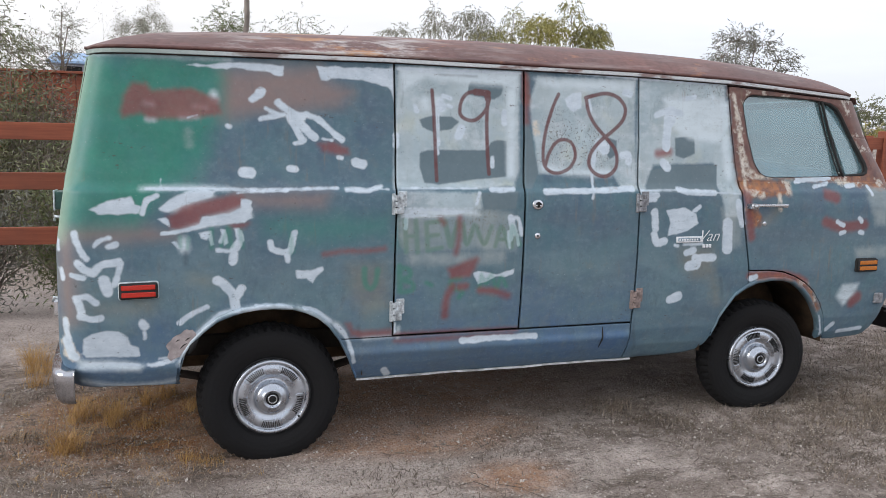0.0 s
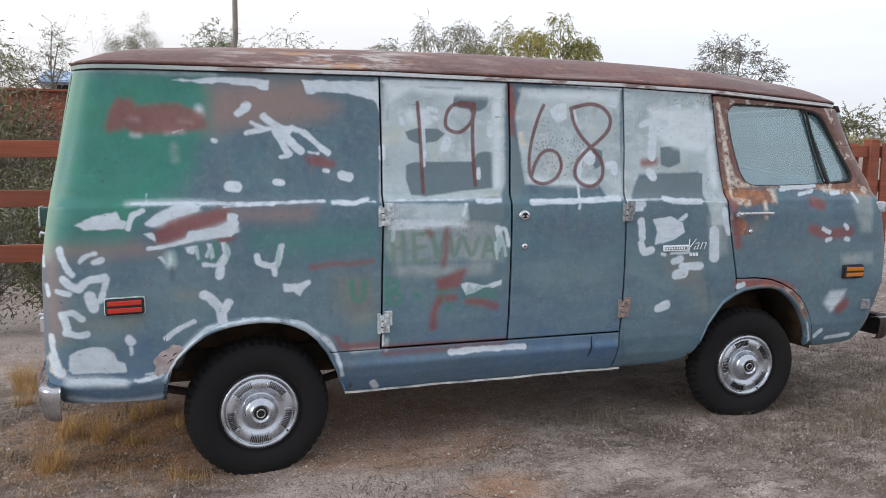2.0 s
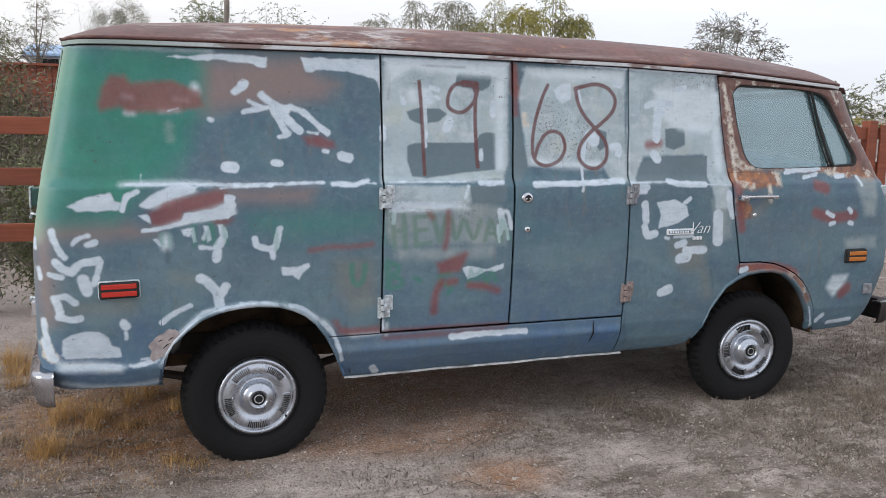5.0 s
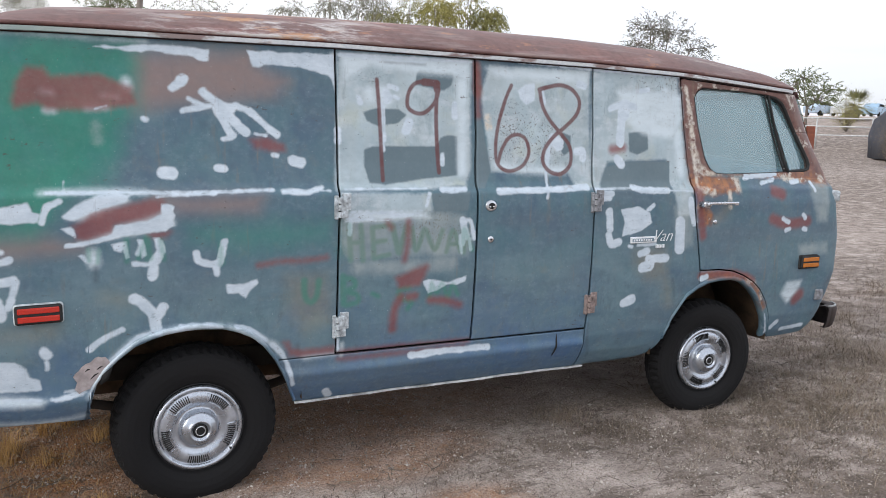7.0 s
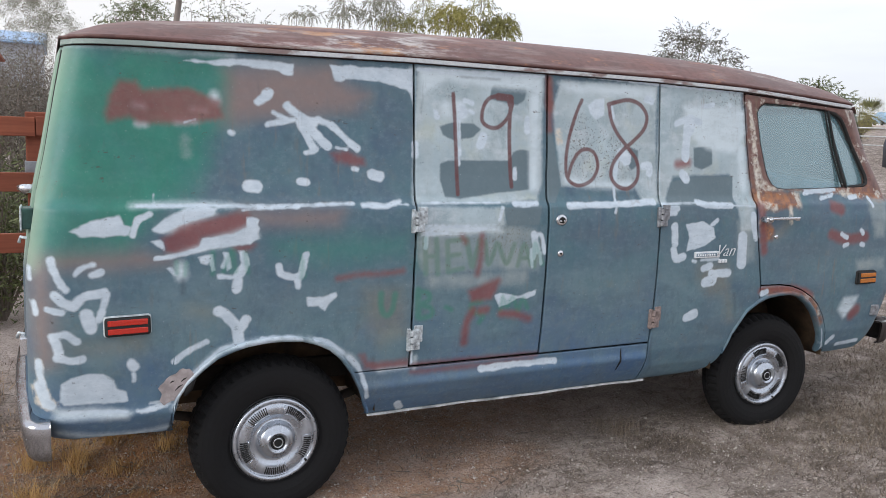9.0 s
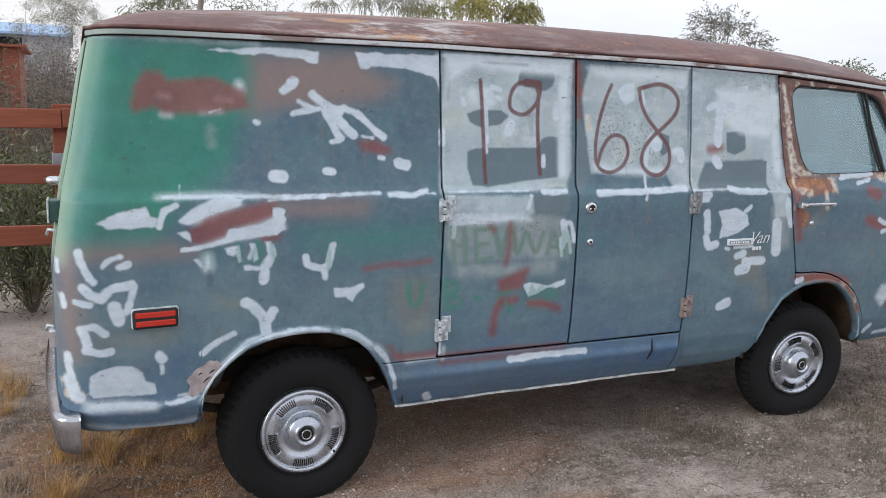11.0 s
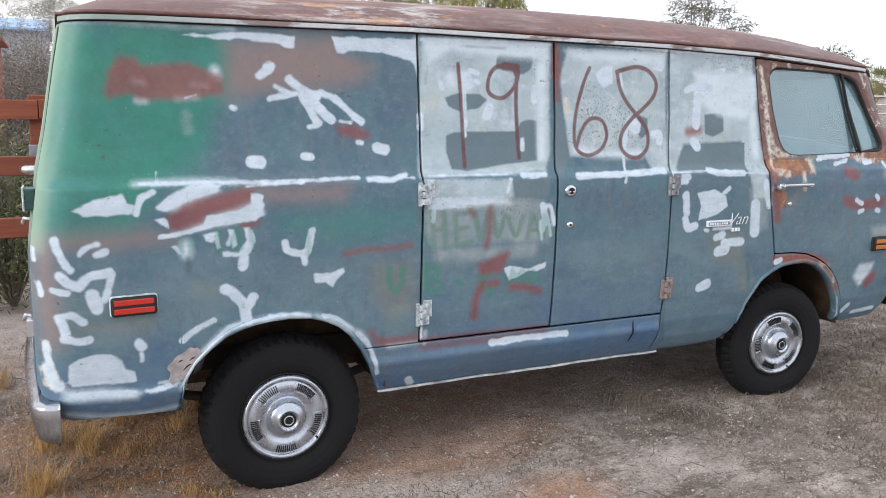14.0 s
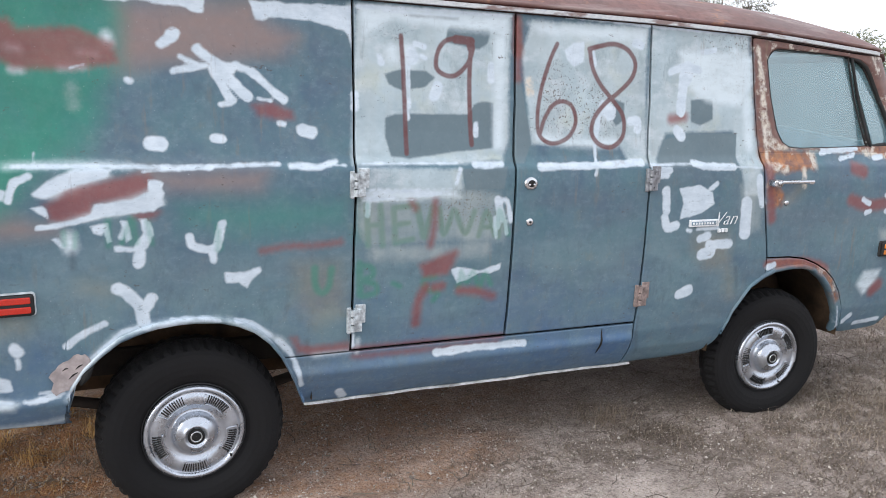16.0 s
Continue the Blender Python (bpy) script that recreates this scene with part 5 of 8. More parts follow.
for near, door in ((True, cab_door), (False, None)):
    if not near:
        X, Z = panel_grid(lambda z: door_seam(z) + 0.0055, lambda z: front_x(z) - 0.02, door_low, const(window_low), 0.05, tail=R_FRONT)
        door = sheet("cab_door", X, Z, van, False, "far cab door in primer")
    window_frame(near, door)
    one, two = split_window()
    pane("window_pane", one, near, door)
    pane("vent_pane", two, near, door)
    if near:
        # added sheet and tube behind the glass imitate its diagonal reflection
        line = np.array([(2.60 + 0.70 * t, 1.478 - 0.085 * t) for t in np.linspace(0, 1, 12)])
        V = [(x, float(skin_y(x, z)) + 0.05, z) for x, z in line] + [(x, float(skin_y(x, 1.36)) + 0.05, 1.355) for x, z in line]
        V += [(x, y + 0.01, z) for x, y, z in V]
        F = []
        for k in range(11):
            F += [(k, k + 1, k + 13, k + 12), (k + 24, k + 36, k + 37, k + 25), (k, k + 24, k + 25, k + 1)]
        part("door_trim", mesh_of("door_trim", V, F, simple("blue_reflection_tone", (0.16, 0.36, 0.52), 0.7)), None, door, "added blue sheet behind the glass, imitates a reflection")
        V, F = tube([(x, float(skin_y(x, z)) + 0.046, z) for x, z in line], 0.006, 6)
        part("trim_edge", mesh_of("trim_edge", V, F, M_GUTTER), None, door, "added pale line behind the glass, imitates a reflection")
    for name, (V, F) in (("window_divider", bar_xz(DIV_TOP, DIV_LOW, near, 0.008, 0.008)), ("window_divider", bar_xz((DIV_TOP[0] - 0.024, DIV_TOP[1]), (DIV_LOW[0] - 0.024, DIV_LOW[1]), near, 0.005, 0.012))):
        part(name, mesh_of(name, V, F, M_SEAL), None, door, "black rubber window divider")
    loop = [(x, float(skin_y(x, z)) + 0.012, z) for x, z in inner[::3]]
    if not near:
        loop = [(x, WIDTH - y, z) for x, y, z in loop]
    wide = [0.011 if (p[0] > DIV_TOP[0] + (1.81 - p[2]) * 0.48) else 0.003 for p in loop]
    V, F = tube(loop + loop[:1], wide + wide[:1], 6, False)
    part("window_seal", mesh_of("window_seal", V, F, M_SEAL), None, door, "black rubber window seal")

# far side, plain
for name, L, R, lo, hi, kw in (
    ("rear_quarter", rear_x, const(1.20), lambda x: np.where(x < 0.403, quarter_low(x), 0.38), top_edge, dict(lead=R_REAR)),
    ("front_quarter", const(1.205), lambda z: door_seam(z) - 0.0055, flat_low, top_edge, {}),
):
    X, Z = panel_grid(L, R, lo, hi, 0.03, **kw)
    sheet(name, X, Z, van, False, "far side panel in plain primer")


# roof, gutter and ends
def plan_y(x, z=1.88):
    return skin_y(np.clip(x, float(rear_x(z)), float(front_x(z)) - 0.005), np.full_like(np.asarray(x, float), z))


rx = np.concatenate([-0.758 + 0.14 * (1 - np.cos(np.linspace(0, math.pi / 2, 16))), np.linspace(-0.60, 3.19, 90), 3.475 - 0.27 * (1 - np.cos(np.linspace(math.pi / 2, 0, 18)))])
rise = np.interp(rx, [-0.758, -0.72, -0.62, -0.49, -0.2, 0.1, 0.6, 1.1, 2.2, 2.85, 3.22, 3.38, 3.475], [0, 0.03, 0.07, 0.098, 0.118, 0.127, 0.137, 0.147, 0.148, 0.140, 0.112, 0.070, 0.0])
edge_y = plan_y(rx) - 0.028
edge_z = rail_z(rx) + 0.03
V, F = [], []
ss = np.linspace(0, 1, 26) ** 1.6
across = [("lip", 0.03, -0.006), ("lip", 0.0, -0.010), ("lip", -0.002, 0.0)]
for i, x in enumerate(rx):
    row = [(x, edge_y[i] + dy, edge_z[i] + dz) for _, dy, dz in across]
    half = WIDTH / 2 - edge_y[i]
    row += [(x, edge_y[i] + s * half, edge_z[i] + rise[i] * (1 - (1 - s) ** 5)) for s in ss[1:]]
    row += [(a, WIDTH - b, c) for a, b, c in reversed(row[:-1])]
    V += row
n = len(V) // len(rx)
for i in range(len(rx) - 1):
    for j in range(n - 1):
        F.append((i * n + j, i * n + j + 1, (i + 1) * n + j + 1, (i + 1) * n + j))
F.append(tuple(range(n)))
F.append(tuple(range((len(rx) - 1) * n + n - 1, (len(rx) - 1) * n - 1, -1)))
roof = part("roof", mesh_of("roof", V, F, M_ROOF), None, van, "rust-brown roof with worn paint")


def rail(name, x0, x1, section, material, near=True, label="", z_of=None, count=120):
    """Sweeps a small section (dy, dz) along the roof edge."""
    V, F, k = [], [], len(section)
    xs = np.linspace(x0, x1, count)
    zz = (z_of or rail_z)(xs)
    yy = plan_y(xs)
    for x, y, z in zip(xs, yy, zz):
        V += [(x, (y + dy) if near else WIDTH - (y + dy), z + dz) for dy, dz in section]
    for i in range(count - 1):
        for j in range(k):
            F.append((i * k + j, i * k + (j + 1) % k, (i + 1) * k + (j + 1) % k, (i + 1) * k + j))
    F += [tuple(range(k)), tuple(range(count * k - 1, count * k - k - 1, -1))]
    return part(name, mesh_of(name, V, F, material, smooth=False), None, van, label)


GUTTER = [(-0.022, -0.001), (-0.026, 0.014), (-0.018, 0.016), (0.0, 0.011), (0.03, 0.011), (0.03, -0.001)]
for near in (True, False):
    rail("rain_gutter", -0.752, 3.45, GUTTER, M_GUTTER, near, "flaking white rain gutter")
    rail("roof_seal", -0.742, 3.44, [(0.005, -0.008), (0.005, 0.008), (0.03, 0.008), (0.03, -0.008)], M_SEAM, near, "dark gap under the roof edge")
    rail("roof_flange", -0.748, 3.44, [(-0.016, 0.0165), (-0.024, 0.020), (-0.024, 0.026), (0.03, 0.026), (0.03, 0.0165)], M_FLANGE_RED, near, "maroon flange under the roof edge")

# dark boxes added behind the skins to block light through gaps, with room for the wheels
for x0, x1, z0, z1 in ((-0.78, -0.46, 0.50, 1.30), (-0.46, 0.44, 0.80, 1.30), (0.44, 2.34, 0.44, 1.30), (2.34, 3.22, 0.84, 1.26), (3.22, 3.58, 0.50, 1.20)):
    part("inner_light_block", box(x0, x1 - 0.004, 0.135, WIDTH - 0.135, z0, z1), M_UNDER, van, "added dark box that blocks light inside the body")
part("inner_light_block", box(-0.68, 2.42, 0.125, WIDTH - 0.125, 1.304, 1.86), M_UNDER, van, "added dark box that blocks light inside the body")
for y0, y1 in ((0.065, 0.135), (WIDTH - 0.135, WIDTH - 0.065)):
    for x0, x1, z0, z1 in ((-0.74, -0.47, 0.52, 1.26), (-0.45, 0.44, 0.81, 1.26), (0.46, 2.32, 0.56, 1.26), (2.36, 3.2, 0.90, 1.25), (3.26, 3.50, 0.52, 1.2)):
        part("inner_frame", box(x0, x1, y0, y1, z0, z1), M_UNDER, van, "added dark box that blocks light behind the panel gaps")

# tail: two doors, nose, windscreen
zz = np.linspace(0.44, 1.855, 48)
for y0, y1 in ((0.225, 0.937), (0.943, WIDTH - 0.225)):
    yy = np.linspace(0, 1, 24)[:, None]
    Yg = (y0 + 0.0 * zz) + (y1 - y0) * yy
    X = rear_x(zz) - 0.002 - 0.016 * (1 - (2 * Yg / WIDTH - 1) ** 2)
    P = np.stack([X, Yg, zz + 0 * yy], -1)
    V = np.concatenate([P.reshape(-1, 3), (P + [0.035, 0, 0]).reshape(-1, 3)])
    nn, mm = P.shape[1], P.shape[0]
    F = []
    for i in range(mm - 1):
        for j in range(nn - 1):
            a = i * nn + j
            F.append((a, a + nn, a + nn + 1, a + 1))
    o = mm * nn
    loop = [j for j in range(nn)] + [i * nn + nn - 1 for i in range(1, mm)] + [(mm - 1) * nn + j for j in range(nn - 2, -1, -1)] + [i * nn for i in range(mm - 2, 0, -1)]
    for i, a in enumerate(loop):
        b = loop[(i + 1) % len(loop)]
        F.append((a, b, b + o, a + o))
    me = mesh_of("rear_door", V, F, M_PAINT)
    if y0 < 2:
        paint_on(me, np.asarray(V)[:, [0, 2]])
    part("rear_door", me, None, van, "rear door leaf in faded green primer")
for name, z0, z1, mat, dx in (("nose", 0.43, 1.24, M_PAINT, -0.004), ("windscreen", 1.25, 1.80, M_GLASS, -0.02), ("windscreen_header", 1.801, 1.84, M_ROOF, -0.01)):
    zs = np.linspace(z0, z1, 20)
    ys = np.linspace(0.20, WIDTH - 0.20, 24)
    V, F = [], []
    for k in (0, 0.02):
        for z in zs:
            for y in ys:
                bow = 0.05 * (abs(y - WIDTH / 2) / 0.74) ** 2
                V.append((float(front_x(z)) + dx - k + 0.03 - bow, y, z))
    for k in (0, 1):
        for i in range(len(zs) - 1):
            for j in range(len(ys) - 1):
                a = k * len(zs) * len(ys) + i * len(ys) + j
                f = (a, a + 1, a + 1 + len(ys), a + len(ys))
                F.append(f if k == 0 else f[::-1])
    ob = part(name, mesh_of(name, V, F, mat), None, van)
    if name == "windscreen":
        ob.visible_shadow = False

# bumpers: bent channels that wrap the corners
def bumper(name, line, height, z, material, label):
    sec = [(-0.058, 0.46), (-0.026, 0.50), (0.0, 0.495), (0.010, 0.46), (0.015, 0.38), (0.012, 0.1), (0.006, -0.2), (-0.003, -0.42), (-0.014, -0.5), (-0.035, -0.5), (-0.035, -0.47), (-0.016, -0.44), (-0.006, -0.2), (0.0, 0.1), (0.002, 0.36), (-0.006, 0.44), (-0.058, 0.42)]
    pts = [Vector((*p, 0)) for p in line]
    V, F, k = [], [], len(sec)
    for i, p in enumerate(pts):
        d = (pts[min(i + 1, len(pts) - 1)] - pts[max(i - 1, 0)]).normalized()
        nrm = Vector((d.y, -d.x, 0))
        for o, h in sec:
            q = p + nrm * o
            V.append((q.x, q.y, z + h * height))
    for i in range(len(pts) - 1):
        for j in range(k):
            F.append((i * k + j, (i + 1) * k + j, (i + 1) * k + (j + 1) % k, i * k + (j + 1) % k))
    F += [tuple(range(k - 1, -1, -1)), tuple(range((len(pts) - 1) * k, len(pts) * k))]
    return part(name, mesh_of(name, V, F, material, smooth=True), None, van, label)


def wrap(x, y0, y1, r, tail, sign):
    """A line across the van's end that turns round both corners."""
    out = ([(x - sign * (r + tail), y0)] if tail > 0 else []) + [(x - sign * r, y0)]
    for a in np.linspace(0, math.pi / 2, 9)[1:]:
        out.append((x - sign * (r - r * math.sin(a)), y0 + r - r * math.cos(a)))
    half = out + [(x, (y0 + y1) / 2)]
    return half + [(a, y0 + y1 - b) for a, b in reversed(out)]


def tail_line():
    """The rear bumper bows out behind the doors."""
    near = [(-0.824, -0.012), (-0.834, -0.012)]
    near += [(-0.905 + 0.071 * (1 - math.sin(a)), 0.07 - 0.082 * math.cos(a)) for a in np.linspace(0, math.pi / 2, 11)[1:]]
    across = [(-0.905 - 0.04 * (1 - ((y - WIDTH / 2) / (WIDTH / 2 - 0.05)) ** 2), y) for y in np.linspace(0.12, WIDTH / 2, 12)]
    half = near + across
    return half + [(a, WIDTH - b) for a, b in reversed(half[:-1])]


M_BUMPER = chrome("dulled_bumper_chrome", (0.44, 0.45, 0.48), 0.18)
M_BUMPER_F = simple("rusty_front_bumper", (0.045, 0.033, 0.03), 0.7, 0.2, 0.4, 14, 0.3)
rear_bumper = bumper("rear_bumper", list(reversed(tail_line())), 0.148, 0.463, M_BUMPER, "dulled chrome wraparound rear bumper")
front_bumper = bumper("front_bumper", wrap(3.98, 0.14, WIDTH - 0.14, 0.12, 0.03, 1), 0.14, 0.465, M_BUMPER_F, "rusty wraparound front bumper")
V, F = tube([(x, y - 0.004, 0.465 + 0.071) for x, y in wrap(3.98, 0.14, WIDTH - 0.14, 0.12, 0.03, 1)[:9]], 0.006, 6)
part("bumper_edge", mesh_of("bumper_edge", V, F, M_FLANGE), None, van, "bright worn top edge of the front bumper")
part("corner_bracket", box(3.535, 3.60, float(skin_y(3.56, 0.66)) - 0.012, float(skin_y(3.56, 0.66)) + 0.02, 0.625, 0.69, 0.008), M_HINGE_GREY, van, "blue-grey bracket on the front corner")
for x0, x1 in ((-0.90, -0.80), (3.60, 3.95)):
    for y in (0.5, WIDTH - 0.5):
        part("bumper_bracket", box(x0, x1, y - 0.03, y + 0.03, 0.43, 0.49, 0.004), M_UNDER, van, "dark steel bumper bracket")

# underside
for y in (0.45, WIDTH - 0.45):
    part("frame_rail", box(-0.8, 3.5, y - 0.04, y + 0.04, 0.46, 0.56, 0.006), M_UNDER, van, "dusty frame rail")
    for xc in (0.0, 2.754):
        pts = [(xc + t, y - 0.1, 0.47 - 0.13 * (1 - (t / 0.62) ** 2)) for t in np.linspace(-0.62, 0.62, 13)]
        V, F = tube(pts, 0.022, 6)
        part("leaf_spring", mesh_of("leaf_spring", V, F, M_UNDER), None, van, "dusty leaf spring")
for xc in (0.0, 2.754):
    V, F = tube([(xc, 0.15, 0.335), (xc, WIDTH - 0.15, 0.335)], 0.04, 12)
    part("axle", mesh_of("axle", V, F, M_UNDER), None, van, "dusty axle")

# ---- wheels ----
TYRE = [(0.178, 0.03), (0.186, 0.016), (0.198, 0.006), (0.225, -0.006), (0.252, -0.011), (0.275, -0.010), (0.296, -0.003), (0.308, 0.006), (0.317, 0.016), (0.325, 0.030), (0.330, 0.05), (0.332, 0.075), (0.325, 0.077), (0.325, 0.081), (0.332, 0.083), (0.332, 0.105), (0.325, 0.107), (0.325, 0.111), (0.332, 0.113), (0.330, 0.14), (0.325, 0.16), (0.315, 0.175), (0.285, 0.192), (0.24, 0.195), (0.19, 0.17), (0.178, 0.16)]
tv, tf = lathe(TYRE, 144)
nt = len(TYRE)
for s in range(144):
    if s % 3 == 0:
        for i in (8, 9, 10, 18, 19, 20):
            x, y, z = tv[s * nt + i]
            tv[s * nt + i] = (x * 0.978, y + (0.006 if y < 0.1 else -0.006), z * 0.978)
ME_TYRE = mesh_of("tyre", tv, tf, M_RUBBER, smooth=False)
ME_TYRE_F = mesh_of("tyre", [(x, y if y < 0.03 else 0.03 + (y - 0.03) * 0.62, z) for x, y, z in tv], tf, M_RUBBER, smooth=False)
rv, rf = lathe([(0.02, 0.06), (0.10, 0.055), (0.15, 0.03), (0.178, 0.022), (0.184, 0.010), (0.184, 0.03), (0.165, 0.06), (0.165, 0.15), (0.02, 0.15)], 48)
ME_RIM = mesh_of("wheel", rv, rf, M_WHEEL)
CAP = [(0.176, 0.018), (0.177, 0.006), (0.174, -0.001), (0.167, -0.004), (0.160, -0.001), (0.157, 0.006), (0.153, 0.009), (0.149, 0.006), (0.135, 0.001), (0.118, 0.001), (0.105, 0.006), (0.093, 0.012), (0.083, 0.013), (0.079, 0.008), (0.076, -0.002), (0.072, -0.014), (0.066, -0.022), (0.058, -0.027), (0.050, -0.031), (0.046, -0.036), (0.043, -0.039), (0.039, -0.039), (0.036, -0.035), (0.033, -0.031), (0.0005, -0.030)]
cv, cf = lathe(CAP, 96)
ME_CAP = mesh_of("hubcap", cv, cf, M_CAP)
bv, bf = lathe([(0.030, -0.029), (0.030, -0.033), (0.027, -0.035), (0.0005, -0.035)], 32)
ME_BADGE = mesh_of("hub_badge", bv, bf, M_SLOT)
gv, gf = lathe([(0.021, -0.0345), (0.021, -0.037), (0.0165, -0.037), (0.0165, -0.0345)], 32)
ME_RING = mesh_of("badge_ring", gv, gf, M_CHROME)


def vent_mesh(middle):
    bm = bmesh.new()
    for k in range(10):
        a = radians(middle + (k - 4.5) * 3.7)
        m = Matrix.Rotation(-a, 4, "Y")
        add_box(bm, 0.118, 0.147, -0.003, 0.006, -0.0017, 0.0017, 0, m)
    me = bpy.data.meshes.new("vent")
    bm.to_mesh(me)
    bm.free()
    me.materials.append(M_SLOT)
    return me


def ridge_mesh(middle):
    pts = []
    for k in range(11):
        a = radians(middle - 21 + k * 4.2)
        pts.append((0.112 * math.cos(a), 0.0, 0.112 * math.sin(a)))
    a = radians(middle + 22)
    pts.append((0.128 * math.cos(a), 0.001, 0.128 * math.sin(a)))
    pts.append((0.148 * math.cos(a), 0.002, 0.148 * math.sin(a)))
    V, F = tube(pts, 0.0032, 6)
    return mesh_of("vent_ridge", V, F, M_CAP)


VENTS = [vent_mesh(270 + 72 * k) for k in range(5)]
RIDGES = [ridge_mesh(270 + 72 * k) for k in range(5)]
for x, y, turn, flip in ((0.0, 0.06, 2, 0), (2.754, 0.06, 22, -6), (0.0, WIDTH - 0.06, 40, 180), (2.754, WIDTH - 0.06, 75, 174)):
    wheel = part("wheel", ME_RIM, None, van, "wheel with chromed hubcap and black tyre")
    wheel.matrix_basis = pose(x, y, 0.332, 0, 0, flip) @ pose(0, 0, 0, 0, turn, 0)
    part("tyre", ME_TYRE_F if x > 1 else ME_TYRE, None, wheel, "worn black tyre")
    part("hubcap", ME_CAP, None, wheel, "dulled chrome hubcap")
    part("hub_badge", ME_BADGE, None, wheel, "black round hub badge")
    part("badge_ring", ME_RING, None, wheel)
    for me in VENTS:
        part("vent", me, None, wheel, "row of black cooling slots")
    for me in RIDGES:
        part("vent_ridge", me, None, wheel)
    V, F = tube([(0.128, 0.004, -0.098), (0.128, -0.006, -0.098)], 0.005, 8)
    part("valve", mesh_of("valve", V, F, M_SLOT), None, wheel, "black tyre valve")


# ---- fittings on the near side ----
def on_side(x, z, lift=0.0):
    return float(skin_y(np.array(x), np.array(z))) - lift


def hinge(x, z, material, label):
    y = on_side(x, z)
    bm = bmesh.new()
    add_box(bm, x - 0.022, x - 0.006, y - 0.014, y + 0.004, z - 0.05, z + 0.05, 0.004)
    add_box(bm, x + 0.004, x + 0.036, y - 0.016, y + 0.004, z - 0.045, z + 0.045, 0.004)
    add_box(bm, x + 0.012, x + 0.05, y - 0.010, y + 0.004, z - 0.012, z + 0.06, 0.003)
    for k in (-0.03, 0.0, 0.03):
        V, F = tube([(x - 0.002, y - 0.016, z + k - 0.012), (x - 0.002, y - 0.016, z + k + 0.012)], 0.009, 10)
        vs = [bm.verts.new(v) for v in V]
        for f in F:
            bm.faces.new([vs[i] for i in f])
    h = part("door_hinge", bm, material, van, label)
    for dx, dz in ((0.02, 0.03), (0.02, -0.03), (-0.014, 0.0)):
        V, F = tube([(x + dx, y - 0.014, z + dz), (x + dx, y - 0.020, z + dz)], 0.006, 6)
        part("bolt", mesh_of("bolt", V, F, material, smooth=False), None, h)


hinge(0.572, 1.232, M_HINGE, "white-smeared door hinge")
hinge(0.568, 0.722, M_HINGE, "white-smeared door hinge")
hinge(1.884, 1.232, M_HINGE_GREY, "greasy grey door hinge")
hinge(1.880, 0.722, M_HINGE_RUST, "rusty door hinge")


def disc(name, x, z, r, depth, material, parent, label="", sx=1.0, base=0.0):
    y = on_side(x, z)
    V, F = lathe([(0.0005, -depth), (r * 0.75, -depth), (r, -depth * 0.6), (r, 0.004)], 28)
    V = [(x + a * sx, y - base + b, z + c) for a, b, c in V]
    return part(name, mesh_of(name, V, F, material), None, parent, label)


pull = disc("door_pull", 1.30, 1.226, 0.026, 0.010, M_CHROME, van, "chrome recessed pull cup", 1.15)
disc("pull_cup", 1.30, 1.226, 0.017, 0.012, M_SLOT, pull, "dark finger cup", 1.2)
for k in (-0.010, 0.010):
    disc("pull_peg", 1.30 + k, 1.222, 0.005, 0.015, M_CHROME, pull)
lock = disc("door_lock", 1.303, 1.071, 0.016, 0.008, M_CHROME, van, "chrome door lock")
disc("keyhole", 1.303, 1.071, 0.006, 0.010, M_SLOT, lock)
disc("door_lock", 2.686, 1.115, 0.013, 0.008, M_CHROME, van, "chrome cab door lock")

# cab door handle: a bar on two feet
hz, hx = 1.214, 2.695
hy = on_side(hx, hz)
bm = bmesh.new()
add_box(bm, hx - 0.13, hx + 0.11, hy - 0.050, hy - 0.034, hz - 0.004, hz + 0.012, 0.006)
add_box(bm, hx - 0.135, hx - 0.085, hy - 0.048, hy + 0.004, hz - 0.018, hz + 0.014, 0.008)
add_box(bm, hx + 0.080, hx + 0.112, hy - 0.046, hy + 0.004, hz - 0.010, hz + 0.010, 0.006)
handle = part("cab_door_handle", bm, M_CHROME, van, "chrome bar handle with push button")
V, F = tube([(hx - 0.11, hy - 0.046, hz), (hx - 0.11, hy - 0.056, hz)], 0.012, 14)
part("push_button", mesh_of("push_button", V, F, M_CHROME), None, handle)


M_SMEAR = simple("white_smeared_bezel", (0.52, 0.56, 0.58), 0.5, 0.1, 0.4, 30, 0.4)


def marker(x, z, w, h, lens, split, label, tilt=0.0):
    """A side marker lamp: dark bezel, pale gasket and lens bars."""
    y = on_side(x, z)
    m = Matrix.Translation((x, y, z)) @ Matrix.Rotation(radians(tilt), 4, "Y")
    base = part("marker_lamp", box(-w / 2 - 0.008, w / 2 + 0.008, -0.012, 0.012, -h / 2 - 0.008, h / 2 + 0.008, 0.010, m), M_SMEAR if x < 0 else M_SEAL, van, label)
    part("bezel", box(-w / 2 - 0.004, w / 2 + 0.004, -0.024, -0.009, -h / 2 - 0.004, h / 2 + 0.004, 0.009, m), M_SEAL, base, "black bezel")
    k = 2
    for i in range(k):
        a = -h / 2 + i * h / k + 0.005
        part("lens", box(-w / 2 + 0.006, w / 2 - 0.006, -0.028, -0.018, a, a + h / k - 0.010, 0.003, m), lens, base, split)


marker(-0.563, 0.868, 0.148, 0.062, M_RED_LENS, "red ribbed lens bar", "red rear side marker lamp in white-smeared bezel", -1.0)
marker(3.44, 0.862, 0.14, 0.066, M_AMBER, "amber ribbed lens bar", "amber front side marker lamp", 0.0)

# name badge: a slim plate and a script word
M_BADGE = simple("bright_badge_metal", (0.80, 0.83, 0.86), 0.35, 0.3, 0.12, 40)
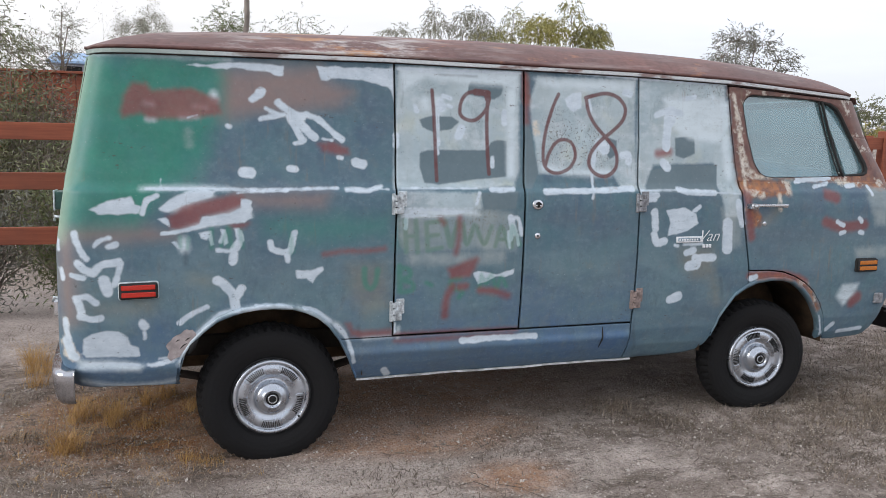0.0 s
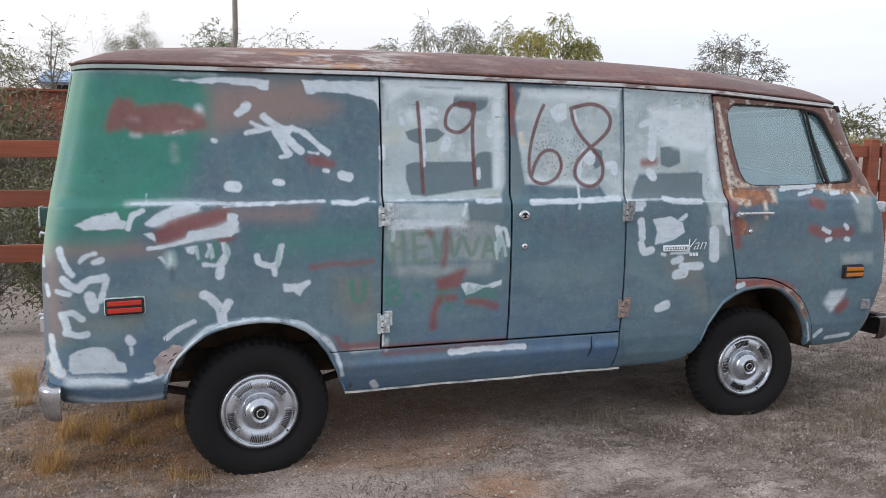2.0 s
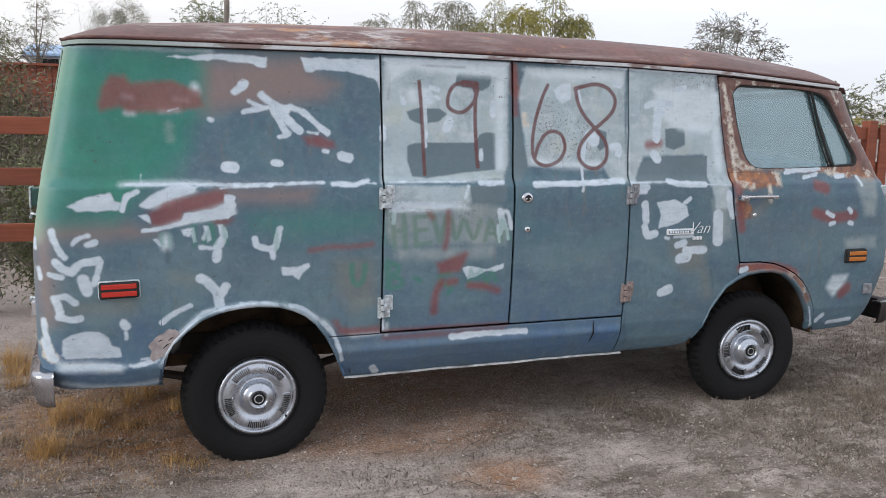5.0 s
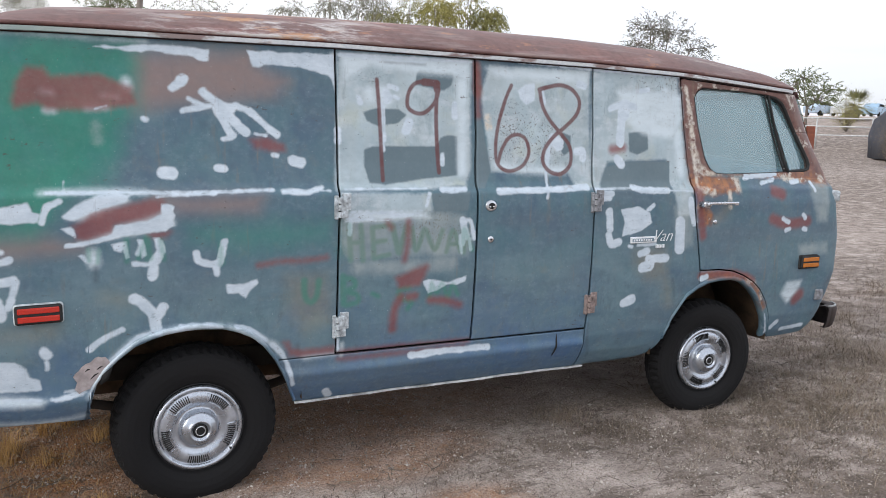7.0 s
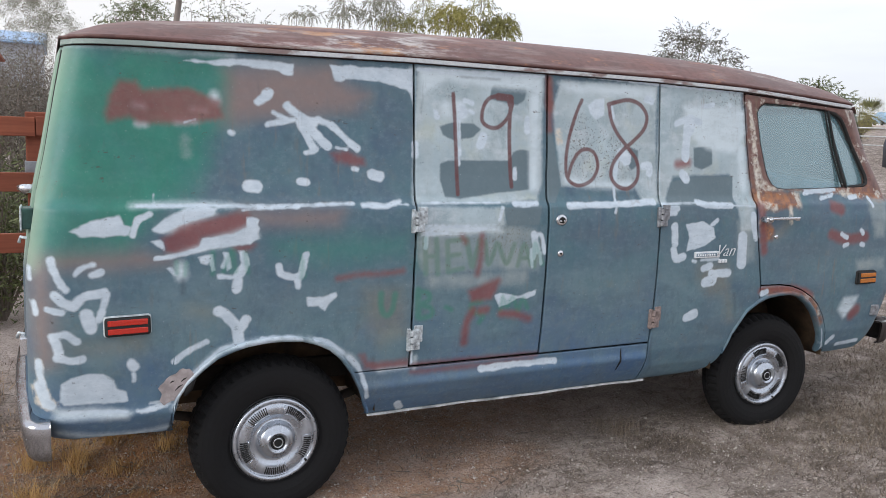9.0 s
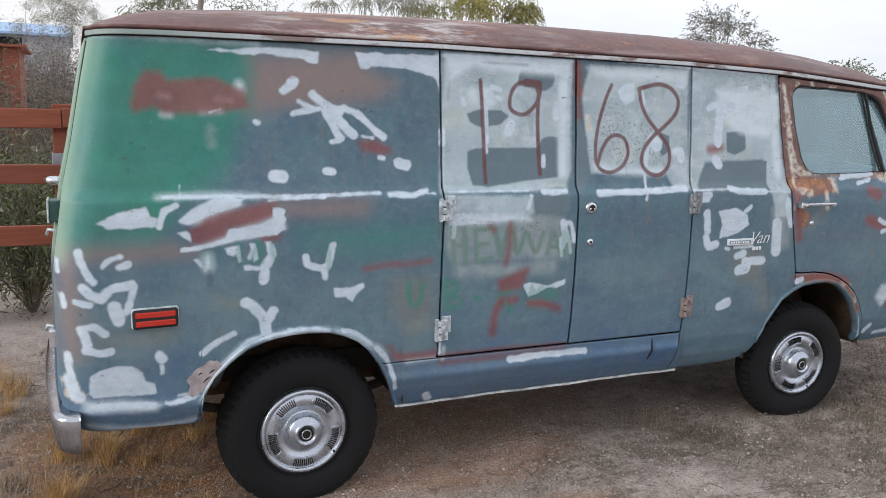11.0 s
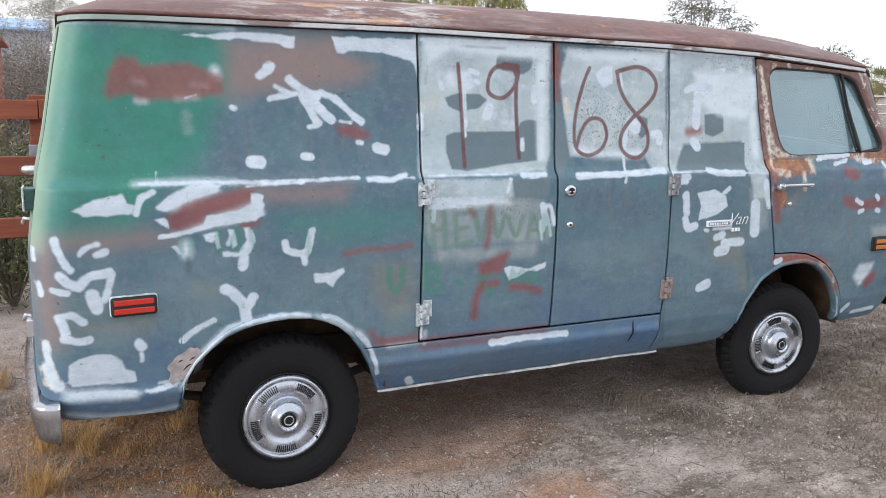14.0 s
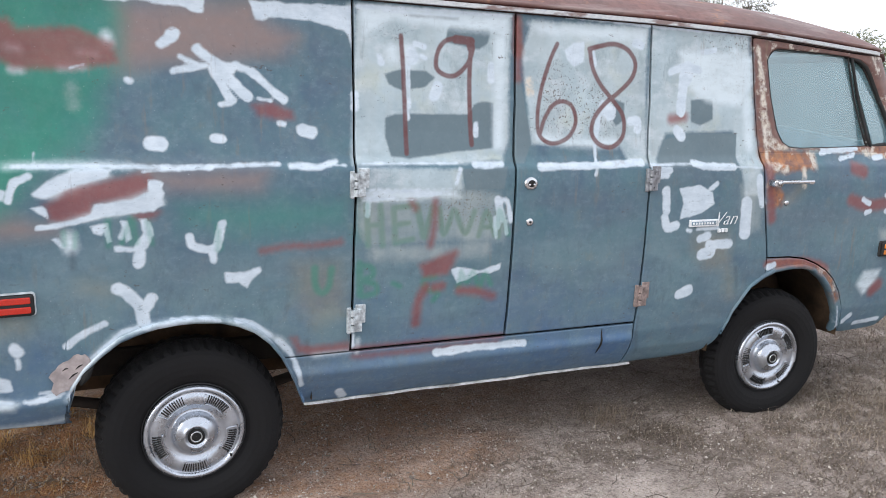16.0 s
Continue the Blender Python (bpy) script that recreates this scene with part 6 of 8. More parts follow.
by = on_side(2.2, 1.035)
part("badge_plate", box(2.118, 2.285, by - 0.010, by + 0.004, 1.020, 1.052, 0.003), M_BADGE, van, "slim bright name plate")
part("badge_inlay", box(2.126, 2.262, by - 0.0125, by - 0.009, 1.028, 1.044, 0.001), simple("blue_grey_inlay", (0.16, 0.24, 0.30), 0.6), van, "blue-grey plate inlay")
for k in range(8):
    part("badge_bar", box(2.131 + k * 0.0155, 2.140 + k * 0.0155, by - 0.0145, by - 0.012, 1.031, 1.041), M_BADGE, van)
txt = bpy.data.curves.new("script_word", "FONT")
txt.offset = -0.0012
txt.body, txt.size, txt.shear, txt.extrude, txt.bevel_depth = "Van", 0.088, 0.45, 0.001, 0.0
holder = new("script_holder", txt)
dg = bpy.context.evaluated_depsgraph_get()
word = bpy.data.meshes.new_from_object(holder.evaluated_get(dg))
bpy.data.objects.remove(holder)
word.transform(pose(2.245, by - 0.013, 1.026, 90, 0, 0))
word.materials.clear()
word.materials.append(M_BADGE)
part("badge_script", word, None, van, "bright script word")
for k in range(3):
    part("badge_figure", box(2.285 + k * 0.020, 2.298 + k * 0.020, by - 0.011, by + 0.003, 0.990, 1.008, 0.002), M_BADGE, van)

# sill flange, slit in the sill, crease behind the front wheel
V, F = [], []
for i, x in enumerate(np.linspace(0.41, 1.935, 60)):
    dip = 0.003 * math.sin(x * 9.0) + 0.002 * math.sin(x * 23)
    V += [(x, 0.100, 0.379 + dip * 0.5), (x, 0.097, 0.370 + dip * 0.5), (x, 0.112, 0.368 + dip * 0.5), (x, 0.114, 0.380 + dip * 0.5)]
for i in range(59):
    for j in range(4):
        F.append((i * 4 + j, i * 4 + (j + 1) % 4, i * 4 + 4 + (j + 1) % 4, i * 4 + 4 + j))
F += [(0, 1, 2, 3), (239, 238, 237, 236)]
part("sill_flange", mesh_of("sill_flange", V, F, M_FLANGE, smooth=False), None, van, "pale bent sill flange")
pts = [(1.70 + 0.012 * math.sin(t * 2), on_side(1.70, 0.47 + 0.11 * t, 0.001), 0.465 + 0.115 * t) for t in np.linspace(0, 1, 8)]
V, F = tube(pts, [0.001, 0.003, 0.004, 0.005, 0.005, 0.004, 0.003, 0.001], 6)
part("sill_slit", mesh_of("sill_slit", V, F, M_SLOT), None, van, "dark slit in the sill")

# rolled lips round the wheel openings
for name, fn, x0, x1 in (("rear_arch_lip", arch_rear, -0.408, 0.398), ("front_arch_lip", arch_front, 2.404, 3.178)):
    xs = (x0 + x1) / 2 + (x1 - x0) / 2 * np.sin(np.linspace(-math.pi / 2, math.pi / 2, 90))
    pts = np.array([(x, on_side(x, max(float(fn(x)), 0.43)) - 0.002, float(fn(x)) + 0.004) for x in xs])
    V, F = [], []
    for x, y, z in pts:
        V += [(x, y - 0.010, z + 0.016), (x, y - 0.013, z + 0.004), (x, y - 0.006, z - 0.006), (x, y + 0.03, z - 0.008), (x, y + 0.03, z + 0.012)]
    for i in range(len(pts) - 1):
        for j in range(5):
            F.append((i * 5 + j, i * 5 + (j + 1) % 5, i * 5 + 5 + (j + 1) % 5, i * 5 + 5 + j))
    F += [(0, 1, 2, 3, 4), tuple(range(len(pts) * 5 - 1, len(pts) * 5 - 6, -1))]
    me = mesh_of(name, V, F, M_PAINT)
    paint_on(me, np.array(V)[:, [0, 2]])
    part(name, me, None, van, "rolled wheel arch lip with paint smears")
for xc, r0, hi in ((0.0, 0.43, 0.78), (2.78, 0.43, 0.82)):
    for y0, y1 in ((0.06, 0.44), (WIDTH - 0.44, WIDTH - 0.06)):
        V, F = [], []
        for k in range(25):
            a = math.pi * k / 24
            V += [(xc + r0 * math.cos(a), y, 0.40 + (hi - 0.40) * math.sin(a) ** 0.8) for y in (y0, y1)]
        for k in range(24):
            F.append((2 * k, 2 * k + 1, 2 * k + 3, 2 * k + 2))
        F.append(tuple(2 * k + (1 if y0 < 0.5 else 0) for k in range(25)))
        part("wheel_housing", mesh_of("wheel_housing", V, F, M_MUD), None, van, "mud-brown wheel housing")

# rear corner: peeled filler flap, door hinges and handle on the tail
fx, fz = -0.405, 0.63
bm = bmesh.new()
ring = [(0.066 * (1 + 0.16 * math.sin(3 * a + 0.5) + 0.09 * math.sin(7 * a)) * math.cos(a), 0.061 * (1 + 0.12 * math.sin(2 * a) + 0.08 * math.sin(9 * a + 1)) * math.sin(a)) for a in np.linspace(0, 2 * math.pi, 28, endpoint=False)]
pts = [(-0.398 + 0.9 * u + 0.25 * w, 0.618 + w + 0.25 * u) for u, w in ring]
pts = [(min(x, -0.332 - max(0, 0.645 - z) * 0.62), z) for x, z in pts]
n = len(pts)
vs = [bm.verts.new((x, on_side(x, z, 0.006), z)) for x, z in pts] + [bm.verts.new((x, on_side(x, z, 0.001), z)) for x, z in pts]
bm.faces.new(vs[:n])
for i in range(n):
    bm.faces.new((vs[i], vs[i + n], vs[(i + 1) % n + n], vs[(i + 1) % n]))
part("filler_flap", bm, simple("pink_grey_filler", (0.37, 0.325, 0.32), 0.8, 0, 0.25, 30, 0.4), van, "flaking pink-grey filler patch")
V, F = tube([(-0.365, on_side(-0.365, 0.58, 0.004), 0.575), (-0.35, on_side(-0.35, 0.6, 0.004), 0.605), (-0.325, on_side(-0.33, 0.63, 0.004), 0.642)], [0.005, 0.017, 0.005], 6)
for a, b in (((-0.40, 0.60), (-0.372, 0.622)), ((-0.418, 0.632), (-0.40, 0.64)), ((-0.378, 0.634), (-0.356, 0.648))):
    V2, F2 = tube([(x, on_side(x, z, 0.0065), z) for x, z in (a, ((a[0] + b[0]) / 2, (a[1] + b[1]) / 2 + 0.003), b)], [0.001, 0.003, 0.001], 5)
    part("filler_crack", mesh_of("filler_crack", V2, F2, M_SLOT), None, van, "dark crack in the filler")
part("rust_hole", mesh_of("rust_hole", V, F, M_SLOT), None, van, "dark rusted gap")
M_TAIL = simple("dark_green_bracket", (0.035, 0.10, 0.085), 0.5, 0, 0.3, 30, 0.2)
for z, w in ((1.33, 0.05), (1.245, 0.06), (1.16, 0.04), (0.80, 0.05)):
    xr = float(rear_x(z))
    if w == 0.06:
        part("plate_bracket", box(xr - 0.038, xr + 0.006, 0.20, 0.30, z - 0.045, z + 0.032, 0.006), M_TAIL, van, "dark green bracket with white edge")
        part("bracket_edge", box(xr - 0.042, xr - 0.034, 0.196, 0.304, z - 0.05, z + 0.037, 0.003), M_HINGE, van, "white-smeared bracket edge")
    elif z > 1.3:
        z = 1.30
        V, F = tube([(xr + 0.01, 0.80, z), (xr - 0.055, 0.80, z + 0.004), (xr - 0.07, 0.86, z + 0.002)], [0.02, 0.018, 0.012], 10)
        part("tail_handle", mesh_of("tail_handle", V, F, M_CHROME), None, van, "chrome tail door handle")
        part("handle_foot", box(xr - 0.02, xr + 0.01, 0.76, 0.88, z - 0.03, z + 0.03, 0.006), M_CHROME, van)
    else:
        V, F = tube([(xr + 0.01, 0.24, z), (xr - 0.03, 0.26, z + 0.006), (xr - 0.036, 0.27, z - 0.015)], 0.006, 8)
        part("tail_catch", mesh_of("tail_catch", V, F, M_HINGE), None, van, "pale wire catch")
part("tail_hinge", box(-0.918, -0.885, 0.20, 0.27, 0.73, 0.80, 0.006), M_CHROME, van, "pale tail door hinge")
V, F = tube([(float(rear_x(z)) + 0.001, 0.222, z) for z in np.linspace(1.34, 1.845, 20)], np.linspace(0.002, 0.006, 20).tolist(), 6)
part("tail_door_gap", mesh_of("tail_door_gap", V, F, M_SEAL), None, van, "dark gap beside the tail door")
V, F = tube([(float(rear_x(z)) + 0.002, 0.222, z) for z in np.linspace(0.52, 1.30, 24)], 0.003, 6)
part("tail_door_gap", mesh_of("tail_door_gap", V, F, M_SEAL), None, van, "dark gap beside the tail door")
# mirror foot on the front corner
part("mirror_foot", box(3.60, 3.71, 0.03, 0.11, 1.205, 1.270, 0.012), M_HINGE, van, "white mirror bracket on the front corner")

# ---- ground ----
rng = np.random.default_rng(5)


def lift(x, y):
    """Level round the van, rising gently far out."""
    r = np.hypot(np.asarray(x, float) - 1.0, np.asarray(y, float))
    side = np.clip((np.asarray(x, float) - 26.0) / 8.0, 0, 1)
    return 0.036 + 0.028 * np.clip(r - 9.0, 0, 90) + 0.085 * np.clip(r - 37.0, 0, 20) * side


def bumps(x, y):
    x, y = np.asarray(x, float), np.asarray(y, float)
    near = np.exp(-((np.hypot(x - 1, y + 1) / 9.0) ** 2))
    b = 0.012 * np.sin(x * 2.1 + 0.6 * np.sin(y * 1.7)) * np.sin(y * 2.6 + x * 0.5) + 0.008 * np.sin(x * 5.3 + y * 3.1) + 0.006 * np.sin(y * 7.7 - x * 2.2)
    return b * near - 0.004


def stretch_axis(lo, hi, step, far):
    core = np.arange(lo, hi, step)
    grow, out, d = step, [], 0.0
    while d < far:
        grow *= 1.16
        d += grow
        out.append(d)
    out = np.array(out)
    return np.concatenate([lo - out[::-1], core, core[-1] + out])


gx, gy = stretch_axis(-3.6, 8.0, 0.035, 2600), stretch_axis(-4.5, 3.2, 0.035, 2600)
GX, GY = np.meshgrid(gx, gy)
GZ = lift(GX, GY) + bumps(GX, GY)
fine = np.exp(-((np.hypot(GX - 1, GY + 1) / 7.0) ** 2))
GZ += fine * rng.normal(0, 0.0035, GX.shape)
nx_, ny_ = len(gx), len(gy)
i, j = np.meshgrid(np.arange(ny_ - 1), np.arange(nx_ - 1), indexing="ij")
a = (i * nx_ + j).ravel()
me = mesh_of("ground", np.stack([GX, GY, GZ], -1).reshape(-1, 3), np.stack([a, a + 1, a + 1 + nx_, a + nx_], -1).tolist(), M_ROAD)
rusty = np.clip(1.5 - np.hypot((GX + 0.45) / 0.72, (GY - 0.80) / 0.62), 0, 0.85)
rusty = np.maximum(rusty, np.clip(1.2 - np.hypot((GX - 0.6) / 1.3, (GY - 0.9) / 0.7), 0, 0.6))
rusty = np.maximum(rusty, np.clip(1.1 - np.hypot((GX - 1.02) / 0.30, (GY + 0.43) / 0.2), 0, 0.75))
rusty = np.maximum(rusty, np.clip(1.35 - np.hypot((GX - 0.72) / 0.62, (GY - 0.22) / 0.30), 0, 0.55))
litter = np.zeros_like(GX)
for cx, cy, sx, sy, k in ((3.2, -0.25, 0.9, 0.45, 1.0), (2.2, 0.2, 0.9, 0.3, 0.6), (4.4, 0.6, 1.0, 0.8, 1.0), (2.3, -0.9, 0.9, 0.35, 0.85), (1.2, -0.55, 0.5, 0.25, 0.6), (1.2, 0.5, 0.8, 0.2, 0.3), (-0.7, 0.05, 0.6, 0.3, 0.95), (-1.5, 1.0, 0.9, 1.0, 0.9), (6.0, 0.5, 2.2, 1.8, 0.8), (0.0, -0.6, 0.6, 0.25, 0.5), (9.0, 2.0, 4.0, 3.0, 0.8), (20, 9, 9, 6, 0.9), (36, 20, 16, 12, 0.9), (3.0, -1.0, 0.7, 0.35, 1.0), (3.8, -0.5, 0.7, 0.5, 1.0), (3.4, 0.3, 0.5, 0.35, 1.0), (1.9, -0.1, 0.8, 0.16, 0.9), (1.5, -0.75, 0.8, 0.2, 0.75), (-0.9, 0.3, 0.5, 0.3, 0.9), (3.6, -1.1, 0.8, 0.45, 1.0), (2.1, 0.05, 0.5, 0.12, 1.0)):
    litter = np.maximum(litter, k * np.exp(-0.5 * (((GX - cx) / sx) ** 2 + ((GY - cy) / sy) ** 2) * 0.7))
me.attributes.new("rusty", "FLOAT", "POINT").data.foreach_set("value", rusty.ravel().astype(np.float32))
me.attributes.new("litter", "FLOAT", "POINT").data.foreach_set("value", litter.ravel().astype(np.float32))
tagged(new("ground", me), "pale gravelly dirt with dry weeds and rusty soil", "ground", kind="structure")


def ground_at(x, y):
    return lift(x, y) + bumps(x, y)


def stuff(name, V, F, material, label, category, smooth=False):
    return tagged(new(name, mesh_of(name, V, F, material, smooth)), label, category, kind="stuff")


# gravel: small uneven stones, thickest on the bare track in front of the van
V, F = [], []
oct_v = np.array([(1, 0, 0), (-1, 0, 0), (0, 1, 0), (0, -1, 0), (0, 0, 1), (0, 0, -1)], float)
oct_f = [(0, 2, 4), (2, 1, 4), (1, 3, 4), (3, 0, 4), (2, 0, 5), (1, 2, 5), (3, 1, 5), (0, 3, 5)]
count = 76000
sx, sy = rng.uniform(-1.6, 4.6, count), rng.uniform(-1.5, 1.6, count)
sx[::5], sy[::5] = rng.uniform(-3, 9, len(sx[::5])), rng.uniform(-2.4, 3.0, len(sx[::5]))
size = np.minimum(0.011, 0.0027 * np.exp(rng.normal(0, 0.45, count)))
turn = rng.uniform(0, 6.3, count)
o = oct_v[None] * (rng.uniform(0.55, 1.4, (count, 1, 3)) * size[:, None, None])
o[..., 2] *= 0.75
tilt = rng.normal(0, 0.5, count)[:, None]
o = np.stack([o[..., 0] * np.cos(turn)[:, None] - o[..., 1] * np.sin(turn)[:, None], o[..., 0] * np.sin(turn)[:, None] + o[..., 1] * np.cos(turn)[:, None], o[..., 2] + o[..., 0] * tilt], -1)
o += np.stack([sx, sy, ground_at(sx, sy) + size * 0.25], -1)[:, None]
V = o.reshape(-1, 3)
F = (np.arange(count)[:, None, None] * 6 + np.array(oct_f)[None]).reshape(-1, 3).tolist()
stuff("gravel", V, F, M_STONE, "small pale gravel stones scattered on the dirt", "gravel")


def blades(cx, cy, count, height, spread, lean, out, width=0.0022):
    """A tuft: bent blades that fan out from one root."""
    V, F = out
    for _ in range(count):
        a, h = rng.uniform(0, 6.283), height * rng.uniform(0.45, 1.1)
        bx, by = cx + rng.normal(0, spread * 0.4), cy + rng.normal(0, spread * 0.4)
        z = float(ground_at(bx, by)) - 0.004
        l = lean * rng.uniform(0.2, 1.2) * h
        dx, dy = math.cos(a) * l, math.sin(a) * l
        px, py = -math.sin(a) * width, math.cos(a) * width
        n0 = len(V)
        V += [(bx - px, by - py, z), (bx + px, by + py, z), (bx + dx * 0.4 + px * 0.8, by + dy * 0.4 + py * 0.8, z + h * 0.6), (bx + dx * 0.4 - px * 0.8, by + dy * 0.4 - py * 0.8, z + h * 0.6), (bx + dx, by + dy, z + h)]
        F += [(n0, n0 + 1, n0 + 2, n0 + 3), (n0 + 3, n0 + 2, n0 + 4)]


# golden grass by the tail and under it
gold = ([], [])
for _ in range(170):
    x, y = rng.normal(-0.8, 0.4), rng.normal(0.75, 0.55)
    if -0.36 < x < 0.36 and 0.03 < y < 0.3:
        continue
    blades(x, y, rng.integers(8, 20), rng.uniform(0.02, 0.05), 0.09, 1.9, gold, 0.0010)
for x, y, h in ((-1.25, 1.9, 0.24), (-1.15, 1.83, 0.22), (-1.2, 1.55, 0.18), (-0.93, 0.41, 0.19), (-0.90, 0.46, 0.15), (-0.87, 0.95, 0.17), (-0.92, 0.85, 0.18), (-0.74, 0.76, 0.15), (-0.72, 0.88, 0.16), (-0.57, 1.04, 0.15), (-0.47, 1.11, 0.15), (-0.58, 0.70, 0.10), (-0.33, 0.85, 0.12), (-0.38, 0.16, 0.06), (-0.28, 0.10, 0.05), (-1.5, 1.4, 0.18), (-1.3, 2.1, 0.2), (-0.2, 1.1, 0.1)):
    blades(x, y, 120, h * 0.85, 0.08, 1.0, gold, 0.0010)
stuff("golden_grass", *gold, M_GOLD, "tufts of golden dry grass by the van's tail", "dry grass")

# grey weeds in drifts
grey = ([], [])


def drift(cx, cy, sx, sy, count, h0, h1, thick):
    for _ in range(count):
        x, y = rng.normal(cx, sx), rng.normal(cy, sy)
        if math.hypot(x + 0.3, y + 3.1) < 1.2 or y < -4.4:
            continue
        blades(x, y, int(rng.integers(*thick)), rng.uniform(h0, h1) * 0.8, 0.15, 2.6, grey, 0.0014)


drift(-0.8, 0.05, 0.5, 0.25, 120, 0.02, 0.06, (10, 26))
drift(3.3, -0.15, 0.6, 0.3, 150, 0.02, 0.07, (10, 28))
drift(2.2, 0.40, 0.8, 0.2, 110, 0.02, 0.06, (10, 24))
drift(4.4, 0.6, 0.9, 0.6, 260, 0.03, 0.10, (10, 28))
drift(1.2, 0.5, 0.8, 0.2, 70, 0.015, 0.05, (6, 16))
drift(5.8, 0.8, 1.4, 1.0, 260, 0.03, 0.12, (10, 26))
drift(-1.6, 1.4, 0.7, 0.8, 200, 0.03, 0.10, (10, 26))
drift(8.5, 1.5, 2.0, 2.0, 260, 0.04, 0.16, (10, 24))
drift(3.4, -0.1, 0.7, 0.35, 150, 0.02, 0.06, (14, 34))
drift(-0.2, 0.9, 0.5, 0.4, 120, 0.015, 0.05, (10, 26))
stuff("dry_weeds", *grey, M_GREY, "low grey-brown dry weeds on the dirt", "weeds")

mats = ([], [])
for cx, cy, sx_, sy_, n_ in ((2.6, -0.05, 0.7, 0.25, 22), (3.5, -0.2, 0.5, 0.3, 26), (1.6, -0.15, 0.7, 0.2, 12), (2.05, 0.06, 0.35, 0.08, 22), (2.3, -0.65, 0.35, 0.15, 9), (3.7, -0.95, 0.4, 0.25, 20), (4.4, 0.4, 0.7, 0.5, 34), (3.0, -0.8, 0.6, 0.3, 18), (6.0, 0.8, 1.2, 0.8, 50), (1.0, -0.5, 0.8, 0.3, 12), (-0.9, 0.2, 0.4, 0.4, 16), (-1.5, 1.2, 0.6, 0.7, 24), (9.0, 1.5, 2.0, 1.6, 70)):
    for _ in range(n_):
        r_ = rng.uniform(0.05, 0.14) * (1 + max(0, cx - 4) * 0.12)
        blades(rng.normal(cx, sx_), rng.normal(cy, sy_), int(2600 * r_ * r_ + 60), rng.uniform(0.010, 0.026), r_ * 2.2, 1.6, mats, 0.0022)
stuff("weed_mats", *mats, M_MAT, "flat dark mats of dead weeds on the dirt", "weeds")
tan = ([], [])
for cx, cy, sx_, sy_, n_, h0, h1 in ((3.4, -0.75, 0.35, 0.25, 22, 0.03, 0.08), (4.1, -0.2, 0.5, 0.4, 36, 0.04, 0.11), (5.0, 0.4, 0.8, 0.7, 60, 0.04, 0.13), (2.9, -0.45, 0.3, 0.2, 8, 0.02, 0.05), (-1.1, 0.5, 0.3, 0.4, 26, 0.03, 0.09), (7.5, 1.2, 1.6, 1.5, 90, 0.05, 0.16), (3.55, 0.05, 0.2, 0.15, 10, 0.06, 0.13), (1.95, 0.2, 0.1, 0.1, 4, 0.08, 0.12)):
    for _ in range(n_):
        blades(rng.normal(cx, sx_), rng.normal(cy, sy_), int(rng.integers(26, 60)), rng.uniform(h0, h1) * 0.9, 0.15, 1.9, tan, 0.0012)
stuff("tan_weeds", *tan, M_TAN, "tan dry weed clumps on the dirt", "weeds")

# fallen twigs
tw = ([], [])
for _ in range(420):
    x, y = rng.uniform(-1.8, 5), rng.uniform(-1.3, 2.0)
    a, l = rng.uniform(0, 6.28), rng.uniform(0.03, 0.14)
    z = float(ground_at(x, y)) + 0.004
    pts = [(x, y, z), (x + math.cos(a) * l * 0.5, y + math.sin(a) * l * 0.5, z + rng.uniform(0, 0.02)), (x + math.cos(a + 0.3) * l, y + math.sin(a + 0.3) * l, z + rng.uniform(0, 0.03))]
    v, f = tube(pts, [0.0022, 0.0018, 0.001], 4, False)
    n0 = len(tw[0])
    tw[0].extend(v)
    tw[1].extend(tuple(n0 + q for q in g) for g in f)
stuff("twigs", *tw, M_LEAF["dry"], "fallen dry twigs on the dirt", "twigs")


# ---- ranch fence behind the van ----
FENCE_Y = 2.70
POSTS = (-5.65, -3.25, -0.865, 1.55, 3.95, 6.26, 6.53)
RAILS = ((1.475, 1.595), (1.125, 1.245), (0.735, 0.86))
fence = thing("ranch_fence", "rust-red painted three-rail board fence behind the van", "fence", (0, FENCE_Y, 0))
for k, x in enumerate(POSTS):
    w = 0.065 if x < 6 else 0.055
    post = part("post", box(x - w, x + w, 0.0, 0.11, -0.2, 1.64 if x < 6 else 1.74 - 0.05 * (k % 2), 0.008), M_BOARD, fence)
    if abs(x + 0.865) < 0.01:
        part("post_bracket", box(x - 0.075, x + 0.03, -0.012, 0.12, 1.245, 1.33, 0.006), simple("galvanised_sleeve", (0.30, 0.31, 0.33), 0.5, 0.5), post, "grey metal sleeve on the post")
for a, b in zip(POSTS[:-2], (*POSTS[1:-2], 6.60)):
    for z0, z1 in RAILS:
        dz = 0.014 + rng.normal(0, 0.005) + (0.06 if a > 3 else 0)
        part("rail", box(a - 0.004, b - 0.008, -0.042, -0.002, z0 + dz, z1 + dz, 0.005), M_BOARD, fence)
for x in (6.44, 6.60):
    part("plank", box(x - 0.055, x + 0.055, -0.075, -0.048, 0.4, 1.70, 0.005), M_BOARD, fence, "upright plank nailed to the fence end")


# ---- plants ----
def leaves(centres, count, size, droop, spread, out, long=2.2):
    V, F = out
    for c in centres:
        for _ in range(count):
            p = np.array(c) + rng.normal(0, spread, 3)
            d = rng.normal(0, 1, 3)
            d[2] -= droop
            d /= np.linalg.norm(d)
            s = np.cross(d, rng.normal(0, 1, 3))
            s /= np.linalg.norm(s) + 1e-9
            l, w = size * rng.uniform(0.6, 1.3) * long, size * rng.uniform(0.3, 0.55)
            n0 = len(V)
            V += [tuple(p), tuple(p + d * l * 0.5 + s * w), tuple(p + d * l), tuple(p + d * l * 0.5 - s * w)]
            F.append((n0, n0 + 1, n0 + 2, n0 + 3))


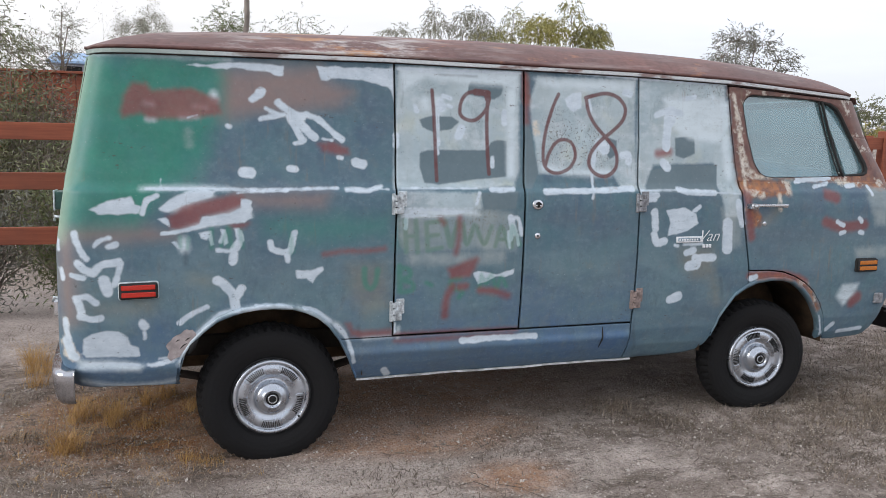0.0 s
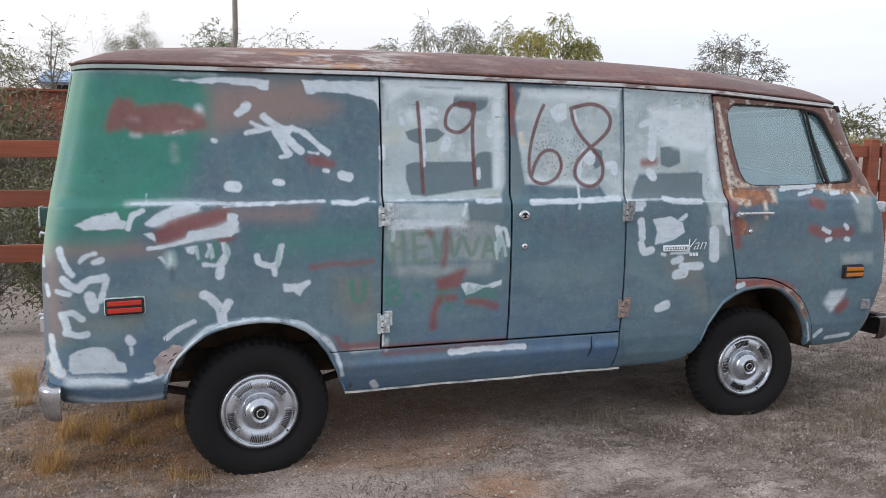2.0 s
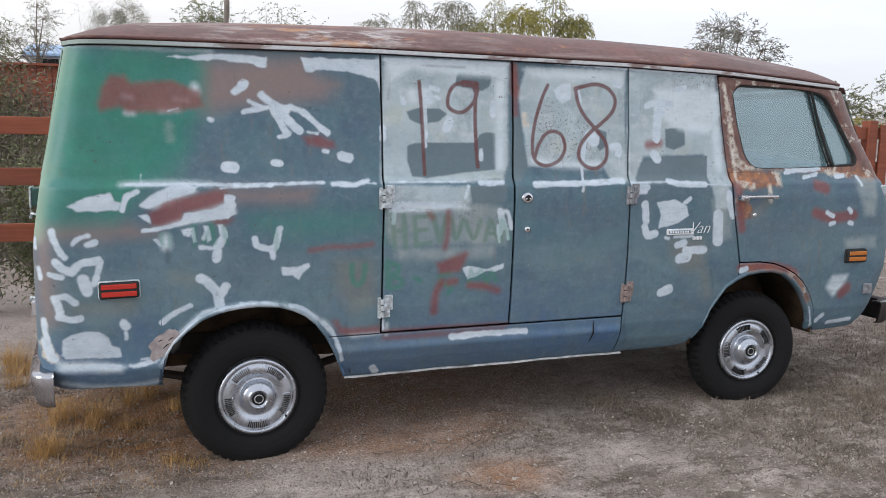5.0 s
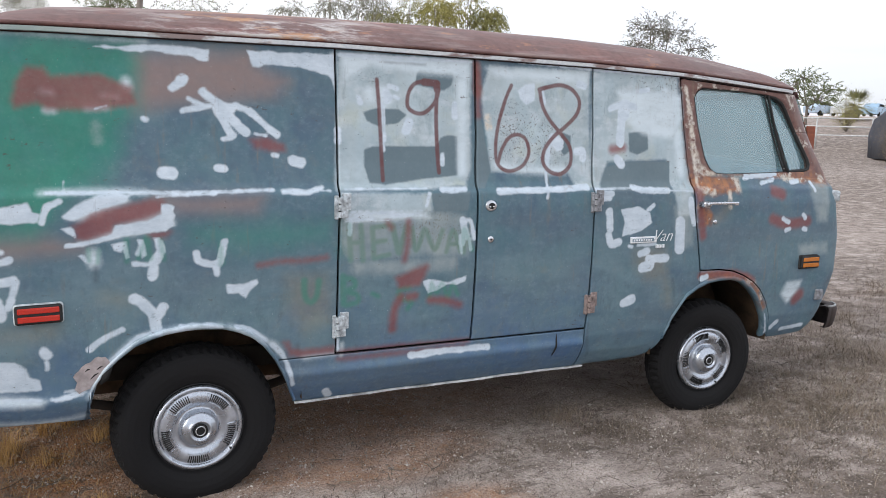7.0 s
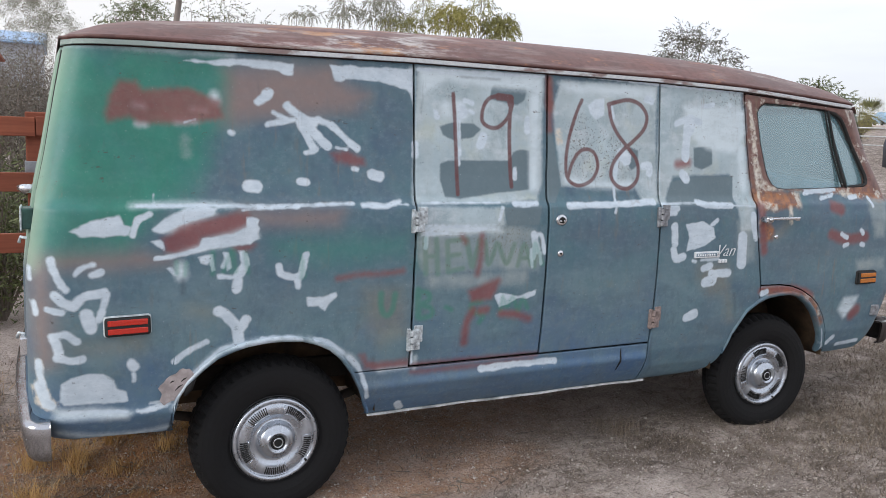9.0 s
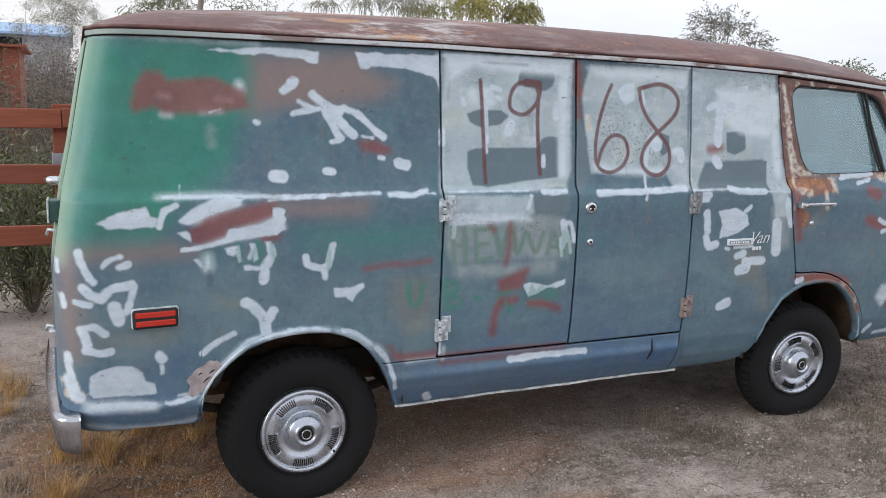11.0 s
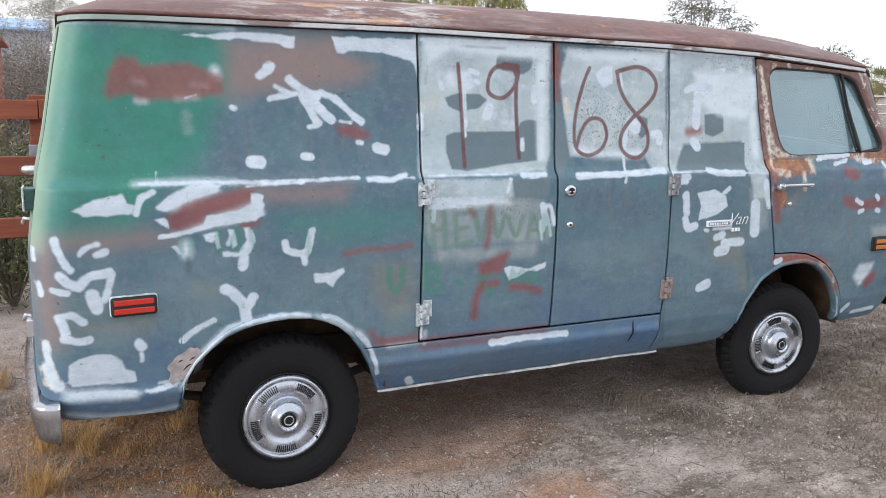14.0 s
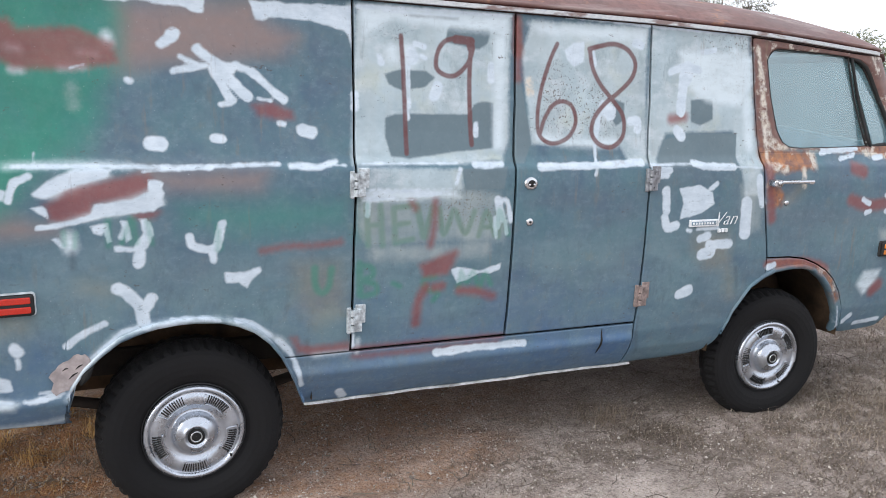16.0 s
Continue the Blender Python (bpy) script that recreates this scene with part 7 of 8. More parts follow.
def grow(p, d, length, r, depth, out, tips, wander=0.35, split=3, droop=0.0, tilt=0.6):
    """A limb that bends, tapers and forks."""
    pts, radii = [np.array(p, float)], [r]
    d = np.array(d, float)
    for k in range(4):
        d = d + rng.normal(0, wander * 0.3, 3) + np.array([0, 0, -droop * 0.15])
        d /= np.linalg.norm(d)
        pts.append(pts[-1] + d * length / 4)
        radii.append(r * (1 - 0.13 * (k + 1)))
    v, f = tube([tuple(q) for q in pts], radii, 6 if r > 0.02 else 4, False)
    n0 = len(out[0])
    out[0].extend(v)
    out[1].extend(tuple(n0 + q for q in g) for g in f)
    if depth == 0:
        tips.extend([tuple(q) for q in pts[2:]])
        return
    for k in range(split):
        e = d + rng.normal(0, tilt, 3)
        e[2] = e[2] * 0.8 + 0.15
        e /= np.linalg.norm(e)
        grow(pts[-1 if k else -2], e, length * rng.uniform(0.55, 0.8), radii[-1] * 0.95, depth - 1, out, tips, wander, split, droop, tilt)


def tree(name, x, y, height, leaf, label, category="tree", depth=3, split=3, stems=1, size=0.05, count=16, spread=0.14, droop=0.3, trunk=0.45, tilt=0.6, thick=0.025, group="", long=2.2, wide=1.0):
    global rng
    rng = np.random.default_rng(int(abs(x * 131 + y * 37 + height * 11)))
    z = float(lift(x, y)) - 0.03
    ob = thing(name, label, category, (x, y, z), group)
    wood, tips = ([], []), []
    for s in range(stems):
        d = np.array([rng.normal(0, 0.25 if stems > 1 else 0.06), rng.normal(0, 0.25 if stems > 1 else 0.06), 1.0])
        grow((rng.normal(0, 0.1 * (stems > 1)), rng.normal(0, 0.1 * (stems > 1)), 0), d / np.linalg.norm(d), height * trunk, height * thick, depth, wood, tips, 0.35, split, min(droop, 0.3), tilt)
    top = max(t[2] for t in tips)
    k = height / top
    mx, my, mz = np.mean(np.array(tips), 0)

    def settle(p):
        t = max(0.0, p[2]) / mz
        return ((p[0] - mx * t) * k * wide, (p[1] - my * t) * k * wide, p[2] * k)

    wood = ([settle(a) for a in wood[0]], wood[1])
    tips = [settle(a) for a in tips]
    part("trunk", mesh_of("trunk", *wood, M_BARK), None, ob, "grey-brown branching trunk")
    if count:
        crown = ([], [])
        leaves(tips, count, size, droop, spread, crown, long)
        part("crown", mesh_of("crown", *crown, M_LEAF[leaf], smooth=False), None, ob)
    return ob


def bush(name, x, y, w, h, leaf, label, size=0.035, count=2600, group="", long=2.4):
    """A low shrub: many stems from one root, leaves along them, uneven outline."""
    global rng
    rng = np.random.default_rng(int(abs(x * 131 + y * 37 + h * 11)))
    z = float(lift(x, y)) - 0.02
    ob = thing(name, label, "bush", (x, y, z), group)
    wood, cs = ([], []), []
    for _ in range(46):
        a, t = rng.uniform(0, 6.28), rng.uniform(0.1, 1)
        tip = np.array([math.cos(a) * w * t, math.sin(a) * w * t * 0.8, h * rng.uniform(0.45, 1.0) * (1.05 - 0.35 * t * t)])
        mid = tip * np.array([0.4, 0.4, 0.6]) + rng.normal(0, 0.05, 3)
        v, f = tube([(0, 0, 0), tuple(mid), tuple(tip)], [0.012, 0.008, 0.003], 4, False)
        n0 = len(wood[0])
        wood[0].extend(v)
        wood[1].extend(tuple(n0 + q for q in g) for g in f)
        cs += [tuple(mid + (tip - mid) * s) for s in (0.0, 0.35, 0.7, 1.0)] + [tuple(mid * 0.6)]
    part("stem", mesh_of("stem", *wood, M_BARK), None, ob, "thin brown stems")
    out = ([], [])
    leaves(cs, max(1, count // len(cs)), size, 0.1, 0.10 * max(w, h), out, long)
    part("foliage", mesh_of("foliage", *out, M_LEAF[leaf], smooth=False), None, ob)
    return ob


# behind the fence on the tail side
for x, y, w, h, leaf in ((-1.9, 3.7, 0.5, 1.25, "grey"), (-1.15, 3.9, 0.45, 1.3, "green"), (-2.8, 4.2, 0.7, 1.45, "olive"), (-0.6, 4.3, 0.6, 1.15, "green"), (-1.5, 5.4, 0.6, 1.5, "olive"), (0.2, 4.6, 0.7, 1.2, "grey")):
    bush("bush", x, y, w, h, leaf, "scrubby grey-green bush behind the fence", 0.015, 4200, "bushes behind the fence", 4.2)
for x, y, w, h, leaf in ((-1.15, 6.0, 0.55, 1.95, "dry"), (-0.65, 6.4, 0.5, 2.0, "grey"), (-0.2, 6.2, 0.5, 1.85, "dry"), (-1.75, 6.5, 0.55, 1.75, "dry"), (-0.9, 7.4, 0.7, 2.15, "dry")):
    bush("bush", x, y, w, h, leaf, "twiggy grey-brown brush behind the fence", 0.008, 12000, "bushes behind the fence", 5.0)


def lobed_tree(name, x, y, label, leaf, lobes, lean=0.0, strand=0.5, long=0.10, wide=0.022, gap=0.06, fall=1.2, bole=0.05, limbs=True, per=2, group="trees beyond the fence"):
    """A tree of loose lobes (dx, top, half width, depth, sprigs): limbs reach into each lobe, and sprigs of narrow leaves hang from them with gaps between."""
    rnd = np.random.default_rng(int(abs(x * 97 + y * 41)))
    z0 = float(lift(x, y)) - 0.03
    ob = thing(name, label, "tree", (x, y, z0), group)
    wood, crown = ([], []), ([], [])

    def limb(pts, radii, sides=5):
        v, f = tube([tuple(map(float, q)) for q in pts], radii, sides, False)
        n0 = len(wood[0])
        wood[0].extend(v)
        wood[1].extend(tuple(n0 + q for q in g) for g in f)

    peak = max(l[1] for l in lobes) - z0
    fork = np.array([lean * 0.6, 0.0, peak * 0.52])
    limb([(0, 0, 0), (lean * 0.15, 0.02, peak * 0.2), (lean * 0.35, 0, peak * 0.38), fork], [bole, bole * 0.86, bole * 0.75, bole * 0.62], 8)
    for dx, top, w, deep, sprigs in lobes:
        heart = np.array([dx, rnd.normal(0, w * 0.3), top - z0 - deep * 0.35])
        mid = fork * 0.5 + heart * 0.5 + rnd.normal(0, w * 0.15, 3)
        limb([fork, mid, heart], [bole * 0.5, bole * 0.36, bole * 0.2])
        for _ in range(sprigs):
            u = rnd.normal(0, 1, 3)
            u /= np.linalg.norm(u)
            p = heart + u * np.array([w, w, deep * 0.4]) * rnd.uniform(0.15, 1.0) ** 0.6
            p[2] = min(p[2], top - z0)
            if limbs and rnd.uniform() < 0.4:
                limb([heart, heart * 0.45 + p * 0.55 + rnd.normal(0, w * 0.07, 3), p], [bole * 0.16, bole * 0.10, bole * 0.05], 4)
            d = np.array([u[0], u[1], abs(u[2]) * 0.6 + 0.15]) + rnd.normal(0, 0.35, 3)
            d /= np.linalg.norm(d)
            for _ in range(max(2, int(strand * rnd.uniform(0.5, 1.3) / gap))):
                d = d + np.array([0, 0, -fall * gap / strand]) + rnd.normal(0, 0.10, 3)
                d /= np.linalg.norm(d)
                p = p + d * gap
                for _ in range(per):
                    e = d + rnd.normal(0, 0.55, 3) + np.array([0, 0, -0.25 * fall])
                    e /= np.linalg.norm(e)
                    q = np.cross(e, rnd.normal(0, 1, 3))
                    q *= wide * rnd.uniform(0.6, 1.2) * 0.5 / (np.linalg.norm(q) + 1e-9)
                    h = e * long * rnd.uniform(0.6, 1.25)
                    n0 = len(crown[0])
                    crown[0].extend((tuple(p), tuple(p + h * 0.45 + q), tuple(p + h), tuple(p + h * 0.45 - q)))
                    crown[1].append((n0, n0 + 1, n0 + 2, n0 + 3))
    part("trunk", mesh_of("trunk", *wood, M_BARK), None, ob, "grey-brown branching trunk")
    part("crown", mesh_of("crown", *crown, M_LEAF[leaf], smooth=False), None, ob)


# thin grey trees far off on the tail side
tree("thin_tree", -1.02, 30.0, 6.6, "pale", "tall thin grey-leaved desert tree with fine forking branches", depth=6, split=3, stems=1, size=0.024, count=7, spread=0.09, droop=0.2, trunk=0.30, tilt=0.55, thick=0.009, group="thin trees", long=2.6, wide=0.72)
for x, y, w, h, leaf in ((-2.9, 27.0, 1.0, 1.9, "grey"), (-1.9, 28.0, 0.9, 2.1, "twig"), (-1.2, 26.5, 0.9, 1.7, "dry"), (-0.5, 27.5, 0.9, 2.0, "twig"), (0.2, 27.0, 0.9, 1.9, "grey"), (-2.3, 25.5, 0.9, 1.5, "dry"), (-0.2, 25.0, 0.8, 1.4, "dry"), (-2.2, 29.0, 1.0, 3.3, "twig"), (-1.3, 28.8, 0.9, 3.7, "twig"), (-0.5, 29.0, 0.9, 3.4, "twig")):
    bush("far_brush", x, y, w, h, leaf, "grey twiggy brush far behind the fence", 0.035, 5200, "brush far behind the fence", 3.0)
lobed_tree("thin_tree", -4.0, 30.0, "thin grey-leaved desert tree with a pointed crown", "pale", ((0.05, 6.3, 0.22, 0.8, 30), (0.25, 5.8, 0.34, 0.8, 34), (-0.1, 5.5, 0.5, 0.9, 44), (0.35, 5.0, 0.5, 0.9, 40), (-0.7, 5.0, 0.6, 0.8, 44), (-1.2, 4.9, 0.6, 0.8, 44), (-1.7, 4.8, 0.6, 0.8, 44), (0.0, 4.6, 0.6, 0.6, 30), (-0.5, 4.4, 0.6, 0.6, 30), (-1.2, 4.3, 0.7, 0.6, 34)), per=6, strand=0.42, long=0.062, wide=0.018, gap=0.08, fall=0.8, bole=0.08, group="thin trees")
lobed_tree("thin_tree", -5.9, 29.0, "dusty olive tree with drooping leaves", "olive", ((0.0, 5.6, 0.6, 1.6, 70), (-0.6, 5.9, 0.7, 1.6, 60)), strand=0.9, long=0.15, wide=0.035, gap=0.10, fall=1.8, bole=0.09, group="thin trees")
tree("bare_shrub_tree", -2.75, 12.5, 4.1, "twig", "leafless wispy grey shrub tree behind the fence", depth=4, split=3, stems=3, size=0.012, count=1, spread=0.06, trunk=0.34, thick=0.006, group="bare shrub trees", long=5, wide=0.55)
# green bush by the pole and the wispy stems next to it
lobed_tree("green_bush", 0.62, 12.5, "leafy green bush beyond the fence", "green", ((-0.28, 3.62, 0.26, 0.7, 60), (0.0, 3.78, 0.28, 0.7, 60), (0.2, 4.0, 0.2, 0.8, 46), (0.36, 3.75, 0.22, 0.8, 46)), per=3, strand=0.26, long=0.06, wide=0.018, gap=0.045, fall=1.0, bole=0.03, group="bushes beyond the fence")
for x, top, n in ((1.25, 3.50, 7), (1.5, 3.62, 9), (1.75, 3.68, 12), (1.95, 3.5, 7), (2.2, 3.45, 8), (2.4, 3.38, 6)):
    lobed_tree("wispy_shrub", x, 10.2, "wispy tall shrub with few leaves beyond the fence", "olive" if n > 8 else "grey", ((0.0, top, 0.10, 0.5, n), (0.08, top - 0.15, 0.14, 0.5, n), (-0.08, top - 0.28, 0.13, 0.4, n)), strand=0.24, long=0.055, wide=0.014, gap=0.045, fall=1.2, bole=0.014, group="wispy shrubs")
# weeping trees far off
WEEP = dict(limbs=False, strand=0.95, long=0.17, wide=0.05, gap=0.11, fall=2.1, bole=0.07, per=3, group="weeping trees")
FINE = {**WEEP, "long": 0.15, "wide": 0.036, "strand": 0.85}
lobed_tree("weeping_tree", 21.96, 43.0, "weeping tree with thick yellow-green foliage", "yellow", ((0.1, 9.5, 0.7, 0.9, 70), (-0.6, 9.2, 0.7, 0.9, 70), (0.8, 9.1, 0.6, 0.9, 70), (0.0, 8.7, 1.25, 1.0, 110)), **WEEP)
lobed_tree("weeping_tree", 23.6, 43.0, "leaning weeping tree with a bare trunk and yellow-green top", "lime", ((0.4, 10.6, 0.35, 0.9, 26), (0.7, 10.1, 0.35, 0.9, 24), (0.2, 9.5, 0.3, 0.9, 16), (0.9, 9.2, 0.3, 0.9, 16), (0.4, 8.6, 0.8, 0.9, 40)), lean=0.8, **WEEP)
lobed_tree("weeping_tree", 25.5, 43.0, "drooping olive weeping tree", "lime", ((0.05, 9.2, 0.35, 0.7, 60), (-0.35, 8.95, 0.4, 0.8, 60), (0.4, 8.8, 0.4, 0.8, 60), (0.0, 8.4, 0.75, 0.9, 80)), **WEEP)
lobed_tree("weeping_tree", 20.2, 43.5, "tall sparse grey-green weeping tree", "lime", ((0.0, 10.0, 0.3, 0.7, 26), (0.1, 9.4, 0.4, 0.8, 36), (-0.1, 8.8, 0.6, 0.8, 46)), **FINE)
lobed_tree("weeping_tree", 19.0, 44.0, "low yellowish weeping tree", "lime", ((0.0, 8.75, 0.6, 0.7, 60), (0.8, 8.5, 0.5, 0.7, 50), (-0.8, 8.6, 0.5, 0.7, 50), (0.0, 8.1, 1.2, 0.8, 70)), **FINE)
lobed_tree("weeping_tree", 17.6, 44.0, "grey-green weeping tree with trailing strands", "pale", ((0.4, 9.75, 0.45, 0.8, 50), (-0.4, 9.6, 0.45, 0.8, 50), (-0.7, 9.1, 0.4, 0.8, 34), (0.8, 9.2, 0.4, 0.7, 34), (0.0, 8.7, 0.9, 0.9, 70)), **FINE)
lobed_tree("weeping_tree", 15.2, 44.0, "grey-green weeping tree with a tall narrow top", "pale", ((0.0, 9.7, 0.25, 0.7, 30), (0.1, 9.1, 0.4, 0.7, 44), (0.5, 8.7, 0.4, 0.6, 34), (-0.3, 8.5, 0.4, 0.6, 34)), **FINE)
lobed_tree("weeping_tree", 12.9, 44.0, "low grey-green weeping tree", "pale", ((0.0, 8.45, 0.4, 0.5, 26), (-0.6, 8.25, 0.4, 0.4, 20), (0.5, 8.3, 0.3, 0.4, 18)), **FINE)


lobed_tree("round_tree", 6.1, 4.55, "small grey-leaved tree behind the fence", "grey", ((-0.05, 2.95, 0.20, 0.40, 91), (0.14, 2.90, 0.20, 0.40, 91), (-0.26, 2.74, 0.17, 0.36, 74), (0.0, 2.62, 0.28, 0.30, 102), (0.50, 2.68, 0.17, 0.22, 57), (0.66, 2.56, 0.12, 0.18, 37)), strand=0.15, long=0.050, wide=0.011, gap=0.030, fall=0.9, bole=0.03)
# right-hand distance
lobed_tree("broad_tree", 33.4, 24.8, "broad dusty green tree", "green", ((0.0, 4.9, 0.8, 1.0, 60), (-0.8, 4.5, 0.7, 1.0, 60), (0.8, 4.35, 0.7, 1.0, 54), (1.3, 3.8, 0.6, 0.9, 44), (0.0, 3.8, 1.2, 1.0, 80)), per=4, strand=0.5, long=0.10, wide=0.035, gap=0.075, fall=0.8, bole=0.09, group="broad trees")
lobed_tree("green_bush", 20.3, 16.5, "wide dusty olive bush in the distance", "olive", ((-0.8, 2.85, 0.6, 0.8, 60), (0.0, 3.1, 0.7, 0.9, 70), (0.8, 3.0, 0.6, 0.8, 60), (1.6, 2.75, 0.6, 0.8, 54), (0.3, 2.4, 1.3, 0.9, 110)), per=6, strand=0.4, long=0.065, wide=0.026, gap=0.06, fall=0.8, bole=0.05, group="bushes beyond the fence")
lobed_tree("green_bush", 19.3, 15.4, "yellowish bush in the distance", "yellow", ((0.0, 2.3, 0.7, 0.7, 60), (0.9, 2.2, 0.7, 0.7, 60)), per=5, strand=0.35, long=0.065, wide=0.024, gap=0.055, fall=0.8, bole=0.04, group="bushes beyond the fence")
tree("broad_tree", 36.4, 21.2, 3.1, "grey", "broad grey-leaved tree in the distance", depth=4, split=3, stems=2, size=0.05, count=26, spread=0.2, trunk=0.3, tilt=0.8, group="broad trees", wide=0.8)
for x, y, w, h, leaf in ((40.0, 27.5, 1.6, 2.3, "yellow"), (28.5, 16.6, 1.0, 1.7, "dry"), (29.6, 15.9, 1.0, 1.7, "olive"), (27.6, 15.9, 0.8, 1.2, "dry"), (30.6, 15.6, 1.0, 1.8, "dry")):
    bush("bush", x, y, w, h, leaf, "low dusty green bush in the distance", 0.022, 6000, "distant bushes")


# palm
def palm(x, y, h):
    z = float(lift(x, y))
    ob = thing("palm", "short fan palm far off", "palm tree", (x, y, z))
    V, F = tube([(0, 0, 0), (0.05, 0, h * 0.5), (0.0, 0.05, h)], [0.22, 0.18, 0.16], 10)
    part("trunk", mesh_of("trunk", V, F, M_BARK), None, ob, "rough palm trunk")
    V, F = [], []
    for k in range(34):
        a, e = rng.uniform(0, 6.28), rng.uniform(-0.5, 1.3)
        d = np.array([math.cos(a) * math.cos(e), math.sin(a) * math.cos(e), math.sin(e)])
        s = np.cross(d, (0, 0, 1))
        s /= np.linalg.norm(s) + 1e-9
        base = np.array([0, 0, h]) + d * 0.5
        for q in range(9):
            w = (q - 4) / 4.0
            tip = base + d * (0.9 - 0.25 * abs(w)) + s * w * 0.7 - np.array([0, 0, 0.15 + 0.15 * abs(w)])
            n0 = len(V)
            V += [tuple(base), tuple((base + tip) / 2 + s * 0.05), tuple(tip), tuple((base + tip) / 2 - s * 0.05)]
            F.append((n0, n0 + 1, n0 + 2, n0 + 3))
    part("fronds", mesh_of("fronds", V, F, M_LEAF["olive"], smooth=False), None, ob, "fan-shaped fronds")


palm(46.0, 31.5, 0.9)

# slim pole behind the van
pole = thing("wooden_pole", "slim weathered wooden pole behind the fence", "pole", (0.46, 6.0, 0))
V, F = tube([(-0.05, 0, -0.1), (-0.045, 0, 2.2), (-0.03, 0, 2.55), (0.012, 0, 2.85), (0.02, 0, 5.6)], [0.036, 0.034, 0.032, 0.03, 0.026], 12)
part("shaft", mesh_of("shaft", V, F, M_WOOD), None, pole)

bush("bush", -2.05, 7.0, 0.45, 2.45, "olive", "dense brown-green bush before the shed", 0.020, 9000, "bushes behind the fence", 4.0)
bush("bush", -1.78, 7.5, 0.32, 2.2, "dry", "twiggy brown bush before the shed", 0.017, 9000, "bushes behind the fence", 4.0)
bush("bush", -2.5, 7.6, 0.5, 2.5, "dry", "twiggy brown bush before the shed", 0.020, 8000, "bushes behind the fence", 4.0)
# red board shed and pale building with a blue roof, tail side
shed = thing("red_shed", "low shed of rust-red boards behind the bushes", "shed", (-2.85, 9.5, 0))
for k in range(14):
    part("board", box(-1.4 + k * 0.2, -1.4 + k * 0.2 + 0.192, -0.02, 0.02, 0, 2.42, 0.004), M_BOARD, shed)
part("back_wall", box(-1.4, 1.4, 1.4, 1.44, 0, 2.42), M_BOARD, shed)
for x in (-1.4, 1.36):
    part("side_wall", box(x, x + 0.04, 0.03, 1.39, 0, 2.42), M_BOARD, shed)
part("roof", box(-1.5, 1.5, -0.1, 1.5, 2.425, 2.46, 0.006), M_BOARD, shed)
M_BLUE = simple("blue_metal_roof", (0.30, 0.45, 0.66), 0.5, 0, 0.12, 2)
M_STUCCO = simple("pale_stucco", (0.44, 0.46, 0.50), 0.9, 0, 0.12, 2, 0.2)
house = thing("blue_roofed_house", "pale building with a light blue metal roof far off", "house", (-3.6, 40.0, 1.12))
part("wall", box(-1.95, 2.75, 0, 6, -0.3, 4.05), M_STUCCO, house)
bm = bmesh.new()
vs = [bm.verts.new(v) for v in ((-2.1, -0.6, 4.0), (2.9, -0.6, 4.0), (2.9, 3.0, 4.72), (-2.1, 3.0, 4.72), (-2.1, 6.6, 4.0), (2.9, 6.6, 4.0), (-2.1, -0.6, 3.9), (2.9, -0.6, 3.9), (2.9, 6.6, 3.9), (-2.1, 6.6, 3.9))]
for f in ((0, 1, 2, 3), (3, 2, 5, 4), (0, 6, 7, 1), (4, 5, 8, 9), (6, 9, 8, 7), (0, 3, 4, 9, 6), (1, 7, 8, 5, 2)):
    bm.faces.new([vs[q] for q in f])
part("roof", bm, M_BLUE, house, "light blue metal roof")
for x in (-1.6, -0.3):
    w = part("window", box(x, x + 1.1, -0.06, 0.05, 2.6, 3.85, 0.01), M_STUCCO, house)
    part("pane", box(x + 0.06, x + 1.04, -0.075, -0.058, 2.66, 3.79), M_SLOT, w, "dark window pane")

# right-hand distance: pipe fence, parked cars, covered trailer, blue tarp
M_PIPE = simple("pale_pipe", (0.55, 0.55, 0.55), 0.5, 0.2)
pipe = thing("pipe_fence", "pale steel pipe fence in the distance", "fence", (34.0, 24.5, float(lift(34, 24.5))))
for k in range(8):
    x, y = -4 + k * 1.8, 3.2 - k * 1.7
    V, F = tube([(x, y, -0.1), (x, y, 1.35)], 0.045, 8)
    part("post", mesh_of("post", V, F, M_PIPE), None, pipe)
for z in (0.5, 0.92, 1.32):
    V, F = tube([(-4, 3.2, z), (8.6, -8.7, z)], 0.035, 8)
    part("rail", mesh_of("rail", V, F, M_PIPE), None, pipe)


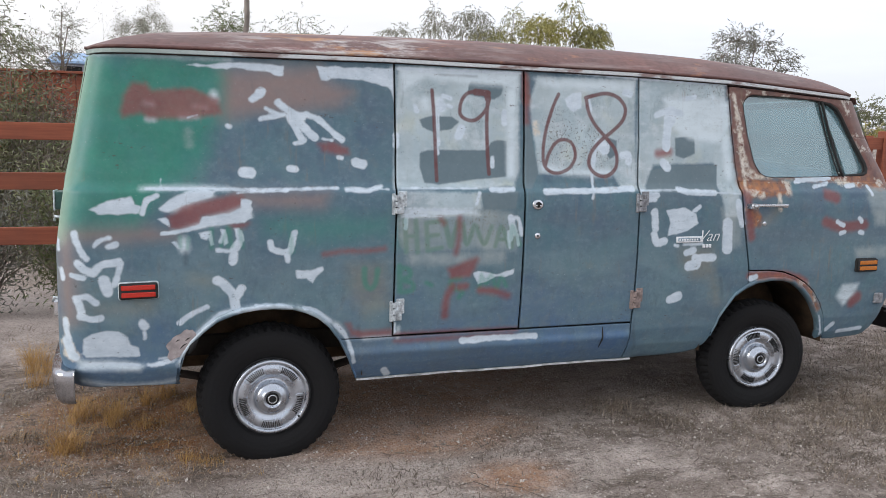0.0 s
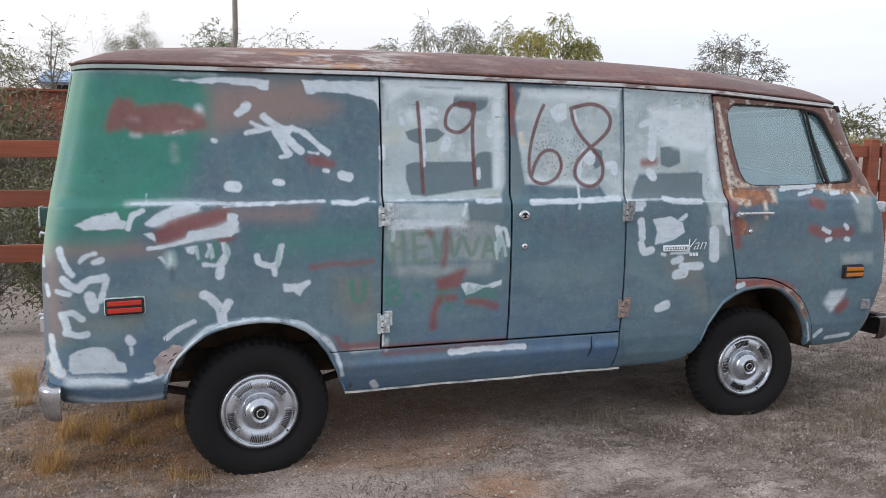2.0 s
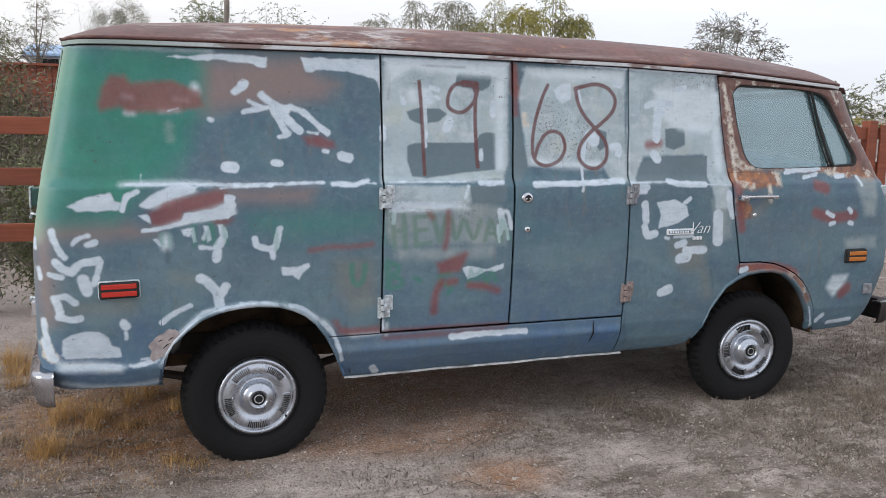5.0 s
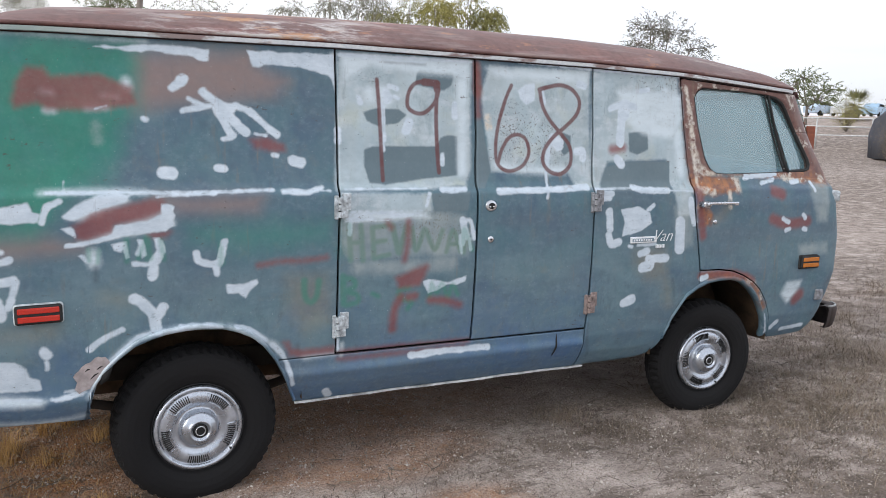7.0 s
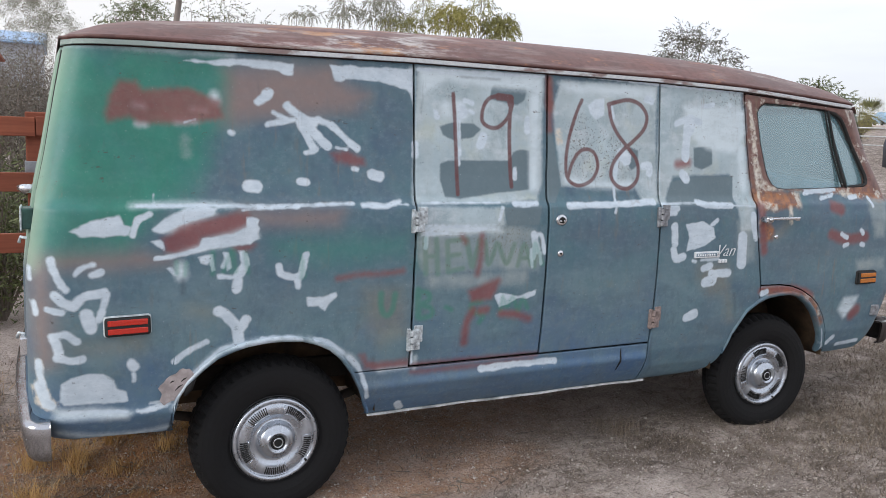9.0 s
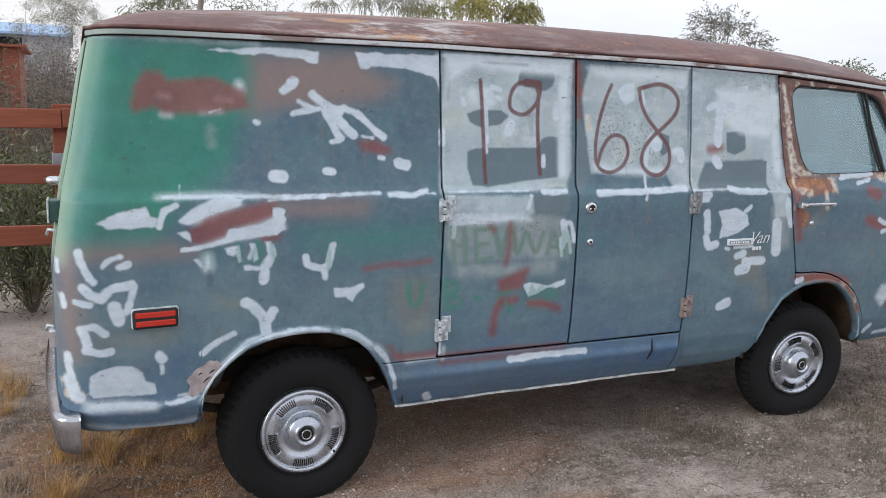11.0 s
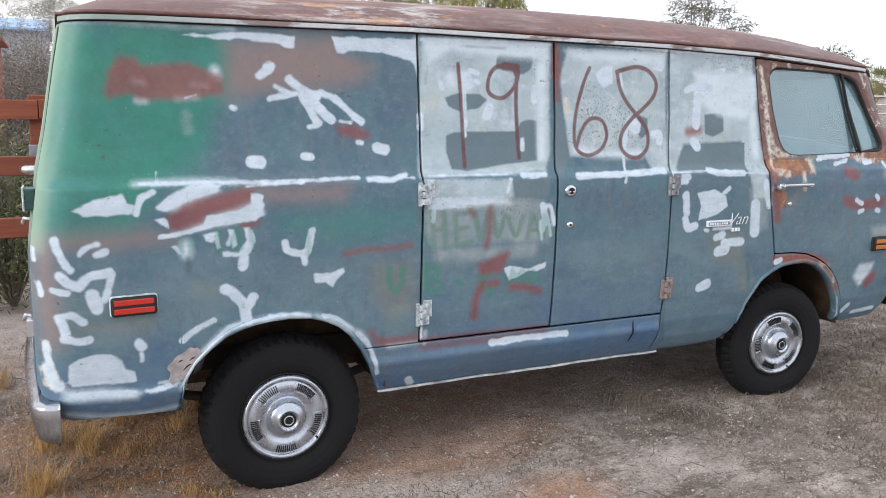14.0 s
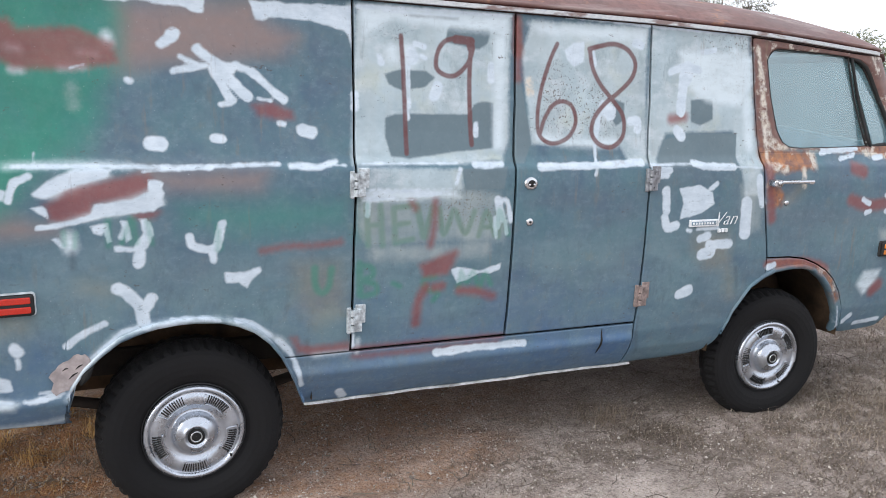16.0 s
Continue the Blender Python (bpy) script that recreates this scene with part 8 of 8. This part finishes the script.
def parked_car(x, y, turn, color, label):
    z = float(lift(x, y))
    ob = thing("parked_car", label, "car", (x, y, z), "parked cars")
    ob.rotation_euler = (0, 0, radians(turn))
    mat = simple("car_paint", color, 0.35, 0.1, 0.1, 2)
    bm = bmesh.new()
    prof = [(-2.2, 0.35), (2.2, 0.35), (2.25, 0.75), (2.1, 0.95), (1.0, 1.05), (0.45, 1.55), (-1.2, 1.6), (-1.9, 1.1), (-2.25, 1.0)]
    rows = []
    for yy, k in ((-0.85, 1.0), (-0.70, 1.0), (0.70, 1.0), (0.85, 1.0)):
        rows.append([bm.verts.new((a, yy * (0.82 if b > 1.2 else 1.0), b)) for a, b in prof])
    for r0, r1 in zip(rows, rows[1:]):
        for q in range(len(prof)):
            bm.faces.new((r0[q], r0[(q + 1) % len(prof)], r1[(q + 1) % len(prof)], r1[q]))
    bm.faces.new(rows[0])
    bm.faces.new(list(reversed(rows[-1])))
    bmesh.ops.bevel(bm, geom=bm.edges[:], offset=0.05, segments=2, affect="EDGES")
    part("body", bm, mat, ob)
    for yy in (-0.80, 0.80):
        bm = bmesh.new()
        vs = [bm.verts.new((a, yy, b)) for a, b in ((0.85, 1.08), (0.4, 1.47), (-1.1, 1.5), (-1.6, 1.12))]
        bm.faces.new(vs)
        bmesh.ops.solidify(bm, geom=bm.faces[:], thickness=0.03)
        part("side_window", bm, M_SLOT, ob, "dark side window")
    for xx in (-1.35, 1.35):
        for yy in (-0.78, 0.78):
            V, F = lathe([(0.02, -0.1), (0.2, -0.1), (0.31, -0.08), (0.33, 0.0), (0.31, 0.08), (0.02, 0.1)], 20)
            part("wheel", mesh_of("wheel", [(a + xx, b + yy, c + 0.33) for a, b, c in V], F, M_RUBBER), None, ob, "dark car wheel")


parked_car(74.0, 61.5, 8, (0.66, 0.67, 0.68), "white van parked far off beyond the bushes")
parked_car(84.0, 61.0, 12, (0.62, 0.64, 0.66), "white pickup parked far off")
parked_car(87.0, 59.5, 20, (0.30, 0.45, 0.60), "light blue car parked far off")
parked_car(81.5, 62.5, 5, (0.42, 0.52, 0.62), "pale blue car parked far off")

M_TARP = simple("dark_tarp", (0.055, 0.058, 0.072), 0.8, 0, 0.35, 3, 0.4)
tx, ty = 32.4, 16.0
trailer = thing("covered_trailer", "dark covered trailer under a weathered blue-black tarp", "trailer", (tx, ty, float(lift(tx, ty)) + 0.05))
trailer.rotation_euler = (0, 0, radians(-36))
trailer.scale = (1.6, 1.5, 1.75)
prof = [(-1.9, 0.0), (-1.86, 0.6), (-1.78, 1.0), (-1.55, 1.22), (-0.7, 1.33), (0.6, 1.36), (2.4, 1.34), (3.4, 1.25), (3.6, 0.8), (3.7, 0.0)]
V, F = [], []
for yy in np.linspace(0, 1.8, 8):
    for a, b in prof:
        V.append((a + 0.05 * math.sin(yy * 5 + b * 3), yy, b * (1 - 0.06 * math.cos(yy * 3.5))))
k = len(prof)
for i in range(7):
    for j in range(k):
        F.append((i * k + j, i * k + (j + 1) % k, (i + 1) * k + (j + 1) % k, (i + 1) * k + j))
F += [tuple(range(k)), tuple(range(8 * k - 1, 7 * k - 1, -1))]
part("cover", mesh_of("cover", V, F, M_TARP), None, trailer, "dark weathered tarp")
for xx in (-0.6, 0.4):
    V, F = lathe([(0.02, -0.1), (0.2, -0.1), (0.3, 0.0), (0.2, 0.1), (0.02, 0.1)], 18)
    part("wheel", mesh_of("wheel", [(a + xx, b - 0.1, c + 0.27) for a, b, c in V], F, M_RUBBER), None, trailer, "trailer wheel")
bx_, by_ = 27.0, 15.3
tarp = thing("blue_tarp", "crumpled bright blue tarp on the ground", "tarp", (bx_, by_, float(lift(bx_, by_))))
V, F = [], []
for i in range(14):
    for j in range(14):
        u, w = i / 13 - 0.5, j / 13 - 0.5
        h = max(0, 0.55 - 1.5 * (u * u + w * w)) * (0.7 + 0.3 * math.sin(i * 1.9) * math.cos(j * 2.3))
        V.append((u * 0.8, w * 0.8, h * 0.85))
for i in range(13):
    for j in range(13):
        a = i * 14 + j
        F.append((a, a + 1, a + 15, a + 14))
part("sheet", mesh_of("sheet", V, F, simple("blue_tarp", (0.02, 0.10, 0.48), 0.5, 0, 0.25, 6)), None, tarp)

# mountains on the horizon, distance haze put into their pale colour
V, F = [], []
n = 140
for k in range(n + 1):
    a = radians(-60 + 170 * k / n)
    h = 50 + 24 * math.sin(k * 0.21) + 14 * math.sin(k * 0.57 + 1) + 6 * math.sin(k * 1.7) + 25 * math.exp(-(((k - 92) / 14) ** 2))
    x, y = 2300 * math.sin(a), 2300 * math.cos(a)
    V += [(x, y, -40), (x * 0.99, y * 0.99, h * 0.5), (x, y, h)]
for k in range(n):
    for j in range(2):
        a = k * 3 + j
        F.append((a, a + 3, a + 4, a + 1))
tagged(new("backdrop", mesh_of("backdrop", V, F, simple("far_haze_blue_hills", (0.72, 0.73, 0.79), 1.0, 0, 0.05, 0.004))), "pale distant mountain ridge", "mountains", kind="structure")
